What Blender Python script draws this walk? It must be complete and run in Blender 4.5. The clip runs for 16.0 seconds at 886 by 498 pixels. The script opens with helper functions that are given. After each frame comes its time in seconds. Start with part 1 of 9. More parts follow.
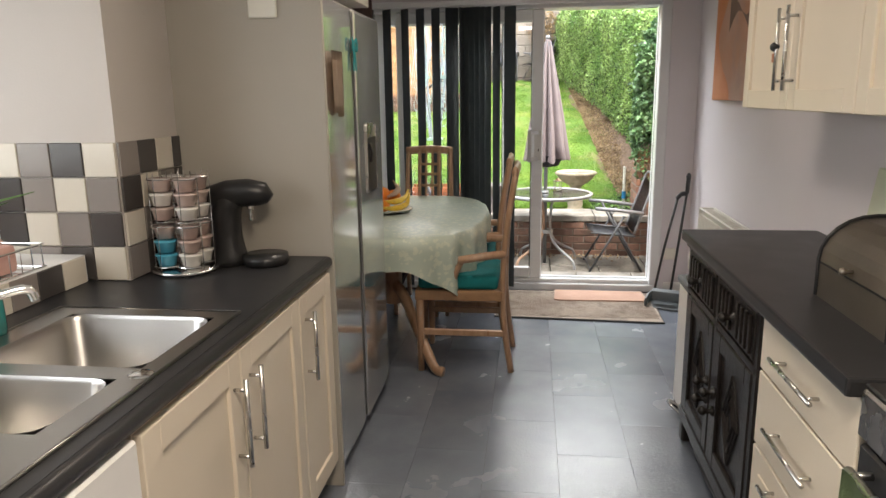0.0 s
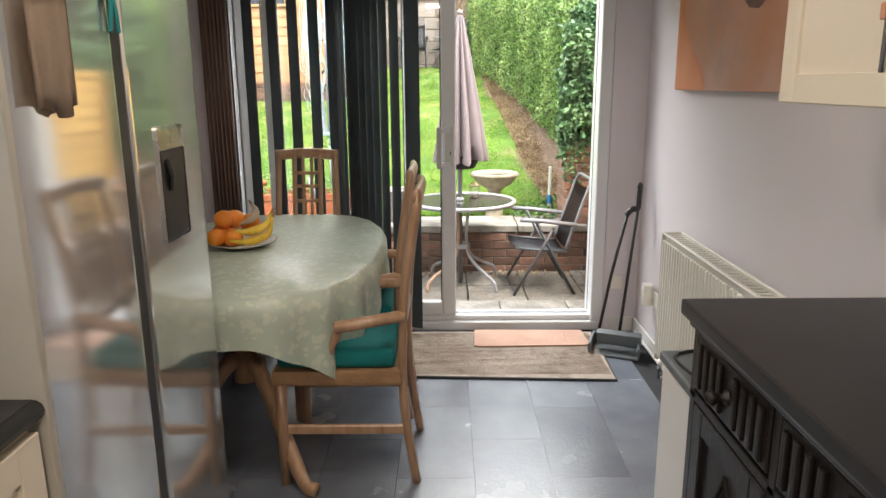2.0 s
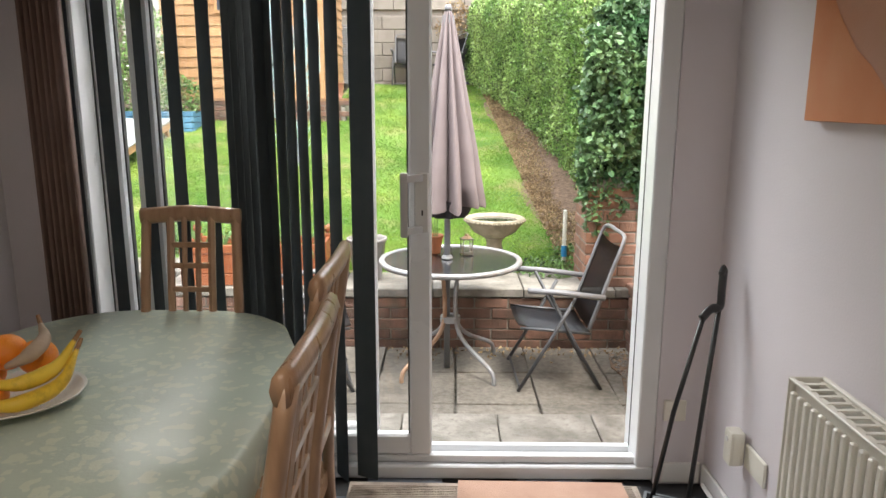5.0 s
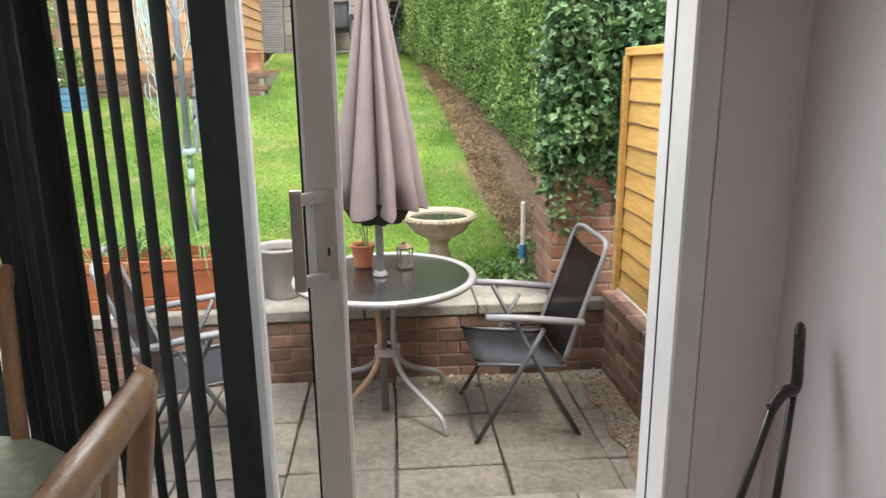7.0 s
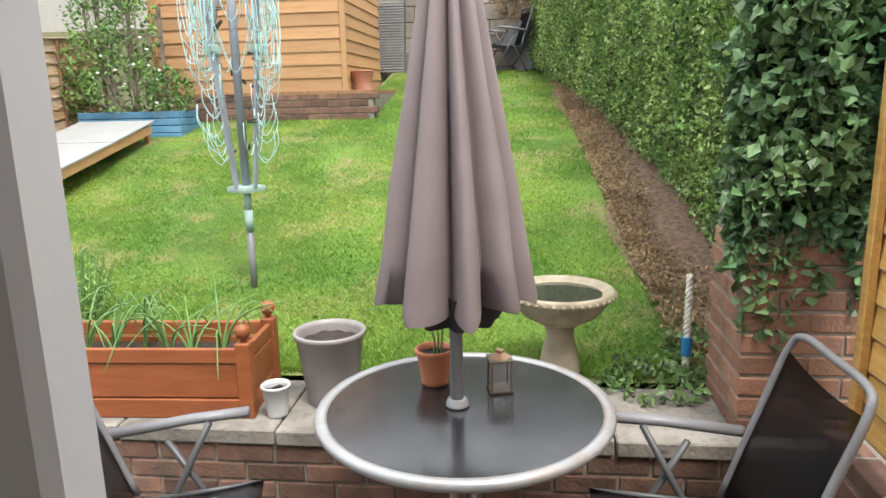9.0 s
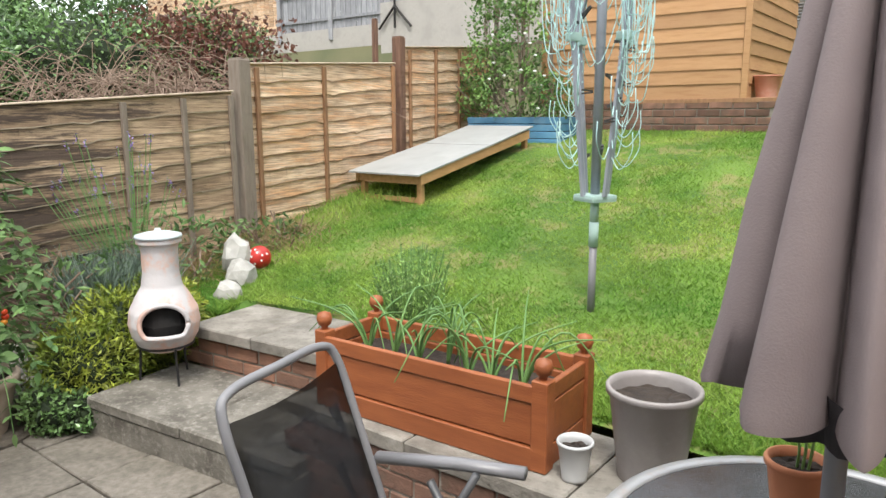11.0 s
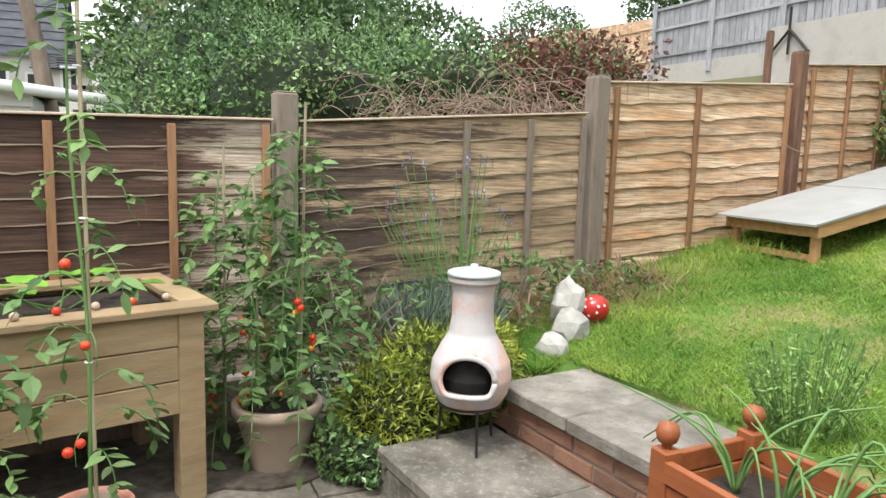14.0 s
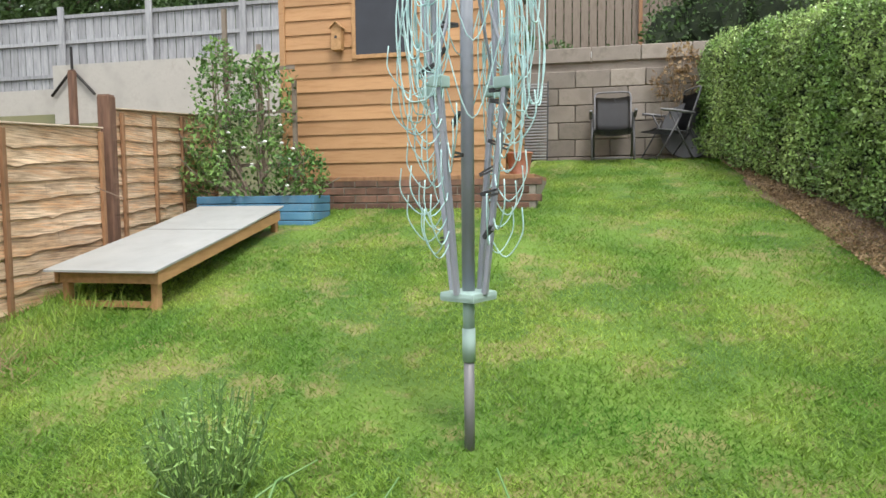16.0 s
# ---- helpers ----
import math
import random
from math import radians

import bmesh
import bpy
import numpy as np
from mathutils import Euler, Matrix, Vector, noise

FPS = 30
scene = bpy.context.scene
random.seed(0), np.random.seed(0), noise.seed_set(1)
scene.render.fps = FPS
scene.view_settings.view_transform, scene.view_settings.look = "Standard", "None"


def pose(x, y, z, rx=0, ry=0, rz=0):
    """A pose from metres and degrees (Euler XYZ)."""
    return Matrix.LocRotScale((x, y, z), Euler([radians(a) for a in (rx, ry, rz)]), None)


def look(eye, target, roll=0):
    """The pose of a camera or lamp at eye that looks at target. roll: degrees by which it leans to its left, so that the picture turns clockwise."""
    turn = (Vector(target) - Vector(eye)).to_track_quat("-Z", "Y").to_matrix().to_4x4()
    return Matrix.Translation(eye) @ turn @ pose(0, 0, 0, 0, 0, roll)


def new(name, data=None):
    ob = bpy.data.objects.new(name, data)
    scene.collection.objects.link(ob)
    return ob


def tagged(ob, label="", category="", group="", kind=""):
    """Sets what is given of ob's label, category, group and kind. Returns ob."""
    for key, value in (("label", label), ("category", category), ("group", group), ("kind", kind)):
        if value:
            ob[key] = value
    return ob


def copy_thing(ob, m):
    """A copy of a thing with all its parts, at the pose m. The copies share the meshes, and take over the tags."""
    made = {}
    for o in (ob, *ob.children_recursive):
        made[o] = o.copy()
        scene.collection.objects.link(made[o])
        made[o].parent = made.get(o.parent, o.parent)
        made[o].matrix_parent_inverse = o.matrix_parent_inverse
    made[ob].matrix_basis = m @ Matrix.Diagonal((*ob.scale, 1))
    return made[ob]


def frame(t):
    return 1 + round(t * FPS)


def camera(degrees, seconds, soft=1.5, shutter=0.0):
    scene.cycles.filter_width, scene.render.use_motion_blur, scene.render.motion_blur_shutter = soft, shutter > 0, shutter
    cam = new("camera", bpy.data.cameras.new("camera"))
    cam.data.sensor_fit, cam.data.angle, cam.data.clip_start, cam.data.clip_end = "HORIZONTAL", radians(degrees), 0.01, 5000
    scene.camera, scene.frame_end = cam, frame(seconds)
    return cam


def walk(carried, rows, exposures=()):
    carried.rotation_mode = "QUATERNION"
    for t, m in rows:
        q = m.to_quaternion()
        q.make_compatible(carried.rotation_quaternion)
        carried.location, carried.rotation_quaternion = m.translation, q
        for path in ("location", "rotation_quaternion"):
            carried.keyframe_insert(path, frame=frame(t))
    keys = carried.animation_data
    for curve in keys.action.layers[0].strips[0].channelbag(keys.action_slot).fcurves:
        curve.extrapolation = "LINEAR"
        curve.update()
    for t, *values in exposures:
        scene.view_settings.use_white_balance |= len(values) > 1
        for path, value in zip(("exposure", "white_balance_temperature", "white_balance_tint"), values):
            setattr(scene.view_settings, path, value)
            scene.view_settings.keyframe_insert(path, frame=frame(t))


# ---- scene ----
cam = camera(64.5, 16.0)
PATH = [
    (0, (0.26, 0.587, 1.458), (0.011, 2.525, 1.032), -0.8),
    (0.5, (0.249, 0.878, 1.436), (0.119, 2.824, 0.995), -0.8),
    (1, (0.274, 1.228, 1.443), (0.157, 3.174, 0.997), 0.0),
    (1.5, (0.261, 1.552, 1.447), (0.2, 3.499, 0.994), -0.7),
    (2, (0.275, 1.804, 1.447), (0.266, 3.75, 0.988), -0.4),
    (2.5, (0.341, 2.087, 1.454), (0.255, 4.041, 1.033), 0.6),
    (3, (0.319, 2.368, 1.45), (0.205, 4.325, 1.052), -0.3),
    (3.5, (0.305, 2.645, 1.454), (0.242, 4.602, 1.044), -1.4),
    (4, (0.358, 2.904, 1.458), (0.293, 4.863, 1.06), -0.1),
    (4.2, (0.376, 2.984, 1.458), (0.297, 4.946, 1.077), 0.3),
    (6.3, (0.407, 3.787, 1.459), (0.526, 5.726, 0.986), 0.2),
    (6.5, (0.407, 3.887, 1.453), (0.521, 5.827, 0.981), 0.4),
    (7, (0.446, 4.222, 1.462), (0.592, 6.155, 0.969), -0.7),
    (7.5, (0.516, 4.509, 1.437), (0.641, 6.438, 0.925), 0.7),
    (8, (0.588, 4.809, 1.456), (0.56, 6.745, 0.954), 0.4),
    (8.2, (0.57, 4.98, 1.446), (0.534, 6.921, 0.964), -0.6),
    (10.3, (0.606, 5.94, 1.391), (-0.157, 7.751, 1.018), -0.5),
    (10.5, (0.581, 5.977, 1.379), (-0.264, 7.751, 1.005), -0.6),
    (11, (0.54, 6.107, 1.32), (-0.66, 7.665, 0.952), -0.1),
    (11.5, (0.51, 6.312, 1.345), (-1.086, 7.462, 0.984), 2.2),
    (12, (0.465, 6.409, 1.344), (-1.329, 7.194, 0.935), 1.9),
    (12.5, (0.323, 6.402, 1.371), (-1.535, 7.022, 0.966), 0.7),
    (13, (0.186, 6.415, 1.36), (-1.683, 7.011, 0.97), -0.5),
    (13.5, (0.065, 6.489, 1.278), (-1.784, 7.154, 0.906), -0.0),
    (14, (-0.095, 6.668, 1.243), (-1.905, 7.474, 0.968), 1.7),
    (14.5, (-0.264, 6.745, 1.261), (-1.831, 7.97, 1.047), 1.5),
    (15, (-0.454, 6.74, 1.286), (-1.621, 8.355, 1.118), -1.0),
    (15.5, (-0.492, 6.736, 1.288), (-1.284, 8.564, 1.116), -1.4),
    (16, (-0.466, 6.759, 1.291), (-0.905, 8.705, 1.145), -0.6),
]
walk(cam, [(t, look(eye, target, roll)) for t, eye, target, roll in PATH],
     [(0, 1.45), (0.8, 1.55), (1.5, 1.6), (4, 1.35), (7, 0.95), (8.2, 0.68), (10.3, 0.35), (12.5, 0.25), (14, 0.3), (15, 0.12), (16, 0.15)])

# ---- world, sun, large lights ----
world = bpy.data.worlds.new("sky")
scene.world = world
world.use_nodes = True
wn = world.node_tree.nodes
sky = wn.new("ShaderNodeTexSky")
sky.sky_type, sky.sun_disc = "NISHITA", False
sky.sun_elevation, sky.sun_rotation = radians(60), radians(150)
sky.air_density, sky.dust_density, sky.ozone_density = 1.0, 4.0, 1.0
soften = wn.new("ShaderNodeMixRGB")
soften.inputs[0].default_value = 0.75
soften.inputs[2].default_value = (15.0, 15.4, 16.0, 1)
world.node_tree.links.new(sky.outputs[0], soften.inputs[1])
world.node_tree.links.new(soften.outputs[0], wn["Background"].inputs[0])
wn["Background"].inputs[1].default_value = 0.13

sun = new("sun", bpy.data.lights.new("sun", "SUN"))
sun.data.energy, sun.data.angle, sun.data.color = 2.9, radians(18), (1.0, 0.96, 0.9)
sun.matrix_world = look((0, 0, 20), (-6, 9, 0))


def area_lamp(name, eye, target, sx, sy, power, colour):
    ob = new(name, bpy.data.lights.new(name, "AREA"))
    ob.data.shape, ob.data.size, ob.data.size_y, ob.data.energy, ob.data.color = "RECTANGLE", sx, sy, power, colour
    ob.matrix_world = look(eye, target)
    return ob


# sky light through the window over the sink
area_lamp("window_daylight", (-1.72, 1.55, 1.6), (0.5, 1.6, 1.0), 1.5, 0.9, 4.5, (0.95, 0.98, 1.0))
# ceiling lamp assumed out of view, set to brighten the kitchen
area_lamp("unseen_kitchen_lamp", (0.3, 0.9, 2.36), (0.3, 0.9, 0.0), 0.5, 0.5, 14.5, (1.0, 0.86, 0.70))
# fill lamp added over the dining end, no fixture there
area_lamp("dining_fill", (0.0, 3.3, 2.38), (0.0, 3.3, 0.0), 0.5, 0.5, 5.0, (1.0, 0.86, 0.72))
# added lamp above the patio, hidden by the lintel, boosting daylight into the room
area_lamp("door_daylight_fill", (0.1, 7.3, 3.35), (0.0, 3.2, 0.7), 2.6, 1.4, 76, (1.0, 0.985, 0.95))

# ---- helpers for meshes and materials ----
def surf(name, c1, c2, scale=6.0, rough=0.6, metal=0.0, bump=0.2, bscale=60.0, vary=0.0, stain=None, coat=0.0, stretch=(1, 1, 1), spec=0.5, island=False, hard=False):
    """A procedural material: two colours mixed by broad noise, fine grain in the relief, a random shift for each piece."""
    m = bpy.data.materials.new(name)
    m.use_nodes = True
    n, link = m.node_tree.nodes, m.node_tree.links.new
    b = n["Principled BSDF"]
    tc = n.new("ShaderNodeTexCoord")
    mp = n.new("ShaderNodeMapping")
    mp.inputs["Scale"].default_value = stretch
    link(tc.outputs["Object"], mp.inputs["Vector"])
    info = n.new("ShaderNodeObjectInfo")
    shift = n.new("ShaderNodeVectorMath")
    shift.operation = "ADD"
    mul = n.new("ShaderNodeMath")
    mul.operation = "MULTIPLY"
    mul.inputs[1].default_value = 37.0
    link(info.outputs["Random"], mul.inputs[0])
    link(mp.outputs[0], shift.inputs[0])
    link(mul.outputs[0], shift.inputs[1])
    big = n.new("ShaderNodeTexNoise")
    big.inputs["Scale"].default_value, big.inputs["Detail"].default_value = scale, 6
    link(shift.outputs[0], big.inputs["Vector"])
    ramp = n.new("ShaderNodeValToRGB")
    ramp.color_ramp.elements[0].position, ramp.color_ramp.elements[1].position = (0.41, 0.59) if hard else (0.32, 0.68)
    ramp.color_ramp.elements[0].color, ramp.color_ramp.elements[1].color = (*c1, 1), (*c2, 1)
    link(big.outputs[0], ramp.inputs[0])
    out = ramp.outputs[0]
    if stain:
        colour, amount, sscale = stain
        st = n.new("ShaderNodeTexNoise")
        st.inputs["Scale"].default_value, st.inputs["Detail"].default_value, st.inputs["Roughness"].default_value = sscale, 8, 0.7
        link(shift.outputs[0], st.inputs["Vector"])
        sr = n.new("ShaderNodeValToRGB")
        sr.color_ramp.elements[0].position, sr.color_ramp.elements[1].position = (0.5, 0.58) if hard else (0.5, 0.72)
        sr.color_ramp.elements[1].color = (amount, amount, amount, 1)
        link(st.outputs[0], sr.inputs[0])
        mx = n.new("ShaderNodeMixRGB")
        mx.inputs[2].default_value = (*colour, 1)
        link(sr.outputs[0], mx.inputs[0])
        link(out, mx.inputs[1])
        out = mx.outputs[0]
    if vary:
        hs = n.new("ShaderNodeHueSaturation")
        mr = n.new("ShaderNodeMapRange")
        mr.inputs[3].default_value, mr.inputs[4].default_value = 1 - vary, 1 + vary
        if island:
            geo = n.new("ShaderNodeNewGeometry")
            link(geo.outputs["Random Per Island"], mr.inputs[0])
        else:
            link(info.outputs["Random"], mr.inputs[0])
        link(mr.outputs[0], hs.inputs["Value"])
        link(out, hs.inputs["Color"])
        out = hs.outputs[0]
    link(out, b.inputs["Base Color"])
    b.inputs["Roughness"].default_value, b.inputs["Metallic"].default_value = rough, metal
    b.inputs["Specular IOR Level"].default_value = spec
    if coat:
        b.inputs["Coat Weight"].default_value, b.inputs["Coat Roughness"].default_value = coat, 0.12
    if bump:
        fine = n.new("ShaderNodeTexNoise")
        fine.inputs["Scale"].default_value, fine.inputs["Detail"].default_value = bscale, 5
        link(shift.outputs[0], fine.inputs["Vector"])
        bp = n.new("ShaderNodeBump")
        bp.inputs["Strength"].default_value, bp.inputs["Distance"].default_value = bump, 0.01
        link(fine.outputs[0], bp.inputs["Height"])
        link(bp.outputs[0], b.inputs["Normal"])
        rr = n.new("ShaderNodeMapRange")
        rr.inputs[3].default_value, rr.inputs[4].default_value = max(0.02, rough - 0.08), min(1, rough + 0.08)
        link(big.outputs[0], rr.inputs[0])
        link(rr.outputs[0], b.inputs["Roughness"])
    return m


def leafy(name, c1, c2, scale=1.5, rough=0.5, pass_light=0.25, vary=0.45):
    """Leaf material: each leaf its own shade, some light passing through."""
    m = surf(name, c1, c2, scale, rough, bump=0, vary=vary, island=True)
    n, link = m.node_tree.nodes, m.node_tree.links.new
    b = n["Principled BSDF"]
    t = n.new("ShaderNodeBsdfTranslucent")
    mix = n.new("ShaderNodeMixShader")
    mix.inputs[0].default_value = pass_light
    link(b.inputs["Base Color"].links[0].from_socket, t.inputs[0])
    link(b.outputs[0], mix.inputs[1])
    link(t.outputs[0], mix.inputs[2])
    link(mix.outputs[0], n["Material Output"].inputs[0])
    return m


def glass(name, tint=(1, 1, 1), rough=0.0):
    m = bpy.data.materials.new(name)
    m.use_nodes = True
    b = m.node_tree.nodes["Principled BSDF"]
    b.inputs["Base Color"].default_value = (*tint, 1)
    b.inputs["Transmission Weight"].default_value, b.inputs["Roughness"].default_value, b.inputs["IOR"].default_value = 1, rough, 1.45
    return m


def finish(name, bm, material, smooth=False):
    bmesh.ops.recalc_face_normals(bm, faces=bm.faces)
    me = bpy.data.meshes.new(name)
    bm.to_mesh(me)
    bm.free()
    me.materials.append(material)
    if smooth:
        me.polygons.foreach_set("use_smooth", [True] * len(me.polygons))
    return me


def part(name, bm, material, parent=None, label="", smooth=False, at=None):
    ob = new(name, finish(name, bm, material, smooth))
    if at is not None:
        ob.matrix_basis = at
    if parent is not None:
        ob.parent = parent
    if label:
        tagged(ob, label)
    return ob


def thing(name, label, category, at, group=""):
    ob = new(name)
    ob.empty_display_size = 0.1
    ob.matrix_basis = at
    return tagged(ob, label, category, group)


def structure(name, bm, material, label, category, smooth=False, kind="structure"):
    return tagged(part(name, bm, material, smooth=smooth), label, category, kind=kind)


def B():
    return bmesh.new()


def box(bm, x0, y0, z0, x1, y1, z1, bevel=0.0, seg=1, m=None):
    mat = Matrix.Translation(((x0 + x1) / 2, (y0 + y1) / 2, (z0 + z1) / 2)) @ Matrix.Diagonal((abs(x1 - x0), abs(y1 - y0), abs(z1 - z0), 1))
    r = bmesh.ops.create_cube(bm, size=1, matrix=(m @ mat) if m else mat)
    if bevel:
        edges = list({e for v in r["verts"] for e in v.link_edges})
        bmesh.ops.bevel(bm, geom=edges, offset=bevel, segments=seg, profile=0.7, affect="EDGES")
    return bm


def cyl(bm, p0, p1, r0, r1=None, seg=12, caps=True):
    p0, p1 = Vector(p0), Vector(p1)
    d = p1 - p0
    m = Matrix.Translation((p0 + p1) / 2) @ d.to_track_quat("Z", "Y").to_matrix().to_4x4()
    bmesh.ops.create_cone(bm, cap_ends=caps, segments=seg, radius1=r0, radius2=r0 if r1 is None else r1, depth=d.length, matrix=m)
    return bm


def lathe(bm, profile, seg=28, centre=(0, 0, 0), closed=False):
    rings = []
    for r, z in profile:
        rings.append([bm.verts.new((centre[0] + r * math.cos(2 * math.pi * i / seg), centre[1] + r * math.sin(2 * math.pi * i / seg), centre[2] + z)) for i in range(seg)])
    for a, b in zip(rings, rings[1:]):
        for i in range(seg):
            bm.faces.new((a[i], a[(i + 1) % seg], b[(i + 1) % seg], b[i]))
    if closed:
        bm.faces.new(rings[0])
        bm.faces.new(rings[-1])
    return bm


def tube(bm, pts, r, seg=8, flat=1.0, caps=True):
    """A round bar swept along points; flat squeezes it sideways; r may be a list."""
    pts = [Vector(p) for p in pts]
    rs = r if isinstance(r, (list, tuple)) else [r] * len(pts)
    rings, side = [], None
    for i, p in enumerate(pts):
        d = (pts[min(i + 1, len(pts) - 1)] - pts[max(i - 1, 0)]).normalized()
        if side is None:
            side = d.cross(Vector((0, 0, 1)) if abs(d.z) < 0.9 else Vector((0, 1, 0))).normalized()
        side = (side - d * side.dot(d)).normalized()
        up = d.cross(side)
        rings.append([bm.verts.new(p + side * (rs[i] * flat * math.cos(2 * math.pi * k / seg)) + up * (rs[i] * math.sin(2 * math.pi * k / seg))) for k in range(seg)])
    for a, b in zip(rings, rings[1:]):
        for i in range(seg):
            bm.faces.new((a[i], a[(i + 1) % seg], b[(i + 1) % seg], b[i]))
    if caps:
        bm.faces.new(rings[0])
        bm.faces.new(rings[-1])
    return bm


def curve_pts(pts, steps=6):
    """Catmull-Rom points through pts."""
    v = [Vector(p) for p in pts]
    v = [v[0] * 2 - v[1]] + v + [v[-1] * 2 - v[-2]]
    out = []
    for a, b, c, d in zip(v, v[1:], v[2:], v[3:]):
        for k in range(steps):
            t = k / steps
            out.append(0.5 * (2 * b + (c - a) * t + (2 * a - 5 * b + 4 * c - d) * t * t + (3 * b - a - 3 * c + d) * t ** 3))
    return out + [v[-2]]


def slab(bm, outline, z0, z1):
    """An upright prism over an outline of (x, y)."""
    lo = [bm.verts.new((x, y, z0)) for x, y in outline]
    hi = [bm.verts.new((x, y, z1)) for x, y in outline]
    bm.faces.new(lo)
    bm.faces.new(hi)
    for i in range(len(lo)):
        j = (i + 1) % len(lo)
        bm.faces.new((lo[i], lo[j], hi[j], hi[i]))
    return bm


def leaf_mesh(name, pts, size, material, rng, outward=None, long=1.6, droop=0.0, spread=1.0):
    """Many small pointed, folded leaves at the given points as one mesh."""
    pts = np.asarray(pts, float)
    k = len(pts)
    d = rng.normal(size=(k, 3))
    if outward is not None:
        d = d * spread + np.asarray(outward) * 0.9
    d[:, 2] -= droop
    d /= np.linalg.norm(d, axis=1)[:, None]
    s = np.cross(d, rng.normal(size=(k, 3)))
    s /= np.linalg.norm(s, axis=1)[:, None]
    u = np.cross(s, d)
    sz = size * rng.uniform(0.6, 1.3, k)[:, None]
    base, tip = pts - d * sz * long / 2, pts + d * sz * long / 2
    left, right = pts + s * sz * 0.45 + u * sz * 0.18, pts - s * sz * 0.45 + u * sz * 0.18
    verts = np.stack([base, left, tip, right], 1).reshape(-1, 3)
    i = np.arange(k) * 4
    faces = np.concatenate([np.stack([i, i + 1, i + 2], 1), np.stack([i, i + 2, i + 3], 1)])
    me = bpy.data.meshes.new(name)
    me.from_pydata(verts.tolist(), [], faces.tolist())
    me.materials.append(material)
    return me


def blades(name, pts, height, width, material, rng, lean=0.35):
    """Upright blades of grass, two triangles each."""
    pts = np.asarray(pts, float)
    k = len(pts)
    a = rng.uniform(0, 2 * np.pi, k)
    w = np.stack([np.cos(a), np.sin(a), np.zeros(k)], 1) * width * rng.uniform(0.6, 1.3, k)[:, None]
    h = height * rng.uniform(0.5, 1.4, k)[:, None]
    l = rng.normal(size=(k, 3)) * lean
    l[:, 2] = 1
    tip = pts + l * h
    verts = np.stack([pts - w, pts + w, tip], 1).reshape(-1, 3)
    faces = np.arange(k * 3).reshape(-1, 3)
    me = bpy.data.meshes.new(name)
    me.from_pydata(verts.tolist(), [], faces.tolist())
    me.materials.append(material)
    return me


# ---- materials ----
M_wall = surf("mauve_wall_paint", (0.65, 0.615, 0.645), (0.69, 0.65, 0.68), 1.2, 0.75, bump=0.08, bscale=140)
M_wallk = surf("cream_wall_paint", (0.53, 0.49, 0.45), (0.57, 0.525, 0.485), 1.2, 0.75, bump=0.08, bscale=140)
M_ceil = surf("ceiling_paint", (0.76, 0.75, 0.73), (0.80, 0.79, 0.77), 1.5, 0.85, bump=0.1, bscale=90)
M_upvc = surf("white_upvc", (0.66, 0.67, 0.685), (0.72, 0.73, 0.745), 3, 0.3, bump=0.03, bscale=50)
M_trim = surf("white_gloss_paint", (0.74, 0.73, 0.71), (0.80, 0.79, 0.77), 3, 0.35, bump=0.05, bscale=60)
M_tile = surf("slate_vinyl_tile", (0.125, 0.142, 0.175), (0.175, 0.195, 0.232), 3.5, 0.25, bump=0.12, bscale=90, vary=0.12, spec=0.9, stain=((0.18, 0.19, 0.215), 0.35, 7.0))
M_grout = surf("dark_joint", (0.02, 0.02, 0.023), (0.03, 0.03, 0.033), 9, 0.8)
M_glass = glass("window_glass")
M_cream = surf("cream_cabinet_paint", (0.70, 0.62, 0.50), (0.74, 0.66, 0.54), 2, 0.42, bump=0.04, bscale=70)
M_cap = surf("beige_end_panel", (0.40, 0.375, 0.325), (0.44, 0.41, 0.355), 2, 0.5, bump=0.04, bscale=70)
M_top = surf("black_worktop_laminate", (0.024, 0.024, 0.026), (0.032, 0.032, 0.034), 6, 0.34, bump=0.03, bscale=200, spec=0.28)
M_steel = surf("brushed_steel", (0.58, 0.57, 0.55), (0.61, 0.60, 0.58), 3, 0.27, metal=1, bump=0.01, bscale=60, stretch=(1, 4, 4))
M_fridge = surf("silver_fridge_door", (0.66, 0.66, 0.65), (0.71, 0.71, 0.70), 1.2, 0.09, metal=0.8, bump=0.015, bscale=6)
M_fside = surf("grey_fridge_side", (0.42, 0.41, 0.40), (0.46, 0.45, 0.44), 2, 0.45, bump=0.04)
M_chrome = surf("chrome", (0.75, 0.75, 0.75), (0.8, 0.8, 0.8), 5, 0.1, metal=1, bump=0)
M_black = surf("black_plastic", (0.012, 0.012, 0.013), (0.02, 0.02, 0.021), 6, 0.35, bump=0.04)
M_rubber = surf("black_rubber", (0.015, 0.015, 0.015), (0.025, 0.025, 0.025), 6, 0.8)
M_oakdark = surf("dark_stained_oak", (0.006, 0.0045, 0.004), (0.014, 0.010, 0.008), 8, 0.42, bump=0.2, bscale=30, stretch=(6, 6, 1), coat=0.12, spec=0.35)
M_wood = surf("limed_chair_wood", (0.31, 0.18, 0.105), (0.42, 0.265, 0.165), 7, 0.3, bump=0.1, bscale=30, stretch=(5, 5, 1), coat=0.2)
M_cloth = surf("sage_tablecloth", (0.40, 0.47, 0.40), (0.46, 0.52, 0.44), 5, 0.36, bump=0.05, bscale=90)
M_teal = surf("teal_velvet", (0.0, 0.135, 0.145), (0.005, 0.19, 0.2), 9, 0.85, bump=0.25, bscale=180)
M_straw = surf("woven_rush_seat", (0.25, 0.14, 0.07), (0.36, 0.21, 0.11), 12, 0.7, bump=0.4, bscale=120, stretch=(1, 12, 1))
M_blind = leafy("charcoal_blind_fabric", (0.080, 0.098, 0.108), (0.10, 0.118, 0.128), 8, 0.8, 0.38, 0.06)
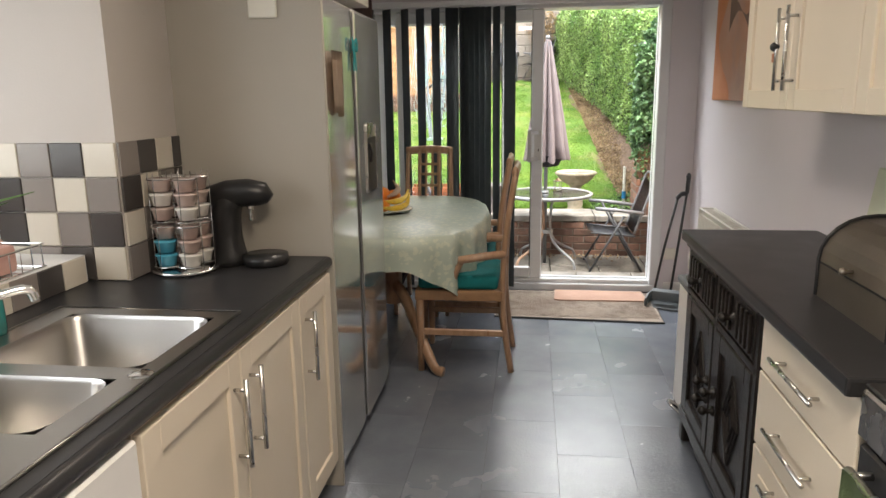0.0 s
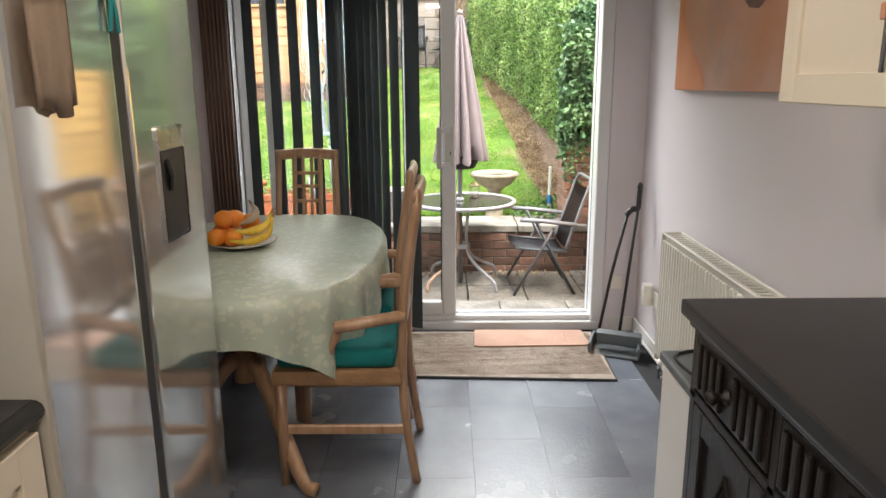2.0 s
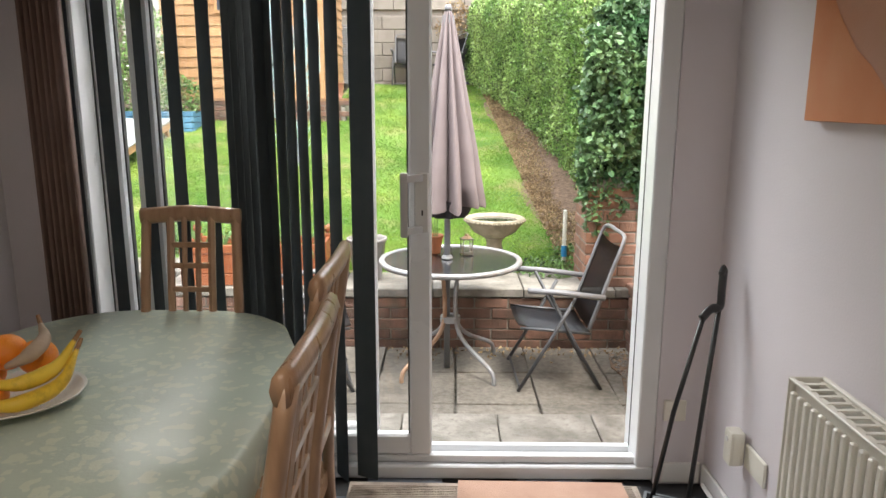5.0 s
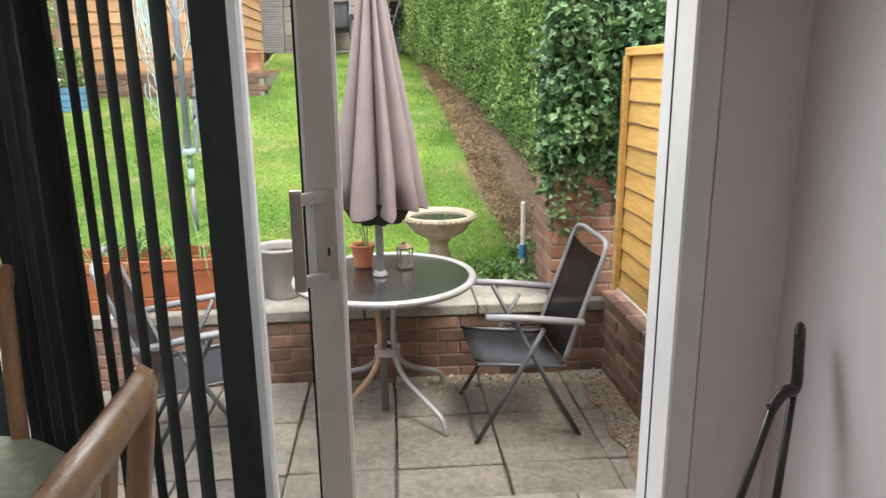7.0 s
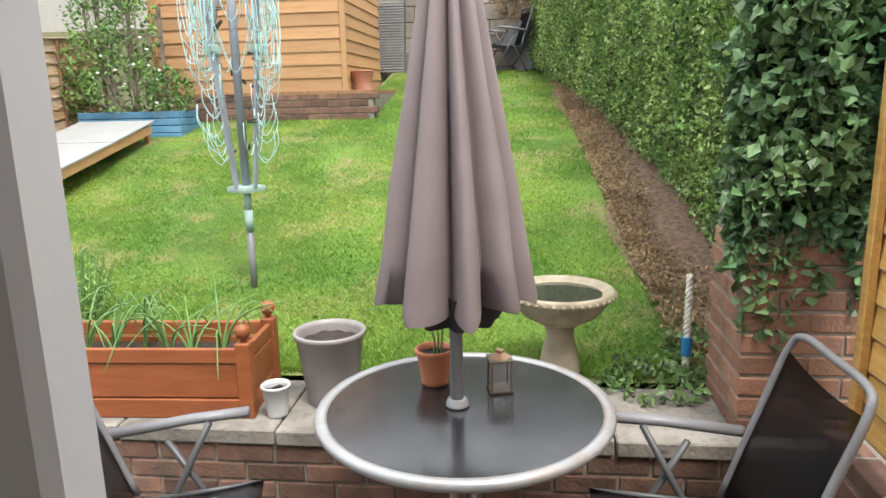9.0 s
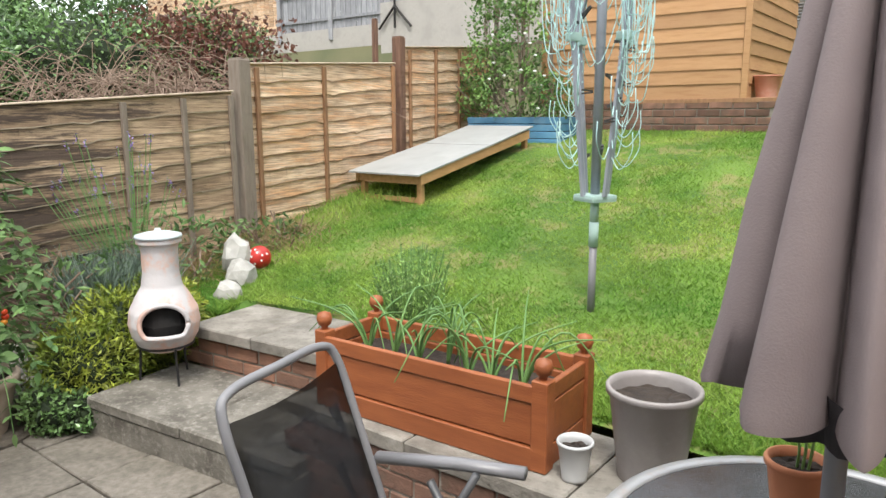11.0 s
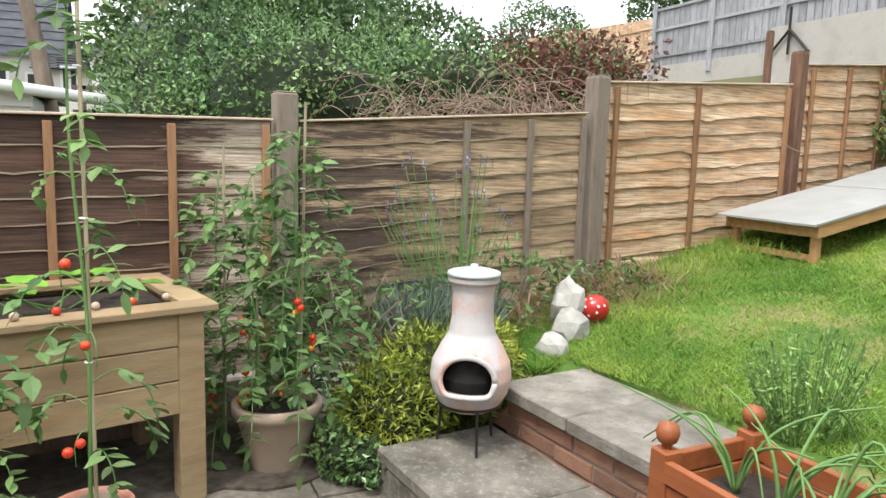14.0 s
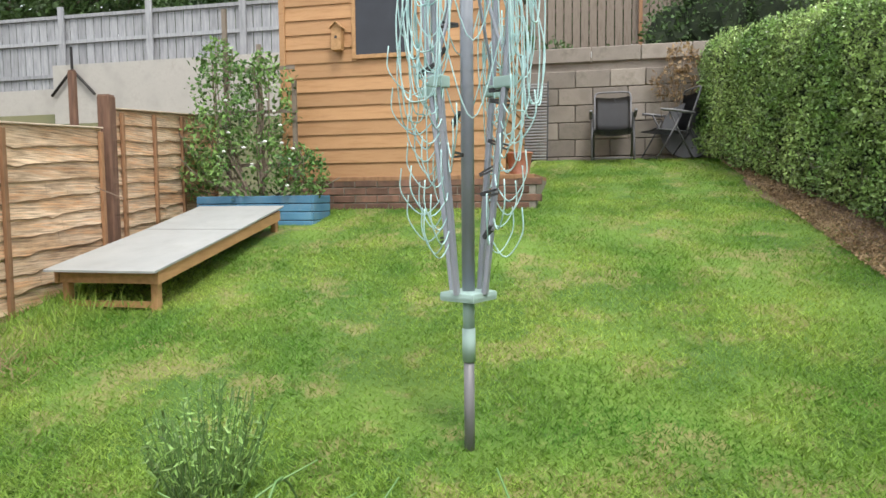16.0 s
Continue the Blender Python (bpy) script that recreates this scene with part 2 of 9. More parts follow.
M_curtain = surf("brown_curtain", (0.17, 0.11, 0.09), (0.23, 0.15, 0.125), 5, 0.85, bump=0.2, bscale=200)
M_mat = surf("brown_coir_mat", (0.32, 0.26, 0.215), (0.50, 0.43, 0.36), 5, 0.95, bump=0.7, bscale=160, stain=((0.12, 0.095, 0.08), 0.7, 14))
M_mat2 = surf("tan_door_mat", (0.38, 0.23, 0.17), (0.45, 0.29, 0.215), 6, 0.9, bump=0.4, bscale=200)
M_orange = surf("orange_peel", (0.80, 0.24, 0.02), (0.88, 0.31, 0.03), 9, 0.4, bump=0.3, bscale=160)
M_banana = surf("banana_peel", (0.78, 0.52, 0.04), (0.84, 0.60, 0.07), 7, 0.45, bump=0.05, stain=((0.12, 0.06, 0.02), 0.5, 18))
M_plate = surf("glazed_plate", (0.70, 0.68, 0.62), (0.76, 0.74, 0.68), 4, 0.2, bump=0)
M_rad = surf("radiator_enamel", (0.66, 0.64, 0.58), (0.71, 0.69, 0.63), 3, 0.35, bump=0.03)
M_binw = surf("white_bin_paint", (0.72, 0.70, 0.66), (0.77, 0.75, 0.71), 3, 0.35, bump=0.03)
M_greyp = surf("grey_plastic", (0.10, 0.115, 0.125), (0.135, 0.15, 0.16), 6, 0.5, bump=0.08)
M_offwhite = surf("offwhite_plastic", (0.72, 0.70, 0.62), (0.76, 0.74, 0.66), 5, 0.4, bump=0.03)

M_slab = surf("paving_slab", (0.135, 0.12, 0.098), (0.215, 0.193, 0.162), 34, 0.85, bump=0.5, bscale=70, vary=0.16, stain=((0.075, 0.068, 0.05), 0.8, 5))
M_cope = surf("coping_slab", (0.14, 0.126, 0.107), (0.29, 0.27, 0.236), 7, 0.9, bump=0.6, bscale=60, vary=0.1, stain=((0.10, 0.092, 0.072), 0.7, 26))
M_brick = surf("weathered_brick", (0.10, 0.056, 0.04), (0.215, 0.115, 0.08), 9, 0.9, bump=0.5, bscale=70, vary=0.35, stain=((0.09, 0.085, 0.06), 0.8, 8))
M_brick2 = surf("red_garden_brick", (0.19, 0.10, 0.068), (0.30, 0.155, 0.10), 9, 0.9, bump=0.5, bscale=70, vary=0.3, stain=((0.16, 0.12, 0.09), 0.6, 8))
M_mortar = surf("mortar", (0.17, 0.15, 0.125), (0.26, 0.235, 0.20), 14, 0.95, bump=0.4, bscale=90)
M_concrete = surf("old_concrete", (0.09, 0.081, 0.066), (0.205, 0.19, 0.162), 7, 0.92, bump=0.6, bscale=60, stain=((0.42, 0.40, 0.35), 0.55, 30))
M_block = surf("concrete_block", (0.22, 0.192, 0.165), (0.33, 0.29, 0.25), 4, 0.95, bump=0.4, bscale=60, vary=0.22, stain=((0.10, 0.09, 0.07), 0.7, 4))
M_paleblock = surf("pale_rendered_block", (0.36, 0.34, 0.31), (0.46, 0.435, 0.40), 3, 0.95, bump=0.3, bscale=50, stain=((0.24, 0.22, 0.19), 0.5, 3))
M_lawn = surf("lawn_turf", (0.055, 0.125, 0.014), (0.12, 0.21, 0.03), 1.6, 0.9, hard=True, bump=0.9, bscale=45, stain=((0.24, 0.21, 0.085), 0.8, 2.6))
M_blade = leafy("grass_blade", (0.11, 0.26, 0.03), (0.33, 0.45, 0.085), 1.6, 0.6, 0.4, 0.35)
M_soil = surf("leaf_litter_soil", (0.10, 0.062, 0.04), (0.27, 0.18, 0.118), 30, 0.95, bump=0.9, bscale=50)
M_earth = surf("dark_potting_soil", (0.018, 0.013, 0.010), (0.045, 0.033, 0.025), 22, 0.95, bump=1.0, bscale=60)
M_scrub = surf("rough_ground", (0.07, 0.08, 0.035), (0.13, 0.12, 0.06), 0.6, 0.95, bump=0.8, bscale=20)
M_fencegold = surf("golden_fence_board", (0.52, 0.29, 0.075), (0.64, 0.39, 0.12), 5, 0.75, bump=0.3, bscale=40, stretch=(10, 1, 10), vary=0.12, stain=((0.30, 0.28, 0.10), 0.5, 4))
M_post = surf("grey_weathered_post", (0.17, 0.135, 0.105), (0.28, 0.235, 0.19), 6, 0.9, bump=0.4, bscale=40, stretch=(6, 6, 1), stain=((0.07, 0.05, 0.04), 0.6, 6))
M_brownpost = surf("dark_brown_post", (0.11, 0.058, 0.038), (0.19, 0.105, 0.068), 6, 0.85, bump=0.3, bscale=40, stretch=(6, 6, 1))
M_batten = surf("orange_brown_batten", (0.23, 0.12, 0.06), (0.32, 0.175, 0.09), 6, 0.8, bump=0.3, bscale=40, stretch=(6, 6, 1), vary=0.2)
M_shed = surf("orange_shed_cladding", (0.37, 0.195, 0.085), (0.50, 0.295, 0.145), 4, 0.7, bump=0.25, bscale=40, stretch=(1, 1, 9), vary=0.14, stain=((0.27, 0.125, 0.05), 0.7, 4))
M_greyfence = surf("silvered_fence_board", (0.24, 0.245, 0.26), (0.36, 0.365, 0.38), 4, 0.9, bump=0.3, bscale=30, stretch=(6, 1, 1), vary=0.15)
M_hedge = leafy("privet_leaf", (0.14, 0.26, 0.065), (0.38, 0.50, 0.18), 1.6, 0.28, 0.2, 0.75)
# near-black colour painted for the shade deep inside foliage
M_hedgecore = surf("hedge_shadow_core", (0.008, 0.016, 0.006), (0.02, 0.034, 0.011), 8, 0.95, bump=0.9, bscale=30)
M_ivy = leafy("ivy_leaf", (0.045, 0.12, 0.048), (0.15, 0.25, 0.10), 3.0, 0.42, 0.08, 0.5)
M_bramble = leafy("bramble_leaf", (0.045, 0.12, 0.04), (0.19, 0.30, 0.10), 1.1, 0.34, 0.15, 0.8)
M_rose = leafy("rose_leaf", (0.06, 0.15, 0.035), (0.22, 0.36, 0.10), 1.8, 0.38, 0.2, 0.6)
M_tree = leafy("tree_leaf", (0.04, 0.09, 0.026), (0.11, 0.18, 0.055), 0.5)
M_dead = surf("dead_stems", (0.17, 0.115, 0.085), (0.30, 0.22, 0.165), 9, 0.9, bump=0.2)
M_reddead = leafy("dying_red_leaf", (0.10, 0.035, 0.03), (0.18, 0.08, 0.05), 1.0)
M_bark = surf("tree_bark", (0.16, 0.12, 0.09), (0.28, 0.23, 0.18), 9, 0.95, bump=0.8, bscale=25, stretch=(1, 1, 0.3))
M_terra = surf("terracotta", (0.42, 0.155, 0.075), (0.50, 0.20, 0.10), 6, 0.8, bump=0.15, bscale=60, stain=((0.58, 0.42, 0.34), 0.5, 5))
M_terrapale = surf("pale_stone_pot", (0.40, 0.31, 0.235), (0.50, 0.40, 0.31), 6, 0.85, bump=0.2, bscale=60, stain=((0.24, 0.20, 0.15), 0.5, 6))
M_terrapink = surf("chalky_terracotta", (0.47, 0.19, 0.125), (0.55, 0.28, 0.20), 5, 0.85, bump=0.2, bscale=60, stain=((0.60, 0.45, 0.38), 0.7, 4))
M_planter = surf("red_cedar_stain", (0.22, 0.062, 0.019), (0.30, 0.092, 0.029), 5, 0.55, bump=0.2, bscale=40, stretch=(1, 6, 6), vary=0.1)
M_rawwood = surf("pale_softwood", (0.25, 0.18, 0.098), (0.35, 0.262, 0.15), 5, 0.75, bump=0.25, bscale=40, stretch=(1, 1, 6), vary=0.1, stain=((0.36, 0.20, 0.08), 0.5, 4))
M_greypot = surf("grey_glazed_pot", (0.22, 0.20, 0.195), (0.29, 0.265, 0.26), 5, 0.4, bump=0.06, stain=((0.36, 0.34, 0.32), 0.5, 7))
M_whitepot = surf("pale_metal_bucket", (0.46, 0.475, 0.48), (0.54, 0.55, 0.555), 5, 0.4, bump=0.05)
M_bath = surf("cast_stone", (0.24, 0.205, 0.145), (0.40, 0.345, 0.255), 9, 0.9, bump=0.4, bscale=70, stain=((0.13, 0.13, 0.075), 0.8, 8))
M_chim = surf("whitewashed_clay", (0.40, 0.375, 0.38), (0.52, 0.495, 0.50), 4, 0.8, hard=True, bump=0.2, bscale=60, stain=((0.58, 0.34, 0.25), 0.7, 4.5))
M_soot = surf("sooty_clay", (0.008, 0.008, 0.008), (0.018, 0.016, 0.015), 9, 0.95)
M_umb = surf("taupe_parasol_canvas", (0.168, 0.136, 0.137), (0.205, 0.168, 0.168), 5, 0.8, bump=0.15, bscale=250)
M_pole = surf("grey_painted_pole", (0.15, 0.15, 0.16), (0.19, 0.19, 0.20), 6, 0.4, bump=0.05)
M_alu = surf("pale_grey_enamel", (0.29, 0.295, 0.305), (0.36, 0.365, 0.375), 6, 0.4, metal=0.3, bump=0.05, stain=((0.30, 0.17, 0.09), 0.6, 9))
M_rust = surf("rusty_leg", (0.35, 0.20, 0.12), (0.48, 0.34, 0.24), 14, 0.7, bump=0.2)
M_sling = surf("charcoal_mesh_sling", (0.028, 0.032, 0.040), (0.042, 0.047, 0.057), 6, 0.5, bump=0.3, bscale=400)
M_frame = surf("dark_grey_chair_frame", (0.05, 0.052, 0.056), (0.075, 0.077, 0.082), 6, 0.4, bump=0.05)
M_blue = surf("blue_painted_timber", (0.07, 0.20, 0.34), (0.11, 0.27, 0.42), 5, 0.7, bump=0.2, bscale=40, vary=0.12, stain=((0.20, 0.30, 0.36), 0.6, 6))
M_board = surf("pale_grey_board", (0.30, 0.31, 0.305), (0.37, 0.38, 0.37), 3, 0.55, bump=0.1, stain=((0.25, 0.255, 0.24), 0.5, 5))
M_bedwood = surf("sun_bed_timber", (0.36, 0.20, 0.085), (0.48, 0.28, 0.13), 6, 0.7, bump=0.2, bscale=40, stretch=(5, 1, 5))
M_rotary = surf("grey_blue_enamel", (0.28, 0.305, 0.35), (0.34, 0.365, 0.41), 6, 0.4, metal=0.2, bump=0.05)
M_mint = surf("mint_plastic", (0.32, 0.46, 0.42), (0.38, 0.52, 0.48), 6, 0.5, bump=0.05)
M_line = surf("aqua_washing_line", (0.36, 0.60, 0.60), (0.55, 0.74, 0.73), 30, 0.6, bump=0)
M_peg = surf("dark_clothes_peg", (0.03, 0.032, 0.034), (0.06, 0.06, 0.062), 9, 0.6, bump=0)
M_stone = surf("pale_rock", (0.30, 0.295, 0.27), (0.50, 0.49, 0.46), 7, 0.9, bump=0.6, bscale=30)
M_redball = surf("red_ball_paint", (0.42, 0.025, 0.02), (0.5, 0.04, 0.03), 5, 0.35, bump=0.02)
M_white = surf("white_paint", (0.74, 0.74, 0.73), (0.8, 0.8, 0.79), 4, 0.5, bump=0.05)
M_tom = leafy("tomato_leaf", (0.075, 0.16, 0.045), (0.17, 0.27, 0.095), 3, 0.6)
M_brightleaf = leafy("bright_seedling_leaf", (0.12, 0.30, 0.03), (0.2, 0.42, 0.06), 3)
M_conifer = leafy("golden_conifer", (0.10, 0.17, 0.018), (0.36, 0.40, 0.06), 4.0, 0.5, 0.2, 0.6)
M_lav = leafy("lavender_foliage", (0.14, 0.20, 0.16), (0.22, 0.28, 0.23), 3)
M_mauve = leafy("lavender_flower", (0.22, 0.16, 0.36), (0.30, 0.22, 0.46), 3)
M_dry = leafy("dry_leaf", (0.24, 0.16, 0.085), (0.44, 0.32, 0.18), 3)
M_redfruit = surf("ripe_tomato", (0.60, 0.035, 0.015), (0.68, 0.07, 0.02), 6, 0.25, bump=0)
M_orangefruit = surf("half_ripe_tomato", (0.66, 0.20, 0.02), (0.72, 0.30, 0.04), 6, 0.25, bump=0)
M_greenfruit = surf("green_tomato", (0.16, 0.30, 0.05), (0.24, 0.38, 0.08), 6, 0.3, bump=0)
M_stalk = surf("green_stalk", (0.085, 0.19, 0.05), (0.16, 0.29, 0.09), 6, 0.6, bump=0)
M_cane = surf("bamboo_cane", (0.28, 0.24, 0.15), (0.38, 0.33, 0.22), 9, 0.6, bump=0.05)



def fence_timber(name, c1, c2, dark, amount, sweep=0.0, at=1.0, vary=0.2):
    """Sawn board along local y: fine long grain, drips and knots, remains of dark stain thicker towards one end (sweep)."""
    m = bpy.data.materials.new(name)
    m.use_nodes = True
    n, link = m.node_tree.nodes, m.node_tree.links.new
    b = n["Principled BSDF"]
    tc, info = n.new("ShaderNodeTexCoord"), n.new("ShaderNodeObjectInfo")

    def texture(stretch, scale, detail, rough):
        mp = n.new("ShaderNodeMapping")
        mp.inputs["Scale"].default_value = stretch
        link(tc.outputs["Object"], mp.inputs["Vector"])
        add, mul = n.new("ShaderNodeVectorMath"), n.new("ShaderNodeMath")
        mul.operation, mul.inputs[1].default_value = "MULTIPLY", 53.0
        link(info.outputs["Random"], mul.inputs[0])
        link(mp.outputs[0], add.inputs[0])
        link(mul.outputs[0], add.inputs[1])
        t = n.new("ShaderNodeTexNoise")
        t.inputs["Scale"].default_value, t.inputs["Detail"].default_value, t.inputs["Roughness"].default_value = scale, detail, rough
        link(add.outputs[0], t.inputs["Vector"])
        return t.outputs[0]

    def ramp(source, lo, hi, a, c):
        r = n.new("ShaderNodeValToRGB")
        r.color_ramp.elements[0].position, r.color_ramp.elements[1].position = lo, hi
        r.color_ramp.elements[0].color, r.color_ramp.elements[1].color = (*a, 1), (*c, 1)
        link(source, r.inputs[0])
        return r.outputs[0]

    def mix(fac, one, two, mode="MIX"):
        x = n.new("ShaderNodeMixRGB")
        x.blend_type = mode
        for socket, value in zip(x.inputs, (fac, one, two)):
            if isinstance(value, bpy.types.NodeSocket):
                link(value, socket)
            else:
                socket.default_value = value
        return x.outputs[0]

    grain = texture((1, 2.2, 55), 1.6, 6, 0.65)
    broad = texture((1, 1.3, 5), 1.4, 5, 0.6)
    patch = texture((1, 1.0, 12), 1.3, 8, 0.75)
    drip = texture((1, 26, 1.5), 1.6, 4, 0.6)
    col = ramp(broad, 0.36, 0.64, c1, c2)
    sep = n.new("ShaderNodeSeparateXYZ")
    link(tc.outputs["Object"], sep.inputs[0])
    push, total = n.new("ShaderNodeMath"), n.new("ShaderNodeMath")
    push.operation, push.inputs[1].default_value, push.inputs[2].default_value = "MULTIPLY_ADD", -sweep, sweep * at
    link(sep.outputs[1], push.inputs[0])
    total.operation = "ADD"
    link(push.outputs[0], total.inputs[0])
    link(patch, total.inputs[1])
    fray = n.new("ShaderNodeMath")
    fray.operation, fray.inputs[1].default_value = "MULTIPLY_ADD", 0.55
    link(grain, fray.inputs[0])
    link(total.outputs[0], fray.inputs[2])
    col = mix(ramp(fray.outputs[0], 0.775, 0.86, (0, 0, 0), (amount, amount, amount)), col, (*dark, 1))
    col = mix(0.85, col, ramp(grain, 0.36, 0.62, (0.40, 0.36, 0.33), (1.45, 1.41, 1.37)), "MULTIPLY")
    col = mix(ramp(drip, 0.66, 0.70, (0, 0, 0), (0.7, 0.7, 0.7)), col, (*[v * 0.45 for v in c1], 1))
    hs, mr = n.new("ShaderNodeHueSaturation"), n.new("ShaderNodeMapRange")
    mr.inputs[3].default_value, mr.inputs[4].default_value = 1 - vary, 1 + vary
    link(info.outputs["Random"], mr.inputs[0])
    link(mr.outputs[0], hs.inputs["Value"])
    link(col, hs.inputs["Color"])
    link(hs.outputs[0], b.inputs["Base Color"])
    b.inputs["Roughness"].default_value = 0.85
    bp = n.new("ShaderNodeBump")
    bp.inputs["Strength"].default_value, bp.inputs["Distance"].default_value = 0.5, 0.01
    link(grain, bp.inputs["Height"])
    link(bp.outputs[0], b.inputs["Normal"])
    return m


M_fence = fence_timber("weathered_fence_board", (0.29, 0.205, 0.13), (0.48, 0.365, 0.245), (0.040, 0.028, 0.023), 0.92, 0.16, 0.9, 0.2)
M_fencedark = fence_timber("brown_stained_fence_board", (0.36, 0.30, 0.235), (0.46, 0.40, 0.33), (0.050, 0.023, 0.013), 0.96, 0.6, 1.62, 0.3)
M_fencenew = fence_timber("honey_fence_board", (0.47, 0.325, 0.20), (0.66, 0.52, 0.375), (0.44, 0.22, 0.095), 0.6, 0.0, 0.0, 0.14)
# pale colour painted for light caught on board lips; cappings share it
M_paleedge = surf("pale_lit_edge", (0.40, 0.31, 0.23), (0.60, 0.49, 0.38), 6, 0.9, bump=0.2, bscale=60)
# dark lip painted for the shadow lines of honey and golden boards
M_edgenew = surf("dark_shadow_edge", (0.20, 0.12, 0.065), (0.34, 0.22, 0.13), 6, 0.9, bump=0.2, bscale=60)



def woven_motif(m, colour, scale, amount):
    """Pale leafy motifs of a damask weave laid over a material's colour."""
    n, link = m.node_tree.nodes, m.node_tree.links.new
    b = n["Principled BSDF"]
    under = b.inputs["Base Color"].links[0].from_socket
    tc, ns, add, vo, r, mx = (n.new(k) for k in ("ShaderNodeTexCoord", "ShaderNodeTexNoise", "ShaderNodeMixRGB", "ShaderNodeTexVoronoi", "ShaderNodeValToRGB", "ShaderNodeMixRGB"))
    ns.inputs["Scale"].default_value, ns.inputs["Detail"].default_value = 14, 3
    link(tc.outputs["Object"], ns.inputs["Vector"])
    add.blend_type, add.inputs[0].default_value = "ADD", 0.10
    link(tc.outputs["Object"], add.inputs[1])
    link(ns.outputs["Color"], add.inputs[2])
    vo.inputs["Scale"].default_value = scale
    link(add.outputs[0], vo.inputs["Vector"])
    r.color_ramp.elements[0].position, r.color_ramp.elements[1].position = 0.36, 0.42
    r.color_ramp.elements[0].color, r.color_ramp.elements[1].color = (amount, amount, amount, 1), (0, 0, 0, 1)
    link(vo.outputs["Distance"], r.inputs[0])
    link(r.outputs[0], mx.inputs[0])
    link(under, mx.inputs[1])
    mx.inputs[2].default_value = (*colour, 1)
    link(mx.outputs[0], b.inputs["Base Color"])


woven_motif(M_cloth, (0.62, 0.64, 0.50), 26, 0.55)


def see_through(m, amount):
    """Open weave: part of the light passes straight between the threads."""
    n, link = m.node_tree.nodes, m.node_tree.links.new
    t = n.new("ShaderNodeBsdfTransparent")
    mix = n.new("ShaderNodeMixShader")
    mix.inputs[0].default_value = amount
    link(n["Principled BSDF"].outputs[0], mix.inputs[1])
    link(t.outputs[0], mix.inputs[2])
    link(mix.outputs[0], n["Material Output"].inputs[0])


see_through(M_sling, 0.12)

# ---- the structure: kitchen and dining room ----
PZ = -0.165


def LZ(y):
    """Height of the sloping lawn."""
    return 0.235 + 0.20 * (y - 8.6)


def dip(x, y):
    """The hollow in the lawn below the sun bed."""
    return 0.085 * np.exp(-((x + 3.5) / 0.75) ** 2 - ((y - 10.7) / 1.1) ** 2)


def behind_coping(x, y):
    """True where the lawn starts behind the angled wall's coping."""
    return y > np.where(x < -1.38, 8.81 + 0.112 * (x + 0.93), 8.31)


WX, LX, DY = 1.40, -1.22, 5.80
bm = B()
box(bm, -2.0, -1.3, -0.15, 1.62, 2.98, -0.012)
box(bm, -1.37, 2.98, -0.15, 1.62, 5.98, -0.012)
floor = structure("floor", bm, M_grout, "dark slate-effect vinyl tile floor with fine joints", "floor")

bm = B()
box(bm, WX, -1.3, -0.1, WX + 0.25, DY, 2.42)
structure("wall_east", bm, M_wall, "smooth pale mauve-grey painted plaster wall", "wall")
bm = B()
box(bm, -2.0, -1.55, -0.1, WX + 0.25, -1.3, 2.42)
structure("wall_south", bm, M_wallk, "plain cream painted kitchen end wall", "wall")
# west wall of the kitchen with the window over the sink, then the wall beside the fridge and table
bm = B()
box(bm, -2.0, -1.3, -0.1, -1.7, 0.7, 2.42)
box(bm, -2.0, 0.7, -0.1, -1.7, 2.35, 1.12)
box(bm, -2.0, 0.7, 2.05, -1.7, 2.35, 2.42)
box(bm, -2.0, 2.35, -0.1, -1.7, 2.98, 2.42)
structure("wall_west_kitchen", bm, M_wallk, "cream painted wall with a window opening over the sink", "wall")
bm = B()
box(bm, -1.31, 2.98, -0.1, LX, DY, 2.42)
structure("wall_west_dining", bm, M_wall, "mauve-grey painted wall beside the dining table", "wall")
bm = B()
box(bm, -1.7, 2.58, -0.1, -0.985, 2.955, 2.42)
structure("wall_pier", bm, M_wallk, "cream plastered pier above the wall tiles", "wall")
# wall with the patio door
bm = B()
DX0, DX1, DZ = -0.98, 1.205, 2.12
box(bm, -1.31, DY, -0.1, -1.06, DY + 0.05, 2.42)
box(bm, -1.06, DY, -0.1, DX0, DY + 0.185, 2.42)
box(bm, DX1, DY, -0.1, WX + 0.25, DY + 0.185, 2.42)
box(bm, DX0, DY, DZ, DX1, DY + 0.185, 2.42)
structure("wall_north", bm, M_wall, "mauve-grey painted wall around the patio door", "wall")
bm = B()
box(bm, -2.0, -1.55, 2.422, WX + 0.25, 3.0, 2.55)
box(bm, -1.37, 3.0, 2.422, WX + 0.25, DY + 0.185, 2.55)
structure("ceiling", bm, M_ceil, "flat white painted ceiling", "ceiling")
# guessed house bulk, never in view, added to block part of the sky light
bm = B()
box(bm, -2.0, -4.0, 2.56, 5.0, 2.0, 5.4)
box(bm, 1.70, -4.0, -0.4, 5.0, 2.0, 2.56)
structure("house_wall", bm, M_brick2, "unseen brick block added for the house's bulk against the sky", "wall")
bm = B()
box(bm, -2.2, -4.2, 5.4, 5.2, 2.3, 5.6)
structure("house_roof", bm, M_greyp, "unseen grey slab capping the added house block", "roof")

# skirting and pipe
bm = B()
box(bm, WX - 0.016, 3.6, 0.0, WX - 0.002, DY - 0.02, 0.085, 0.004)
box(bm, DX1 + 0.03, DY - 0.018, 0.0, WX - 0.018, DY - 0.003, 0.085, 0.004)
structure("baseboard", bm, M_trim, "white gloss painted skirting board", "skirting")
bm = B()
tube(bm, [(WX - 0.03, 5.05, 0.03), (WX - 0.03, 5.72, 0.03)], 0.008, 8)
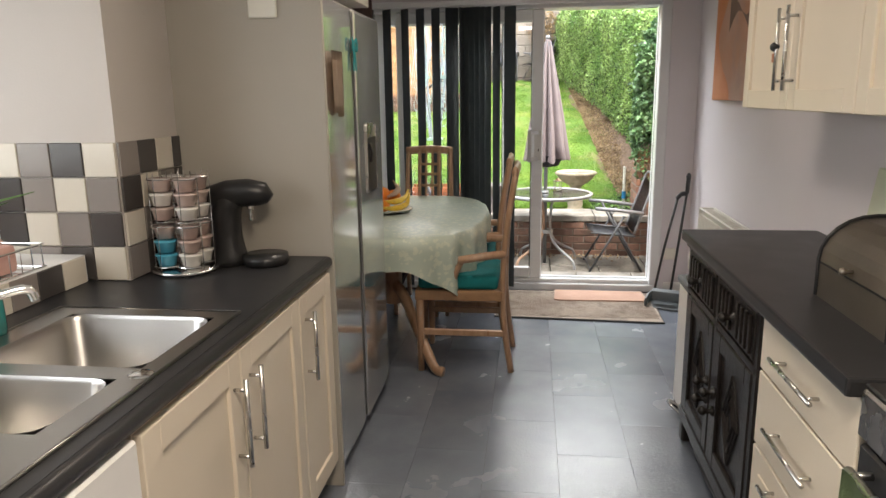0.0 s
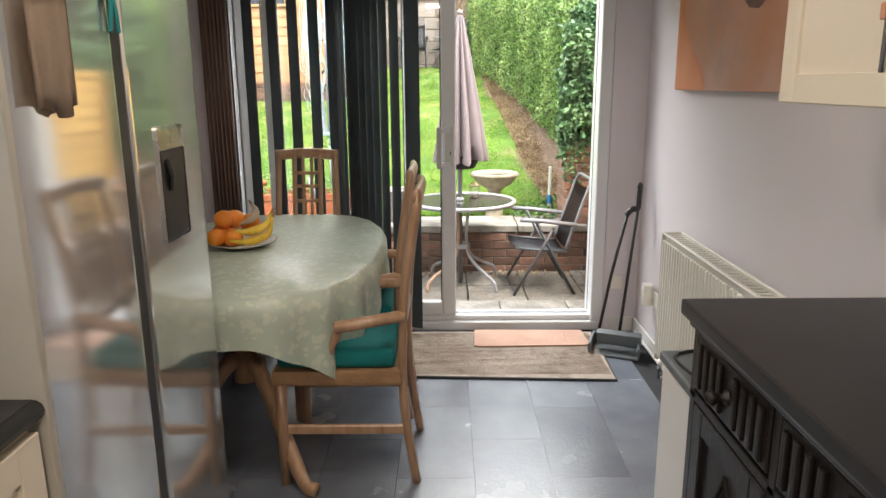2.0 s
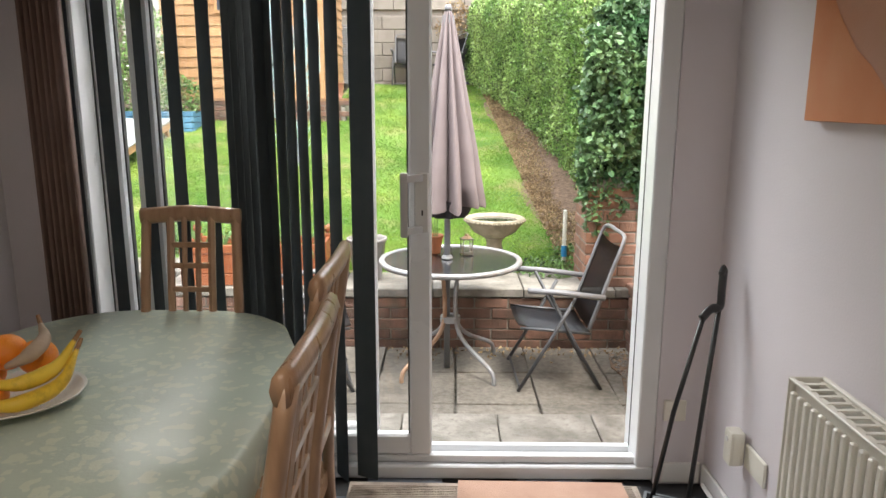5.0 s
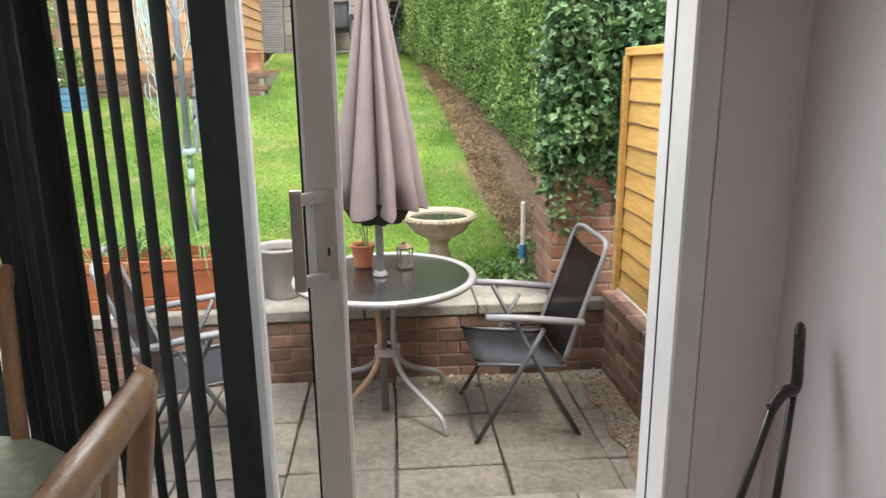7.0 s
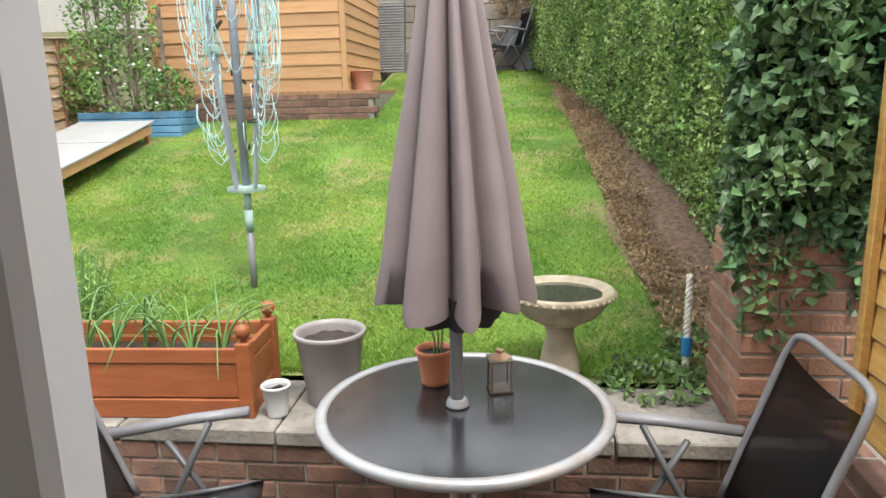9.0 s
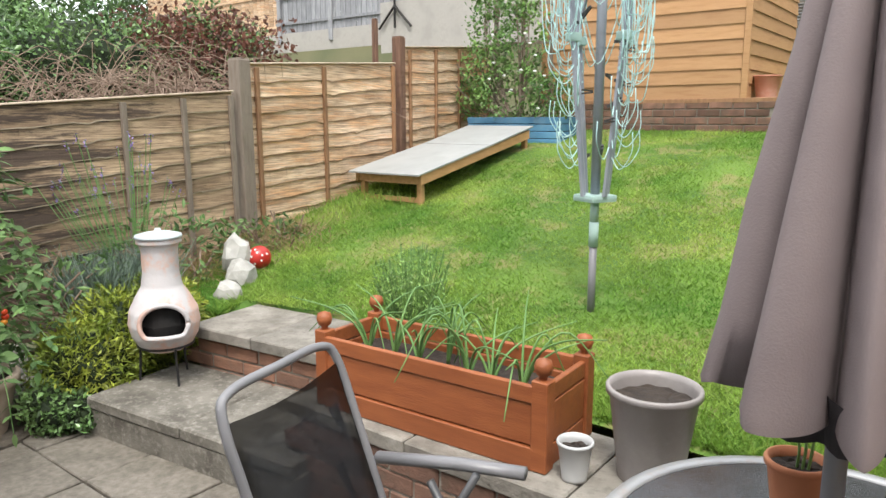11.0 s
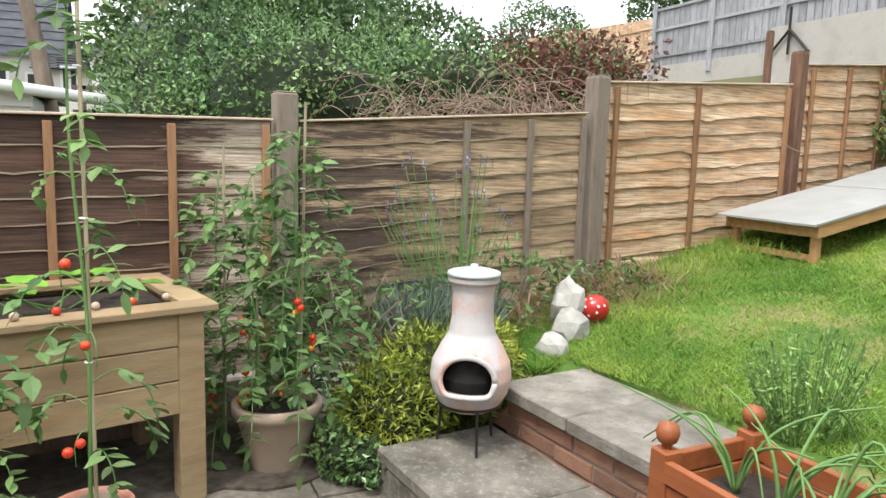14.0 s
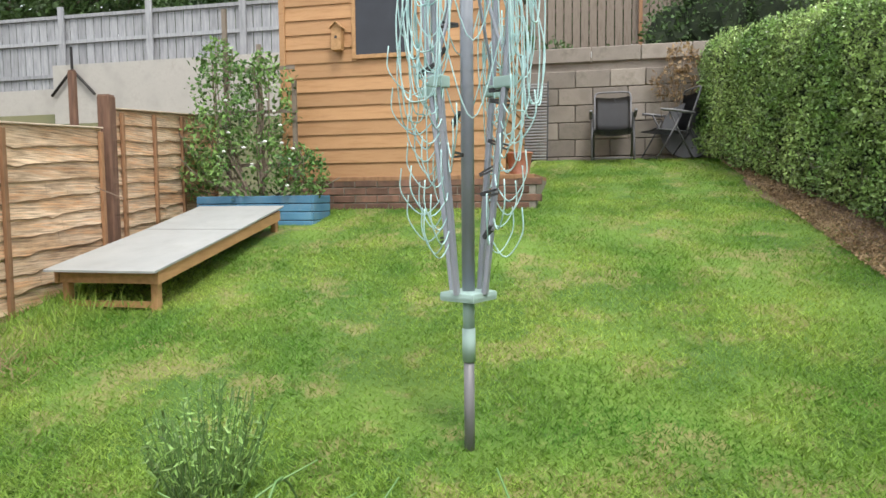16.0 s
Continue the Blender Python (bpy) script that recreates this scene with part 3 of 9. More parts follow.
structure("heating_pipe", bm, M_trim, "white painted heating pipe along the skirting", "pipe")

# kitchen window
win = thing("window_1", "white plastic kitchen window over the sink", "window", pose(-1.86, 1.525, 1.12))
tagged(win, kind="structure")
bm = B()
for a in ((-0.03, -0.825, 0, 0.03, 0.825, 0.06), (-0.03, -0.825, 0.87, 0.03, 0.825, 0.93), (-0.03, -0.825, 0.06, 0.03, -0.765, 0.87), (-0.03, 0.765, 0.06, 0.03, 0.825, 0.87), (-0.03, -0.03, 0.06, 0.03, 0.03, 0.87)):
    box(bm, *a, 0.006)
part("window_frame", bm, M_upvc, win)
for y in (-0.4, 0.4):
    bm = B()
    box(bm, -0.004, y - 0.37, 0.05, 0.004, y + 0.37, 0.88)
    g = part("pane", bm, M_glass, win)
    g.visible_shadow = False
bm = B()
box(bm, 0.03, -0.825, -0.02, 0.17, 0.825, 0.0, 0.006)
part("window_sill", bm, M_trim, win)

# patio door: outer frame, fixed panel behind, sliding panel half open
door = thing("door_1", "white plastic sliding patio door, open, with a steel-grey lock plate", "door", pose(0, DY, 0))
tagged(door, kind="structure")
bm = B()
box(bm, DX0, 0.0, 0.0, DX1, 0.19, 0.055, 0.006)
box(bm, DX0, 0.03, 0.056, DX1, 0.07, 0.085, 0.003)
box(bm, DX0, 0.12, 0.056, DX1, 0.15, 0.085, 0.003)
part("threshold", bm, M_upvc, door)
for x0, x1 in ((DX0, DX0 + 0.07), (DX1 - 0.07, DX1)):
    bm = B()
    box(bm, x0, 0.0, 0.056, x1, 0.19, DZ, 0.006)
    jb = part("jamb", bm, M_upvc, door)
    xi = x1 if x0 == DX0 else x0
    for yg in (0.11,):
        part("draught_strip", box(B(), xi - 0.002, yg, 0.09, xi + 0.002, yg + 0.006, DZ - 0.07), M_rubber, jb, "black draught strip")
bm = B()
box(bm, DX0 + 0.072, 0.0, DZ - 0.07, DX1 - 0.077, 0.19, DZ, 0.006)
part("head", bm, M_upvc, door)


def glazed_panel(name, x0, x1, y0, label):
    z0, z1, w = 0.087, DZ - 0.072, 0.085
    bm = B()
    box(bm, x0, y0, z0, x0 + w, y0 + 0.05, z1, 0.008)
    box(bm, x1 - w, y0, z0, x1, y0 + 0.05, z1, 0.008)
    box(bm, x0 + w, y0, z0, x1 - w, y0 + 0.05, z0 + w, 0.008)
    box(bm, x0 + w, y0, z1 - w, x1 - w, y0 + 0.05, z1, 0.008)
    p = part(name, bm, M_upvc, door, label)
    bm = B()
    box(bm, x0 + w - 0.012, y0 + 0.021, z0 + w - 0.012, x1 - w + 0.012, y0 + 0.029, z1 - w + 0.012)
    g = part("pane", bm, M_glass, p)
    g.visible_shadow = False
    bm = B()
    for xa in (x0 + w, x1 - w - 0.006):
        box(bm, xa, y0 + 0.012, z0 + w, xa + 0.006, y0 + 0.038, z1 - w)
    part("gasket", bm, M_rubber, p)
    return p


glazed_panel("fixed_panel", DX0 + 0.07, 0.12, 0.115, "fixed glazed panel")
slider = glazed_panel("sliding_panel", -0.74, 0.335, 0.03, "sliding glazed panel pushed half open")
bm = B()
box(bm, 0.272, 0.016, 0.985, 0.325, 0.03, 1.205, 0.004)
for z in (1.0, 1.19):
    cyl(bm, (0.305, 0.017, z), (0.305, 0.012, z), 0.005)
cyl(bm, (0.302, 0.019, 1.06), (0.302, 0.008, 1.06), 0.011)
part("lock_plate", bm, surf("satin_lock_plate", (0.55, 0.55, 0.54), (0.60, 0.60, 0.59), 3, 0.4, metal=0.5, bump=0.02), slider, "steel lock plate with keyhole")
bm = B()
box(bm, 0.224, -0.036, 0.975, 0.252, -0.02, 1.21, 0.006, 2)
for z in (0.985, 1.175):
    slab(bm, [(0.229, -0.03), (0.249, -0.034), (0.305, 0.014), (0.275, 0.016)], z, z + 0.025)
part("pull_handle", bm, surf("grey_handle_paint", (0.42, 0.42, 0.42), (0.48, 0.48, 0.48), 4, 0.35, metal=0.4, bump=0.03), slider, "grey metal pull handle")
bm = B()
box(bm, 0.299, 0.006, 1.05, 0.305, 0.0075, 1.07)
part("keyhole", bm, M_black, slider)

# ---- outside: the ground, patio base, walls and distance ----
xs = sorted(set([-300, -120, -60, -40, -28, -20, -15] + [round(-12 + 0.5 * i, 2) for i in range(36)] + [6, 7, 9, 12, 16, 24, 40, 80, 300]))
ys = sorted(set([-300, -80, -30, -10, 0, 4, 7.9, 8.22] + [round(8.3 + 0.3 * i, 2) for i in range(28)] + [16.72, 17.3, 18, 20, 24, 30, 40, 60, 100, 300]))


def ground_height(x, y):
    if y < 8.25:
        return -0.22
    if x < -4.2 and y < 17.9:
        return LZ(y) - 0.35
    z = LZ(y) - 0.12 if y < 16.6 else 2.95 + 0.03 * (y - 16.6)
    return min(z, 6.0) + (0.02 * noise.noise((x * 0.9, y * 0.9, 0)) if 8.3 < y < 16.5 else 0)


bm = B()
grid = [[bm.verts.new((x, y, ground_height(x, y))) for x in xs] for y in ys]
for a, b in zip(grid, grid[1:]):
    for i in range(len(xs) - 1):
        bm.faces.new((a[i], a[i + 1], b[i + 1], b[i]))
structure("ground", bm, M_scrub, "rough sloping ground reaching the distance", "ground", smooth=True)

# lawn sheet laid on the slope
bm = B()
n_x, n_y = 28, 40
g2 = []
for j in range(n_y + 1):
    y = 8.36 + (16.1 - 8.36) * j / n_y
    left, right = -3.80 - 0.11 * (y - 8.3), 1.42 + 0.14 * math.sin(y * 1.7) - 0.045 * (y - 8.6)
    if y > 13.4:
        left = -1.35
    g2.append([bm.verts.new((left + (right - left) * i / n_x, y, LZ(y) + (0.025 if behind_coping(left + (right - left) * i / n_x, y) or left + (right - left) * i / n_x < -2.85 else -0.09) - dip(left + (right - left) * i / n_x, y) + 0.02 * noise.noise((i * 0.35, y * 1.1, 3)))) for i in range(n_x + 1)])
for a, b in zip(g2, g2[1:]):
    for i in range(n_x):
        bm.faces.new((a[i], a[i + 1], b[i + 1], b[i]))
structure("lawn", bm, M_lawn, "sloping green lawn with yellowed patches", "lawn", smooth=True)
bm = B()
g2 = []
for j in range(41):
    y = 8.3 + (16.2 - 8.3) * j / 40
    left = 1.26 + 0.10 * math.sin(y * 1.7) - 0.045 * (y - 8.6)
    g2.append([bm.verts.new((left + (2.6 - left) * i / 8, y, LZ(y) + 0.03 + 0.035 * noise.noise((i * 0.9, y * 2.2, 7)) + 0.012 * i)) for i in range(9)])
for a, b in zip(g2, g2[1:]):
    for i in range(8):
        bm.faces.new((a[i], a[i + 1], b[i + 1], b[i]))
structure("soil_border", bm, M_soil, "bare soil strewn with dry leaves along the hedge", "soil", smooth=True)

bm = B()
box(bm, -4.6, 5.99, -0.35, 2.2, 8.0, PZ - 0.035)
box(bm, -4.6, 3.0, -0.35, -1.38, 5.988, PZ - 0.035)
structure("patio_bed", bm, M_concrete, "dark bedding under the patio slabs", "patio")
bm = B()
box(bm, -1.15, 5.99, -0.34, 1.50, 6.40, -0.045)
structure("door_step", bm, M_concrete, "concrete step below the patio door", "step")

# soil patch, its dark colour also standing for shade below the raised bed
bm = B()
edge = [(-2.90 + 0.05 * math.sin(k * 1.9), 6.02 + 0.16 * k) for k in range(10)]
slab(bm, [(-3.62, 6.02)] + edge + [(-3.72, 7.46)], PZ - 0.02, PZ + 0.012)
structure("bare_soil", bm, surf("shaded_soil", (0.05, 0.042, 0.032), (0.13, 0.11, 0.088), 18, 0.95, bump=0.8, bscale=60), "soil along the foot of the fence, coloured darker for shade under the bed", "soil")
bm = B()
slab(bm, [(1.43 + 0.02 * math.sin(k * 2.1), 6.45 + 0.12 * k) for k in range(11)] + [(1.598, 7.65), (1.598, 6.45)], PZ - 0.02, PZ + 0.01)
structure("gravel_strip", bm, M_soil, "gritty strip of soil along the side wall", "soil")

# retaining wall core and the angled wall to the left of it
bm = B()
box(bm, -1.46, 7.80, -0.34, 2.0, 8.25, 0.175)
structure("retaining_wall", bm, M_mortar, "low brick retaining wall with stone coping", "garden wall")
WA = Matrix.Translation((-0.93, 8.335, 0)) @ Matrix.Rotation(radians(6.4), 4, "Z")
bm = B()
box(bm, -1.78, 0.03, -0.34, -0.42, 0.46, 0.175, m=WA)
structure("retaining_wall_west", bm, M_mortar, "low brick retaining wall running off at an angle", "garden wall")
bm = B()
box(bm, -1.88, -0.555, -0.34, -0.545, 0.028, -0.04, m=WA)
structure("lower_step", bm, M_concrete, "low concrete platform in front of the wall", "step")
# low brick wall to the right under the fence
bm = B()
box(bm, 1.60, 6.0, -0.34, 1.80, 7.79, 0.268)
structure("side_wall", bm, M_mortar, "low brick side wall below the fence", "garden wall")
bm = B()
box(bm, 1.31, 7.85, 0.0, 1.68, 8.22, 0.98)
structure("brick_pier", bm, M_mortar, "square brick pier overgrown with ivy", "pier")
# back wall of blocks, and the neighbour's retaining wall
bm = B()
box(bm, -1.9, 16.38, 1.3, 3.6, 16.58, 3.05)
structure("block_wall", bm, M_block, "concrete block wall at the end of the garden", "garden wall")
bm = B()
box(bm, -16.0, 17.95, 1.2, -4.2, 18.15, 3.35)
box(bm, -10.2, 17.85, 1.2, -4.2, 17.95, 3.75)
structure("far_block_wall", bm, M_paleblock, "pale rendered retaining wall below the far fence", "garden wall")

# ---- kitchen things ----
CZ = 0.905


def bar_handle(parent, p0, p1, out):
    """A steel bar handle on two stand-offs, from p0 to p1, standing off along out."""
    bm = B()
    p0, p1, o = Vector(p0), Vector(p1), Vector(out)
    cyl(bm, p0 + o, p1 + o, 0.006, seg=10)
    for t in (0.12, 0.88):
        q = p0.lerp(p1, t)
        cyl(bm, q, q + o, 0.005, seg=8)
    return part("handle", bm, M_steel, parent, "brushed steel bar handle", smooth=True)


def hanging_cloth(x, y0, y1, z0, z1, out, folds, seed):
    """A cloth hung flat from its top edge, with soft upright folds and an uneven hem."""
    bm = B()
    n, k, rows = 36, 6, []
    for j in range(k + 1):
        t = j / k
        rows.append([bm.verts.new((x + out * (0.006 * math.sin(folds * i / n * 6.28 + seed) + 0.004 * math.sin(11 * i / n + seed)) * (1 - 0.6 * t), y0 + (y1 - y0) * i / n, z0 + (z1 - z0) * t + (0.012 * math.sin(7 * i / n + seed) if j == 0 else 0))) for i in range(n + 1)])
    for a, b in zip(rows, rows[1:]):
        for i in range(n):
            bm.faces.new((a[i], a[i + 1], b[i + 1], b[i]))
    bmesh.ops.solidify(bm, geom=bm.faces[:], thickness=0.004)
    return bm


def shaker_door(parent, x, y0, y1, z0, z1, face):
    """A framed cabinet door in the plane x, its face towards face (+1 or -1)."""
    bm = B()
    w, t = 0.065, 0.02 * face
    box(bm, x, y0, z0, x + t, y0 + w, z1, 0.002)
    box(bm, x, y1 - w, z0, x + t, y1, z1, 0.002)
    box(bm, x, y0 + w, z0, x + t, y1 - w, z0 + w, 0.002)
    box(bm, x, y0 + w, z1 - w, x + t, y1 - w, z1, 0.002)
    box(bm, x, y0 + w - 0.002, z0 + w - 0.002, x + t * 0.5, y1 - w + 0.002, z1 - w + 0.002)
    return part("door", bm, M_cream, parent)


def base_unit(y0, y1, handles, label, top=CZ - 0.042):
    u = thing("base_cabinet", label, "cabinet", pose(0, 0, 0), "kitchen base cabinets")
    bm = B()
    box(bm, -1.02, y0 + 0.002, 0.1, -0.490, y1 - 0.002, top)
    box(bm, -0.489, y0 + 0.002, 0.1, -0.472, y1 - 0.002, CZ - 0.042)
    part("body", bm, M_cream, u)
    bm = B()
    box(bm, -1.0, y0 + 0.002, 0.002, -0.52, y1 - 0.002, 0.099)
    part("plinth", bm, M_cap, u)
    n = len(handles)
    for i, side in enumerate(handles):
        a, b = y0 + (y1 - y0) * i / n + 0.003, y0 + (y1 - y0) * (i + 1) / n - 0.003
        d = shaker_door(u, -0.471, a, b, 0.12, CZ - 0.055, 1)
        hy = a + 0.045 if side == "near" else b - 0.045
        bar_handle(d, (-0.451, hy, CZ - 0.34), (-0.451, hy, CZ - 0.11), (0.032, 0, 0))
    return u


base_unit(2.605, 2.945, ["near"], "cream shaker base cabinet with one bar handle")
base_unit(1.70, 2.60, ["far", "near"], "cream shaker double base cabinet under the sink", CZ - 0.25)
u = thing("dishwasher", "white dishwasher front under the worktop", "dishwasher", pose(0, 0, 0))
bm = B()
box(bm, -1.02, 1.10, 0.08, -0.46, 1.695, CZ - 0.20, 0.012, 2)
part("body", bm, M_white, u)
bm = B()
box(bm, -0.50, 1.11, CZ - 0.195, -0.448, 1.685, CZ - 0.05, 0.006)
part("control_panel", bm, M_white, u, "white control panel")
base_unit(0.16, 1.095, ["far", "near"], "cream shaker double base cabinet")

# worktop with the cut-out for the sink
SX0, SX1, SY0, SY1 = -1.0, -0.51, 1.05, 2.27
bm = B()
for a in ((-1.69, -0.2, -0.462, SY0), (-1.69, SY1, -0.462, 2.578), (-0.983, 2.578, -0.462, 2.955), (SX1, SY0, -0.462, SY1), (-1.69, SY0, SX0, SY1)):
    box(bm, a[0], a[1], CZ - 0.04, a[2], a[3], CZ)
bmesh.ops.remove_doubles(bm, verts=bm.verts, dist=0.0005)
worktop = tagged(part("worktop", bm, M_top), "dark grey laminate worktop with a rounded front edge", "worktop")
bm = B()
tube(bm, [(-0.462, -0.2, CZ - 0.02), (-0.462, 2.955, CZ - 0.02)], 0.02, 10)
part("front_edge", bm, M_top, worktop, smooth=True)

# one and a half bowl steel sink
M_sink = surf("satin_sink_steel", (0.42, 0.41, 0.39), (0.48, 0.47, 0.45), 2, 0.28, metal=1, bump=0)
sink = thing("kitchen_sink", "brushed stainless steel sink with one and a half bowls", "sink", pose(0, 0, CZ))


def bowl(bm, x0, y0, x1, y1, depth, r=0.05):
    """A rounded basin hanging from the rim."""
    def ring(inset, z, rad):
        out = []
        for cx, cy, a0 in ((x1 - inset - rad, y1 - inset - rad, 0), (x0 + inset + rad, y1 - inset - rad, 90), (x0 + inset + rad, y0 + inset + rad, 180), (x1 - inset - rad, y0 + inset + rad, 270)):
            for k in range(5):
                a = radians(a0 + 22.5 * k)
                out.append(bm.verts.new((cx + rad * math.cos(a), cy + rad * math.sin(a), z)))
        return out
    rings = [ring(0, 0.004, r), ring(0.006, -0.006, r), ring(0.012, -depth + 0.03, r), ring(0.04, -depth, r * 0.7)]
    for a, b in zip(rings, rings[1:]):
        for i in range(len(a)):
            bm.faces.new((a[i], a[(i + 1) % len(a)], b[(i + 1) % len(a)], b[i]))
    bm.faces.new(rings[-1])


B1, B2 = (-0.94, 1.88, -0.545, 2.225), (-0.90, 1.58, -0.565, 1.82)
bm = B()
for a in ((SX0 - 0.01, B1[3], SX1 + 0.01, SY1 + 0.01), (SX0 - 0.01, B1[1], B1[0], B1[3]), (B1[2], B1[1], SX1 + 0.01, B1[3]), (SX0 - 0.01, B2[3], SX1 + 0.01, B1[1]),
          (SX0 - 0.01, B2[1], B2[0], B2[3]), (B2[2], B2[1], SX1 + 0.01, B2[3]), (SX0 - 0.01, SY0 - 0.01, SX1 + 0.01, B2[1])):
    box(bm, a[0], a[1], 0.0005, a[2], a[3], 0.0045)
part("deck", bm, M_sink, sink)
bm = B()
tube(bm, [(SX0 - 0.01, SY0 - 0.01, 0.004), (SX1 + 0.01, SY0 - 0.01, 0.004), (SX1 + 0.01, SY1 + 0.01, 0.004), (SX0 - 0.01, SY1 + 0.01, 0.004), (SX0 - 0.01, SY0 - 0.01, 0.004)], 0.0045, 6)
part("rim", bm, M_sink, sink, smooth=True)
for nm, bb, d in (("main_bowl", B1, 0.19), ("half_bowl", B2, 0.15)):
    bm = B()
    bowl(bm, *bb, d)
    o = part(nm, bm, M_sink, sink, smooth=True)
    bm = B()
    lathe(bm, [(0.0, -d + 0.004), (0.03, -d + 0.004), (0.042, -d + 0.001)], 20, ((bb[0] + bb[2]) / 2, (bb[1] + bb[3]) / 2, 0))
    part("strainer", bm, M_chrome, o, smooth=True)
bm = B()
lathe(bm, [(0.0, 0.008), (0.02, 0.008), (0.026, 0.0045)], 20, (-0.53, 1.85, 0))
part("overflow_cap", bm, M_chrome, sink, smooth=True)
bm = B()
for i in range(8):
    box(bm, -0.92 + i * 0.045, 1.10, 0.0045, -0.908 + i * 0.045, 1.52, 0.0075)
part("drainer_ribs", bm, M_sink, sink)
tap = thing("kitchen_tap", "chrome mixer tap with a long swivel spout", "tap", pose(-1.03, 1.80, CZ))
bm = B()
lathe(bm, [(0.0, 0.0), (0.028, 0.0), (0.026, 0.01), (0.02, 0.015), (0.02, 0.10), (0.016, 0.115), (0.0, 0.118)], 18)
part("body", bm, M_chrome, tap, smooth=True)
bm = B()
tube(bm, curve_pts([(0, 0, 0.085), (0.06, 0.06, 0.115), (0.14, 0.15, 0.14), (0.17, 0.18, 0.14), (0.178, 0.19, 0.115)]), 0.011, 12)
part("spout", bm, M_chrome, tap, smooth=True)

# tiled ledge behind the sink and the things on it
bm = B()
box(bm, -1.69, 0.7, CZ, -1.12, 2.565, CZ + 0.085)
ledge = structure("tiled_ledge", bm, M_trim, "low tiled ledge behind the sink", "ledge")


def jar(name, label, cat, x, y, z, prof, mat, cap=None, capmat=None):
    j = thing(name, label, cat, pose(x, y, z))
    bm = B()
    lathe(bm, prof, 18, closed=True)
    part("body", bm, mat, j, smooth=True)
    if cap:
        bm = B()
        lathe(bm, cap, 18, closed=True)
        part("cap", bm, capmat, j, smooth=True)
    return j


M_soap = surf("teal_soap", (0.02, 0.16, 0.15), (0.04, 0.22, 0.2), 5, 0.15, bump=0)
M_yellow = surf("yellow_sponge", (0.62, 0.45, 0.06), (0.7, 0.52, 0.1), 14, 0.9, bump=0.6, bscale=120)
M_pink = surf("pink_label", (0.55, 0.30, 0.25), (0.66, 0.42, 0.36), 12, 0.6, bump=0.1)
jar("soap_bottle", "teal washing-up liquid bottle beside the sink", "bottle", -1.03, 2.05, CZ, [(0.0, 0.0), (0.034, 0.0), (0.036, 0.02), (0.034, 0.11), (0.014, 0.14), (0.013, 0.155), (0.0, 0.155)], M_soap, [(0.0, 0.155), (0.014, 0.155), (0.012, 0.185), (0.005, 0.19), (0.0, 0.2)], M_offwhite)
caddy = thing("sink_caddy", "wire sink caddy holding sponges and cloths", "caddy", pose(-1.20, 2.22, CZ + 0.085))
bm = B()
for z in (0.004, 0.07):
    tube(bm, [(-0.07, -0.18, z), (0.07, -0.18, z), (0.07, 0.18, z), (-0.07, 0.18, z), (-0.07, -0.18, z)], 0.003, 6)
for i in range(9):
    y = -0.17 + i * 0.0425
    tube(bm, [(0.07, y, 0.004), (0.07, y, 0.07)], 0.0018, 5)
    tube(bm, [(-0.07, y, 0.004), (0.07, y, 0.004)], 0.0018, 5)
part("wire_frame", bm, M_chrome, caddy)
bm = B()
box(bm, -1.255, 2.08, CZ + 0.092, -1.155, 2.17, CZ + 0.185, 0.012, 2)
tagged(part("sponge", bm, M_yellow), "yellow sponge standing in the sink caddy", "sponge")
bm = B()
box(bm, -1.25, 2.20, CZ + 0.092, -1.15, 2.32, CZ + 0.172, 0.02, 2)
tagged(part("scouring_pad", bm, M_pink), "pink patterned packet standing in the sink caddy", "packet")
jar("white_jar", "small white-capped pink jar behind the sink", "jar", -1.30, 2.40, CZ + 0.085, [(0, 0), (0.035, 0), (0.035, 0.07), (0.028, 0.08), (0, 0.08)], M_pink, [(0, 0.08), (0.03, 0.08), (0.03, 0.105), (0, 0.108)], M_white)
plant = thing("aloe_plant", "small green spiky plant on the window ledge", "plant", pose(-1.36, 2.15, CZ + 0.085))
bm = B()
lathe(bm, [(0.0, 0), (0.04, 0), (0.05, 0.08), (0.045, 0.08), (0.04, 0.07), (0, 0.07)], 18)
part("pot", bm, M_white, plant, smooth=True)
rng = np.random.default_rng(3)
for i in range(9):
    a, l = rng.uniform(-0.7, 1.0), rng.uniform(0.16, 0.34)
    bm = B()
    tube(bm, curve_pts([(0, 0, 0.07), (0.4 * l * math.cos(a), 0.4 * l * math.sin(a), 0.07 + 0.32 * l), (l * math.cos(a), l * math.sin(a), 0.09 + 0.42 * l)]), [0.007, 0.007, 0.0068, 0.0065, 0.006, 0.0058, 0.0055, 0.005, 0.0045, 0.004, 0.003, 0.0025, 0.001], 6, 0.5)
    part("leaf", bm, M_stalk, plant, smooth=True)

# pod holder and coffee machine at the end of the worktop
pods = thing("pod_holder", "chrome wire carousel filled with coffee pods", "pod holder", pose(-0.865, 2.71, CZ))
bm = B()
lathe(bm, [(0.0, 0.004), (0.10, 0.004), (0.105, 0.012), (0.10, 0.016), (0.0, 0.016)], 24)
cyl(bm, (0, 0, 0.01), (0, 0, 0.33), 0.004)
part("base", bm, M_chrome, pods, smooth=True)
M_pod = surf("pod_foil", (0.50, 0.38, 0.34), (0.60, 0.47, 0.42), 9, 0.35, metal=0.3, bump=0)
M_podw = surf("white_pod_foil", (0.66, 0.63, 0.58), (0.72, 0.69, 0.64), 9, 0.35, bump=0)
M_podb = surf("blue_pod_foil", (0.05, 0.30, 0.42), (0.08, 0.36, 0.5), 9, 0.35, bump=0)
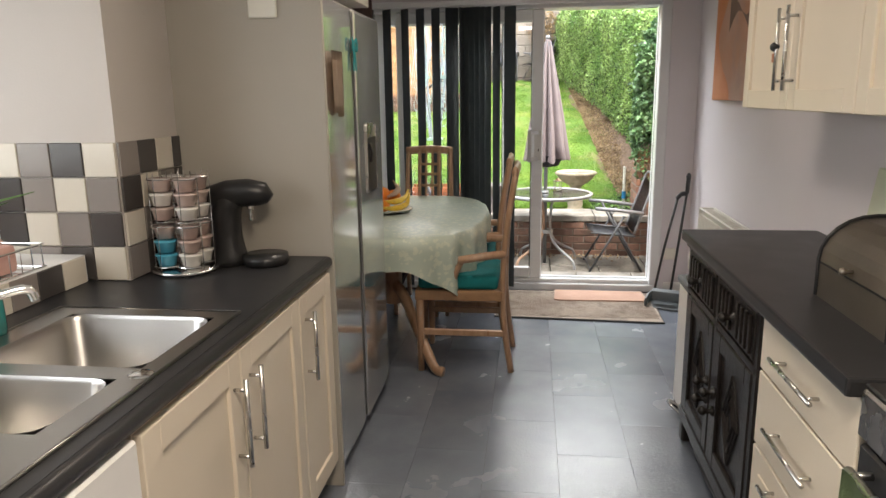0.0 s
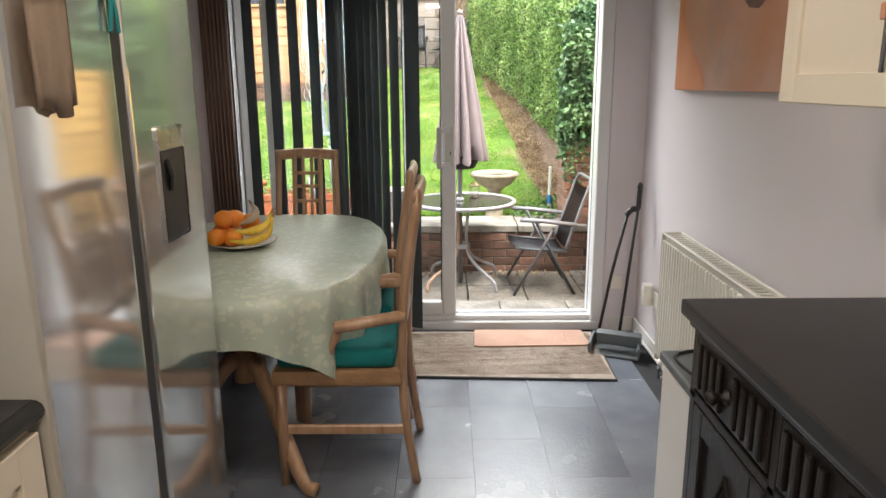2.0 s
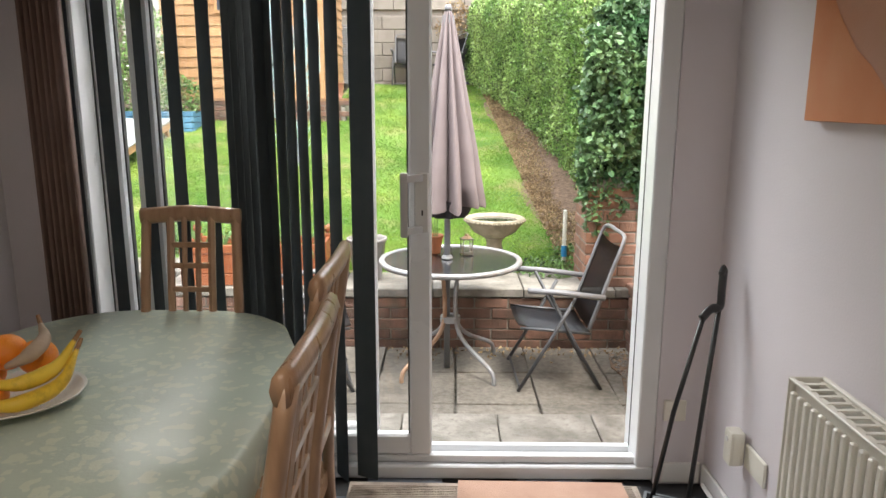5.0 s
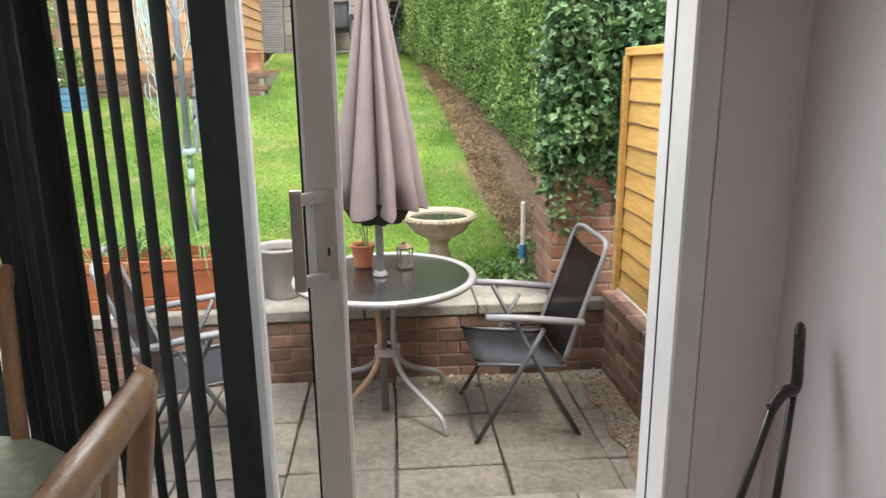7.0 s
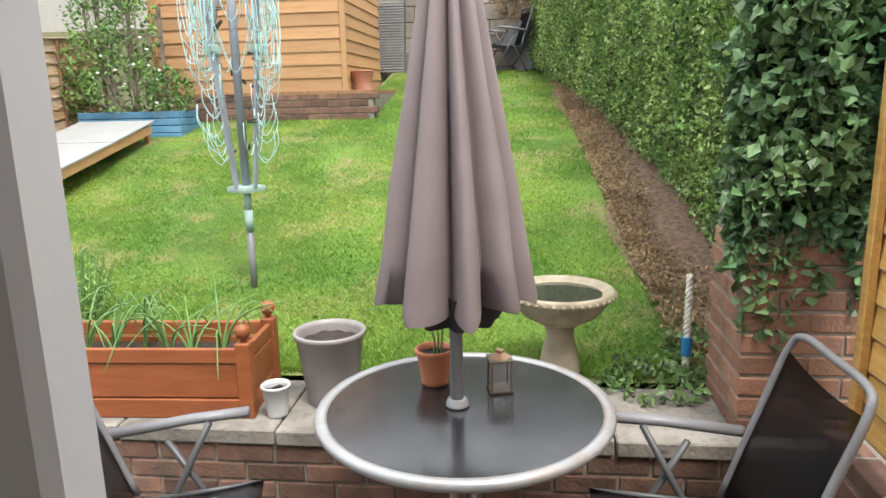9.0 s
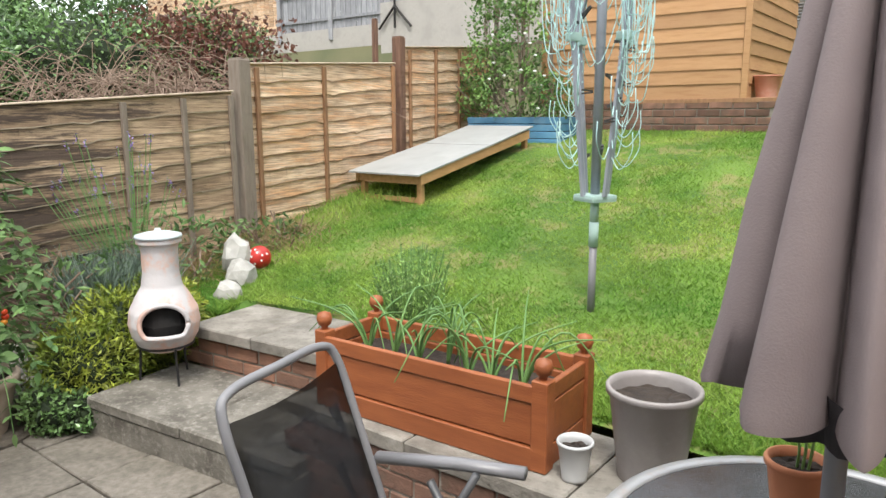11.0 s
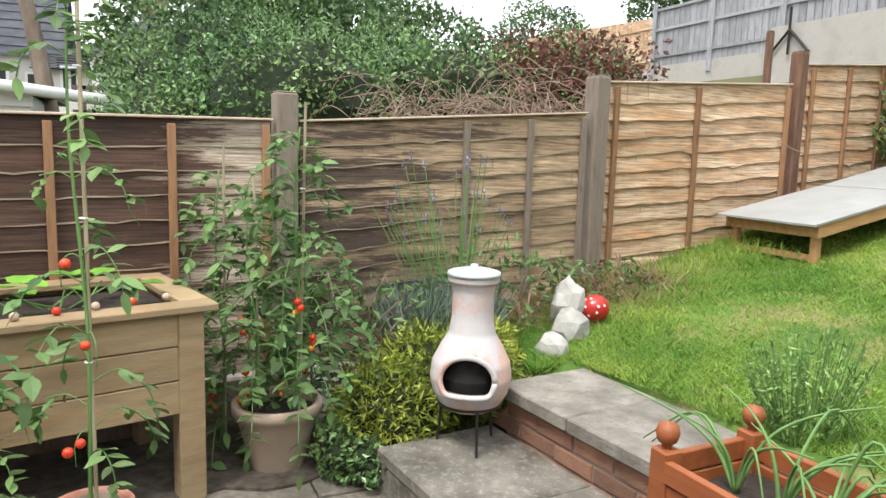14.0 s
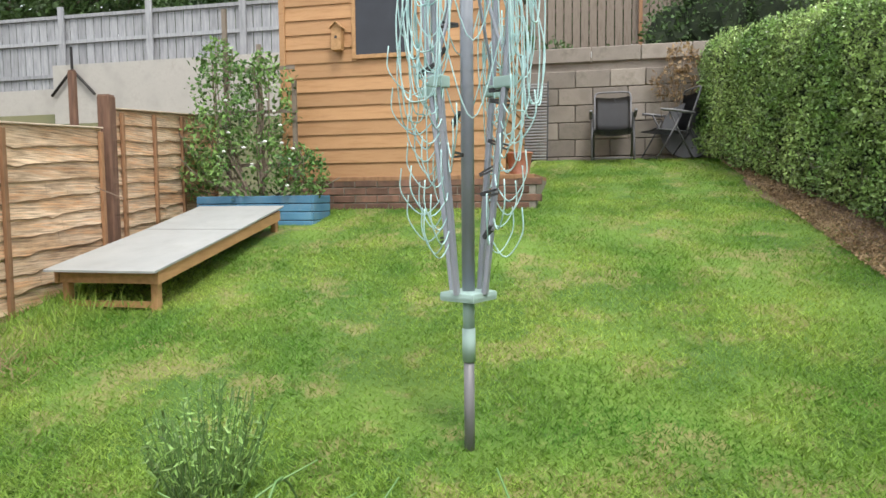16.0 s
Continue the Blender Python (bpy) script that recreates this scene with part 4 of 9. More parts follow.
for k in range(4):
    a = radians(45 + 90 * k)
    cx, cy = 0.058 * math.cos(a), 0.058 * math.sin(a)
    bm = B()
    for z in (0.03, 0.16, 0.175, 0.31):
        tube(bm, [(cx + 0.041 * math.cos(t), cy + 0.041 * math.sin(t), z) for t in [2 * math.pi * i / 16 for i in range(17)]], 0.0018, 5)
    for t in range(4):
        b = math.pi / 2 * t
        tube(bm, [(cx + 0.041 * math.cos(b), cy + 0.041 * math.sin(b), 0.02), (cx + 0.041 * math.cos(b), cy + 0.041 * math.sin(b), 0.33)], 0.0018, 5)
    cg = part("cage", bm, M_chrome, pods)
    for i in range(6):
        z = 0.03 + i * 0.045 + (0.015 if i > 2 else 0)
        bm = B()
        lathe(bm, [(0.0, 0.0), (0.026, 0.0), (0.032, 0.03), (0.036, 0.034), (0.036, 0.038), (0.0, 0.04)], 16, (cx, cy, z))
        part("pod", bm, M_podb if (k == 2 and i < 2) else (M_podw if (k + i) % 3 == 0 else M_pod), cg, smooth=True)
cm = thing("coffee_machine", "matt black pod coffee machine with a rounded head", "coffee machine", pose(-0.735, 2.83, CZ, 0, 0, 2))
bm = B()
tube(bm, curve_pts([(-0.03, 0, 0.0), (-0.035, 0, 0.1), (-0.03, 0, 0.19), (0.0, 0, 0.245)]), [0.062, 0.062, 0.06, 0.056, 0.054, 0.052, 0.05, 0.05, 0.05, 0.05, 0.05, 0.05, 0.05, 0.05, 0.05, 0.048, 0.045, 0.04, 0.03], 20)
part("body", bm, M_black, cm, smooth=True)
bm = B()
tube(bm, [(-0.095, 0, 0.215), (-0.08, 0, 0.228), (-0.02, 0, 0.24), (0.05, 0, 0.245), (0.10, 0, 0.24), (0.125, 0, 0.225)], [0.02, 0.04, 0.047, 0.047, 0.04, 0.018], 20)
part("head", bm, M_black, cm, smooth=True)
bm = B()
lathe(bm, [(0.0, 0.0), (0.072, 0.0), (0.078, 0.012), (0.076, 0.035), (0.0, 0.037)], 24, (0.095, 0, 0))
part("drip_tray", bm, M_black, cm, smooth=True)
bm = B()
cyl(bm, (0.055, 0, 0.19), (0.055, 0, 0.20), 0.012)
box(bm, 0.05, -0.012, 0.15, 0.062, 0.012, 0.19, 0.003)
part("spout", bm, M_steel, cm)

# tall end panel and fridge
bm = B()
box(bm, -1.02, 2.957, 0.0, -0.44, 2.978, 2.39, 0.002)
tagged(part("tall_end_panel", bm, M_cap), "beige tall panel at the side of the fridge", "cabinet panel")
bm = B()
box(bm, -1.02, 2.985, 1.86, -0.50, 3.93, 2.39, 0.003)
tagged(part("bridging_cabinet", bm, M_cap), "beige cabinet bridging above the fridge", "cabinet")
bm = B()
box(bm, -0.69, 2.945, 1.72, -0.59, 2.955, 1.785, 0.004)
tagged(part("thermostat", bm, M_offwhite), "small cream thermostat box on the end panel", "thermostat")
fr = thing("fridge_freezer", "tall silver American-style fridge with a black door gap and dispenser", "fridge", pose(0, 0, 0))
bm = B()
box(bm, -1.15, 2.99, 0.03, -0.52, 3.90, 1.80, 0.01)
part("body", bm, M_fside, fr)
FS = 3.43
for y0, y1 in ((2.985, FS - 0.027), (FS + 0.027, 3.905)):
    bm = B()
    box(bm, -0.515, y0, 0.05, -0.455, y1, 1.80, 0.014, 3)
    d = part("door", bm, M_fridge, fr, "glossy silver door")
    if y0 > 3.2:
        bm = B()
        box(bm, -0.458, 3.585, 1.045, -0.452, 3.755, 1.345, 0.01, 2)
        part("dispenser_panel", bm, M_steel, d, "steel dispenser panel")
        bm = B()
        box(bm, -0.4525, 3.590, 1.05, -0.4495, 3.750, 1.285, 0.004)
        part("dispenser_recess", bm, M_black, d, "black dispenser recess")
        bm = B()
        tube(bm, [(-0.448, 3.63, 1.26), (-0.44, 3.635, 1.22), (-0.446, 3.64, 1.18)], 0.012, 8, 0.5)
        part("dispenser_lever", bm, M_black, d)
bm = B()
box(bm, -0.50, FS - 0.0265, 0.06, -0.464, FS + 0.0265, 1.79)
part("handle_channel", bm, M_black, fr, "black recessed handle channel")
bm = B()
box(bm, -1.1, 3.0, 0.0, -0.54, 3.89, 0.03)
part("feet_plinth", bm, M_black, fr)
# teal bow and pink tea towel on the fridge doors
bm = B()
for s in (-1, 1):
    tube(bm, curve_pts([(0, 0, 0), (0.004, s * 0.03, 0.02), (0.004, s * 0.035, -0.02), (0, 0, 0)]), 0.008, 6, 0.4)
    tube(bm, curve_pts([(0, 0, 0), (0.003, s * 0.01, -0.05), (0.002, s * 0.02, -0.10)]), 0.009, 6, 0.3)
tagged(part("ribbon_bow", bm, M_teal, at=pose(-0.446, 3.40, 1.66)), "teal ribbon bow stuck on the fridge", "bow")
bm = hanging_cloth(-0.440, 3.05, 3.20, 1.40, 1.62, 1, 3, 0.4)
tagged(part("tea_towel", bm, M_terrapale, smooth=True), "pinkish tea towel hanging on the fridge door", "tea towel")

# right-hand run: dresser, drawer unit, worktop, cooker
WZ = 0.912
bm = B()
box(bm, 0.872, 1.95, WZ - 0.04, WX - 0.004, 3.515, WZ, 0.008, 2)
tagged(part("right_worktop", bm, M_top), "black laminate worktop over the dresser and drawers", "worktop")
dr = thing("dresser", "black-stained carved oak sideboard with two drawers and doors", "sideboard", pose(0, 0, 0))
DYn, DYf = 2.57, 3.495
bm = B()
box(bm, 0.925, DYn, 0.10, WX - 0.02, DYf, WZ - 0.043)
part("body", bm, M_oakdark, dr)
bm = B()
box(bm, 0.893, DYn - 0.004, WZ - 0.066, WX - 0.02, DYf + 0.008, WZ - 0.042, 0.006, 2)
part("top_moulding", bm, M_oakdark, dr)
part("waist_moulding", box(B(), 0.905, DYn - 0.002, 0.655, 0.925, DYf + 0.004, 0.68, 0.005, 2), M_oakdark, dr)
part("base_moulding", box(B(), 0.90, DYn - 0.003, 0.10, 0.925, DYf + 0.005, 0.15, 0.006, 2), M_oakdark, dr)
for y in (DYn + 0.025, DYf - 0.025):
    for x in (0.935, WX - 0.06):
        bm = B()
        box(bm, x - 0.03, y - 0.028, 0.0, x + 0.03, y + 0.028, 0.10, 0.008)
        part("foot", bm, M_oakdark, dr)
bm = B()
slab_pts = [(DYn + 0.05, 0.10), (DYn + 0.15, 0.085), (DYn + 0.46, 0.055), (DYf - 0.15, 0.085), (DYf - 0.05, 0.10)]
tube(bm, [(0.912, y, z + 0.02) for y, z in slab_pts], 0.02, 6, 0.5)
part("apron", bm, M_oakdark, dr)
for y in (DYn, (DYn + DYf) / 2 - 0.018, DYf - 0.036):
    part("stile", box(B(), 0.905, y, 0.15, 0.925, y + 0.036, WZ - 0.066, 0.004), M_oakdark, dr)
mid = (DYn + DYf) / 2


def knob(parent, x, y, z):
    bm = B()
    lathe(bm, [(0.0, 0.0), (0.02, 0.0), (0.018, 0.006), (0.009, 0.012), (0.011, 0.026), (0.018, 0.036), (0.015, 0.046), (0.006, 0.052), (0.0, 0.054)], 14)
    bm.transform(Matrix.Translation((x, y, z)) @ Matrix.Rotation(radians(-90), 4, "Y"))
    return part("knob", bm, M_oakdark, parent, smooth=True)


for y0, y1 in ((DYn + 0.04, mid - 0.022), (mid + 0.022, DYf - 0.04)):
    bm = B()
    box(bm, 0.902, y0, 0.69, 0.924, y1, WZ - 0.075, 0.004)
    d = part("drawer_front", bm, M_oakdark, dr)
    n = 9
    for i in range(n):
        y = y0 + 0.03 + (y1 - y0 - 0.06) * i / (n - 1)
        if abs(y - (y0 + y1) / 2) < 0.035:
            continue
        part("carved_flute", box(B(), 0.893, y - 0.011, 0.705, 0.903, y + 0.011, WZ - 0.09, 0.005, 2), M_oakdark, d)
    knob(d, 0.903, (y0 + y1) / 2, 0.76)
    bm = B()
    box(bm, 0.902, y0, 0.16, 0.924, y0 + 0.06, 0.65, 0.004)
    box(bm, 0.902, y1 - 0.06, 0.16, 0.924, y1, 0.65, 0.004)
    box(bm, 0.902, y0 + 0.06, 0.16, 0.924, y1 - 0.06, 0.22, 0.004)
    box(bm, 0.902, y0 + 0.06, 0.59, 0.924, y1 - 0.06, 0.65, 0.004)
    box(bm, 0.914, y0 + 0.058, 0.218, 0.924, y1 - 0.058, 0.592)
    d = part("door", bm, M_oakdark, dr)
    bm = B()
    c, yc = 0.405, (y0 + y1) / 2
    for s in (1.0, 0.72, 0.45):
        pts = [(0.912, yc, c + 0.155 * s), (0.912, yc + 0.085 * s, c), (0.912, yc, c - 0.155 * s), (0.912, yc - 0.085 * s, c), (0.912, yc, c + 0.155 * s)]
        tube(bm, pts, 0.006, 6)
    part("carved_diamond", bm, M_oakdark, d, "carved diamond lozenge")
    ky = y1 - 0.03 if y0 < 2.9 else y0 + 0.03
    knob(d, 0.903, ky, 0.43)
    knob(d, 0.903, ky, 0.36)

du = thing("drawer_unit", "cream three-drawer kitchen base unit with bar handles", "drawer unit", pose(0, 0, 0))
bm = B()
box(bm, 0.93, 1.955, 0.1, WX - 0.02, 2.562, WZ - 0.043)
part("body", bm, M_cream, du)
bm = B()
box(bm, 0.97, 1.955, 0.002, WX - 0.03, 2.562, 0.099)
part("plinth", bm, M_cap, du)
for z0, z1 in ((0.695, 0.862), (0.47, 0.688), (0.115, 0.463)):
    bm = B()
    box(bm, 0.908, 1.96, z0, 0.929, 2.557, z1, 0.003)
    if z0 < 0.2:
        box(bm, 0.903, 2.03, z0 + 0.06, 0.909, 2.487, z1 - 0.06, 0.003)
    d = part("drawer_front", bm, M_cream, du)
    zc = (z0 + z1) / 2 if z0 > 0.2 else z1 - 0.05
    bar_handle(d, (0.908, 2.12, zc), (0.908, 2.40, zc), (-0.032, 0, 0))
ck = thing("cooker", "black and steel cooker with a green towel on its door", "cooker", pose(0, 0, 0))
bm = B()
box(bm, 0.93, 1.345, 0.02, WX - 0.02, 1.94, WZ - 0.012, 0.004)
part("body", bm, M_black, ck)
bm = B()
box(bm, 0.90, 1.35, WZ - 0.011, WX - 0.02, 1.94, WZ - 0.002, 0.003)
part("hob", bm, M_black, ck, "black glass hob")
bm = B()
box(bm, 0.895, 1.35, 0.80, 0.929, 1.94, WZ - 0.013, 0.006)
part("control_panel", bm, M_steel, ck)
bm = B()
box(bm, 0.90, 1.355, 0.12, 0.929, 1.935, 0.79, 0.006)
d = part("oven_door", bm, M_black, ck)
bm = B()
cyl(bm, (0.865, 1.40, 0.75), (0.865, 1.89, 0.75), 0.01)
cyl(bm, (0.865, 1.42, 0.75), (0.90, 1.42, 0.75), 0.008)
cyl(bm, (0.865, 1.87, 0.75), (0.90, 1.87, 0.75), 0.008)
part("door_handle", bm, M_steel, d, smooth=True)
M_green = surf("green_towel", (0.30, 0.40, 0.20), (0.38, 0.48, 0.27), 9, 0.95, bump=0.5, bscale=180)
bm = hanging_cloth(0.846, 1.62, 1.87, 0.36, 0.765, -1, 3, 1.1)
tagged(part("oven_towel", bm, M_green, smooth=True), "green towel folded over the oven door handle", "towel")

# bread bin and the things by the wall
bb = thing("bread_bin", "bronze-brown metal roll-top bread bin", "bread bin", pose(1.17, 2.35, WZ))
M_bronze = surf("bronze_metal", (0.17, 0.145, 0.12), (0.23, 0.20, 0.165), 4, 0.32, metal=0.7, bump=0.03)
bm = B()
prof = [(-0.135, 0.0), (-0.135, 0.10)] + [(-0.135 + 0.135 * (1 - math.cos(radians(a))) , 0.10 + 0.115 * math.sin(radians(a))) for a in (15, 30, 45, 60, 75, 90)] + [(0.12, 0.215), (0.13, 0.20), (0.13, 0.0)]
lo = [bm.verts.new((x, -0.20, z)) for x, z in prof]
hi = [bm.verts.new((x, 0.20, z)) for x, z in prof]
bm.faces.new(lo)
bm.faces.new(hi)
for i in range(len(prof)):
    j = (i + 1) % len(prof)
    bm.faces.new((lo[i], lo[j], hi[j], hi[i]))
part("body", bm, M_bronze, bb)
bm = B()
for y in (-0.2, 0.2):
    tube(bm, [(x * 1.01, y, z * 1.01 + 0.002) for x, z in prof], 0.006, 6)
part("end_rim", bm, M_black, bb)
bm = B()
box(bm, -0.137, -0.19, 0.093, -0.134, 0.19, 0.097)
part("lid_seam", bm, M_black, bb)
bm = B()
lathe(bm, [(0.0, 0), (0.006, 0), (0.005, 0.012), (0.011, 0.02), (0.009, 0.028), (0, 0.03)], 12)
bm.transform(Matrix.Translation((-0.136, 0.0, 0.115)) @ Matrix.Rotation(radians(-90), 4, "Y"))
part("knob", bm, M_bronze, bb, smooth=True)
cboard = thing("chopping_board", "pale green chopping board leaning on the wall", "chopping board", pose(1.355, 2.93, WZ, 0, 8, 0))
M_pale = surf("pale_green_board", (0.50, 0.52, 0.40), (0.56, 0.58, 0.46), 5, 0.5, bump=0.05)
bm = B()
box(bm, -0.006, -0.13, 0.0, 0.006, 0.13, 0.30, 0.005)
part("board", bm, M_pale, cboard)
bm = B()
box(bm, -0.007, -0.035, 0.30, 0.005, 0.035, 0.345, 0.005)
part("grip", bm, M_pale, cboard)
kb = thing("knife_block", "black knife block with steel-ended handles", "knife block", pose(1.29, 2.10, WZ))
bm = B()
box(bm, -0.05, -0.06, 0.0, 0.06, 0.06, 0.22, 0.008, 2, m=Matrix.Rotation(radians(-10), 4, "Y"))
part("block", bm, M_black, kb)
for i in range(4):
    bm = B()
    tube(bm, [(-0.035 - 0.02, -0.04 + 0.027 * i, 0.215), (-0.07, -0.04 + 0.027 * i, 0.29)], 0.009, 8)
    part("knife_handle", bm, M_black, kb, smooth=True)
sk = thing("wall_socket", "white double socket on the kitchen wall", "socket", pose(WX - 0.006, 2.36, 1.30))
bm = B()
box(bm, -0.006, -0.073, -0.043, 0.005, 0.073, 0.043, 0.004)
part("plate", bm, M_white, sk)
for y in (-0.035, 0.035):
    bm = B()
    box(bm, -0.009, y - 0.008, 0.012, -0.006, y + 0.008, 0.03, 0.001)
    part("switch", bm, M_white, sk)

# wall cabinets
def wall_unit(y0, y1, handles, label):
    u = thing("wall_cabinet", label, "cabinet", pose(0, 0, 0), "kitchen wall cabinets")
    bm = B()
    box(bm, 1.10, y0, 1.395, WX - 0.003, y1, 2.12, 0.002)
    part("body", bm, M_cream, u)
    n = len(handles)
    for i, side in enumerate(handles):
        a, b = y0 + (y1 - y0) * i / n + 0.002, y0 + (y1 - y0) * (i + 1) / n - 0.002
        d = shaker_door(u, 1.099, a, b, 1.398, 2.117, -1)
        hy = a + 0.04 if side == "near" else b - 0.04
        bar_handle(d, (1.079, hy, 1.46), (1.079, hy, 1.72), (-0.032, 0, 0))
    return u


wall_unit(2.55, 3.54, ["far", "near"], "cream shaker double wall cabinet with bar handles")
wall_unit(1.95, 2.545, ["near"], "cream shaker wall cabinet beside the cooker")
charm = thing("hanging_charm", "small black beaded charm hung on a cabinet handle", "charm", pose(1.052, 3.095, 1.60))
bm = B()
bmesh.ops.create_icosphere(bm, subdivisions=2, radius=0.016, matrix=Matrix.Translation((-0.008, 0, 0)))
part("bead", bm, M_black, charm, smooth=True)
bm = B()
box(bm, -0.014, -0.007, -0.05, -0.002, 0.007, -0.02, 0.003)
part("tassel", bm, M_terra, charm)
hood = thing("cooker_hood", "steel cooker hood above the hob", "cooker hood", pose(0, 0, 0))
bm = B()
box(bm, 1.0, 1.35, 1.50, WX - 0.003, 1.94, 1.56, 0.004)
box(bm, 1.18, 1.52, 1.56, WX - 0.003, 1.77, 2.39, 0.003)
part("canopy", bm, M_steel, hood)

# pedal bin between dresser and radiator
bn = thing("pedal_bin", "white pedal bin with a dark grey lid", "bin", pose(1.11, 3.70, 0))
bm = B()
box(bm, -0.165, -0.155, 0.02, 0.165, 0.155, 0.60, 0.03, 3)
part("body", bm, M_binw, bn)
bm = B()
box(bm, -0.172, -0.162, 0.601, 0.172, 0.162, 0.635, 0.015, 3)
lid = part("lid", bm, M_greyp, bn, "dark grey lid")
bm = B()
tube(bm, curve_pts([(-0.13, -0.12, 0.638), (-0.13, 0.12, 0.638), (0.13, 0.12, 0.638), (0.13, -0.12, 0.638)]), 0.006, 6)
part("lid_rib", bm, M_black, lid)
bm = B()
box(bm, -0.16, -0.15, 0.0, 0.16, 0.15, 0.021, 0.006)
part("base", bm, M_black, bn)
bm = B()
tube(bm, [(-0.155, 0.05, 0.02), (-0.21, 0.03, 0.06), (-0.215, -0.02, 0.07), (-0.16, -0.06, 0.02)], 0.012, 8, 0.5)
part("pedal", bm, M_chrome, bn, smooth=True)

# ---- dining end ----
rd = thing("radiator", "cream enamelled panel radiator under the canvas", "radiator", pose(0, 0, 0))
RY0, RY1, RZ0, RZ1 = 3.95, 4.97, 0.16, 0.775
bm = B()
box(bm, 1.285, RY0 + 0.01, RZ0, 1.30, RY1 - 0.01, RZ1 - 0.01)
n = 30
for i in range(n):
    y = RY0 + 0.02 + (RY1 - RY0 - 0.04) * i / (n - 1)
    part("rib", box(B(), 1.27, y - 0.0095, RZ0 + 0.02, 1.2845, y + 0.0095, RZ1 - 0.035, 0.004), M_rad, rd)
part("front_panel", bm, M_rad, rd)
bm = B()
box(bm, 1.345, RY0 + 0.01, RZ0, 1.36, RY1 - 0.01, RZ1 - 0.01)
part("rear_panel", bm, M_rad, rd)
for y in (RY0, RY1 - 0.008):
    part("end_cap", box(B(), 1.268, y, RZ0 - 0.005, 1.365, y + 0.008, RZ1, 0.003), M_rad, rd)
bm = B()
box(bm, 1.268, RY0 + 0.008, RZ1 - 0.008, 1.28, RY1 - 0.008, RZ1, 0.002)
box(bm, 1.352, RY0 + 0.008, RZ1 - 0.008, 1.365, RY1 - 0.008, RZ1, 0.002)
for i in range(26):
    y = RY0 + 0.03 + i * (RY1 - RY0 - 0.06) / 25
    box(bm, 1.28, y - 0.006, RZ1 - 0.012, 1.352, y + 0.006, RZ1 - 0.008)
part("top_grille", bm, M_rad, rd)
bm = B()
tube(bm, [(1.315, RY1 - 0.01, RZ0 + 0.03), (1.315, RY1 + 0.04, RZ0 + 0.03), (1.315, RY1 + 0.05, 0.03), (WX - 0.03, 5.05, 0.03)], 0.008, 8)
cyl(bm, (1.315, RY1 + 0.045, 0.07), (1.315, RY1 + 0.045, 0.13), 0.014)
part("valve", bm, M_chrome, rd, smooth=True)
bm = B()
for y in (RY0 + 0.2, RY1 - 0.2):
    box(bm, 1.36, y - 0.02, RZ0 + 0.05, WX - 0.001, y + 0.02, RZ1 - 0.1)
part("bracket", bm, M_rad, rd)

# canvas picture: soft orange, brown and pinkish-grey fields
M_canvas = surf("abstract_canvas_paint", (0.50, 0.20, 0.09), (0.52, 0.34, 0.28), 1.6, 0.7, bump=0.15, bscale=300, stain=((0.33, 0.25, 0.23), 0.9, 1.8))
M_canvasor = surf("orange_canvas_paint", (0.56, 0.18, 0.06), (0.60, 0.26, 0.12), 4, 0.7, bump=0.15, bscale=300)
pic = thing("canvas_picture", "abstract canvas in orange, brown and dusky pink", "picture", pose(WX - 0.002, 5.22, 1.41))
bm = B()
box(bm, -0.035, -1.30, 0.0, 0.0, 0.0, 0.60, 0.003)
part("canvas", bm, M_canvas, pic)
bm = B()
n = 14
lo = [bm.verts.new((-0.0365, -0.002, 0.002 + 0.596 * i / n)) for i in range(n + 1)]
hi = [bm.verts.new((-0.0365, -0.17 - 0.09 * math.sin(i * 0.5 + 0.6) - (0.16 if i < 4 else 0.0) * (4 - i) / 4, 0.002 + 0.596 * i / n)) for i in range(n + 1)]
for i in range(n):
    bm.faces.new((lo[i], lo[i + 1], hi[i + 1], hi[i]))
part("orange_field", bm, M_canvasor, pic, "orange painted band at its edge")
bm = B()
lo = [bm.verts.new((-0.0375, -0.30 - 0.08 * i, 0.38 + 0.1 * math.sin(i * 0.7))) for i in range(11)]
hi = [bm.verts.new((-0.0375, -0.30 - 0.08 * i, 0.50 + 0.06 * math.sin(i * 0.9 + 1))) for i in range(11)]
for i in range(10):
    bm.faces.new((lo[i], lo[i + 1], hi[i + 1], hi[i]))
part("dark_field", bm, surf("brown_canvas_paint", (0.13, 0.07, 0.05), (0.26, 0.16, 0.13), 5, 0.7, bump=0.15, bscale=300), pic, "dark brown painted band")

# sockets by the radiator
for y, z, nm, lab in ((5.36, 0.31, "wall_socket", "white wall socket beside the radiator"),):
    s = thing(nm, lab, "socket", pose(WX - 0.006, y, z))
    bm = B()
    box(bm, -0.006, -0.073, -0.043, 0.005, 0.073, 0.043, 0.004)
    part("plate", bm, M_offwhite, s)
pl = thing("plug_in_device", "cream plug-in device in the wall socket", "plug", pose(WX - 0.012, 5.46, 0.325))
bm = B()
box(bm, -0.05, -0.03, -0.06, 0.0, 0.03, 0.06, 0.012, 2)
part("body", bm, M_offwhite, pl)
bm = B()
cyl(bm, (-0.05, 0, 0.03), (-0.054, 0, 0.03), 0.01)
part("button", bm, M_white, pl)
s = thing("wall_socket", "white wall socket low beside the patio door", "socket", pose(1.27, DY - 0.006, 0.30))
bm = B()
box(bm, -0.043, -0.006, -0.043, 0.043, 0.005, 0.043, 0.004)
part("plate", bm, M_offwhite, s)

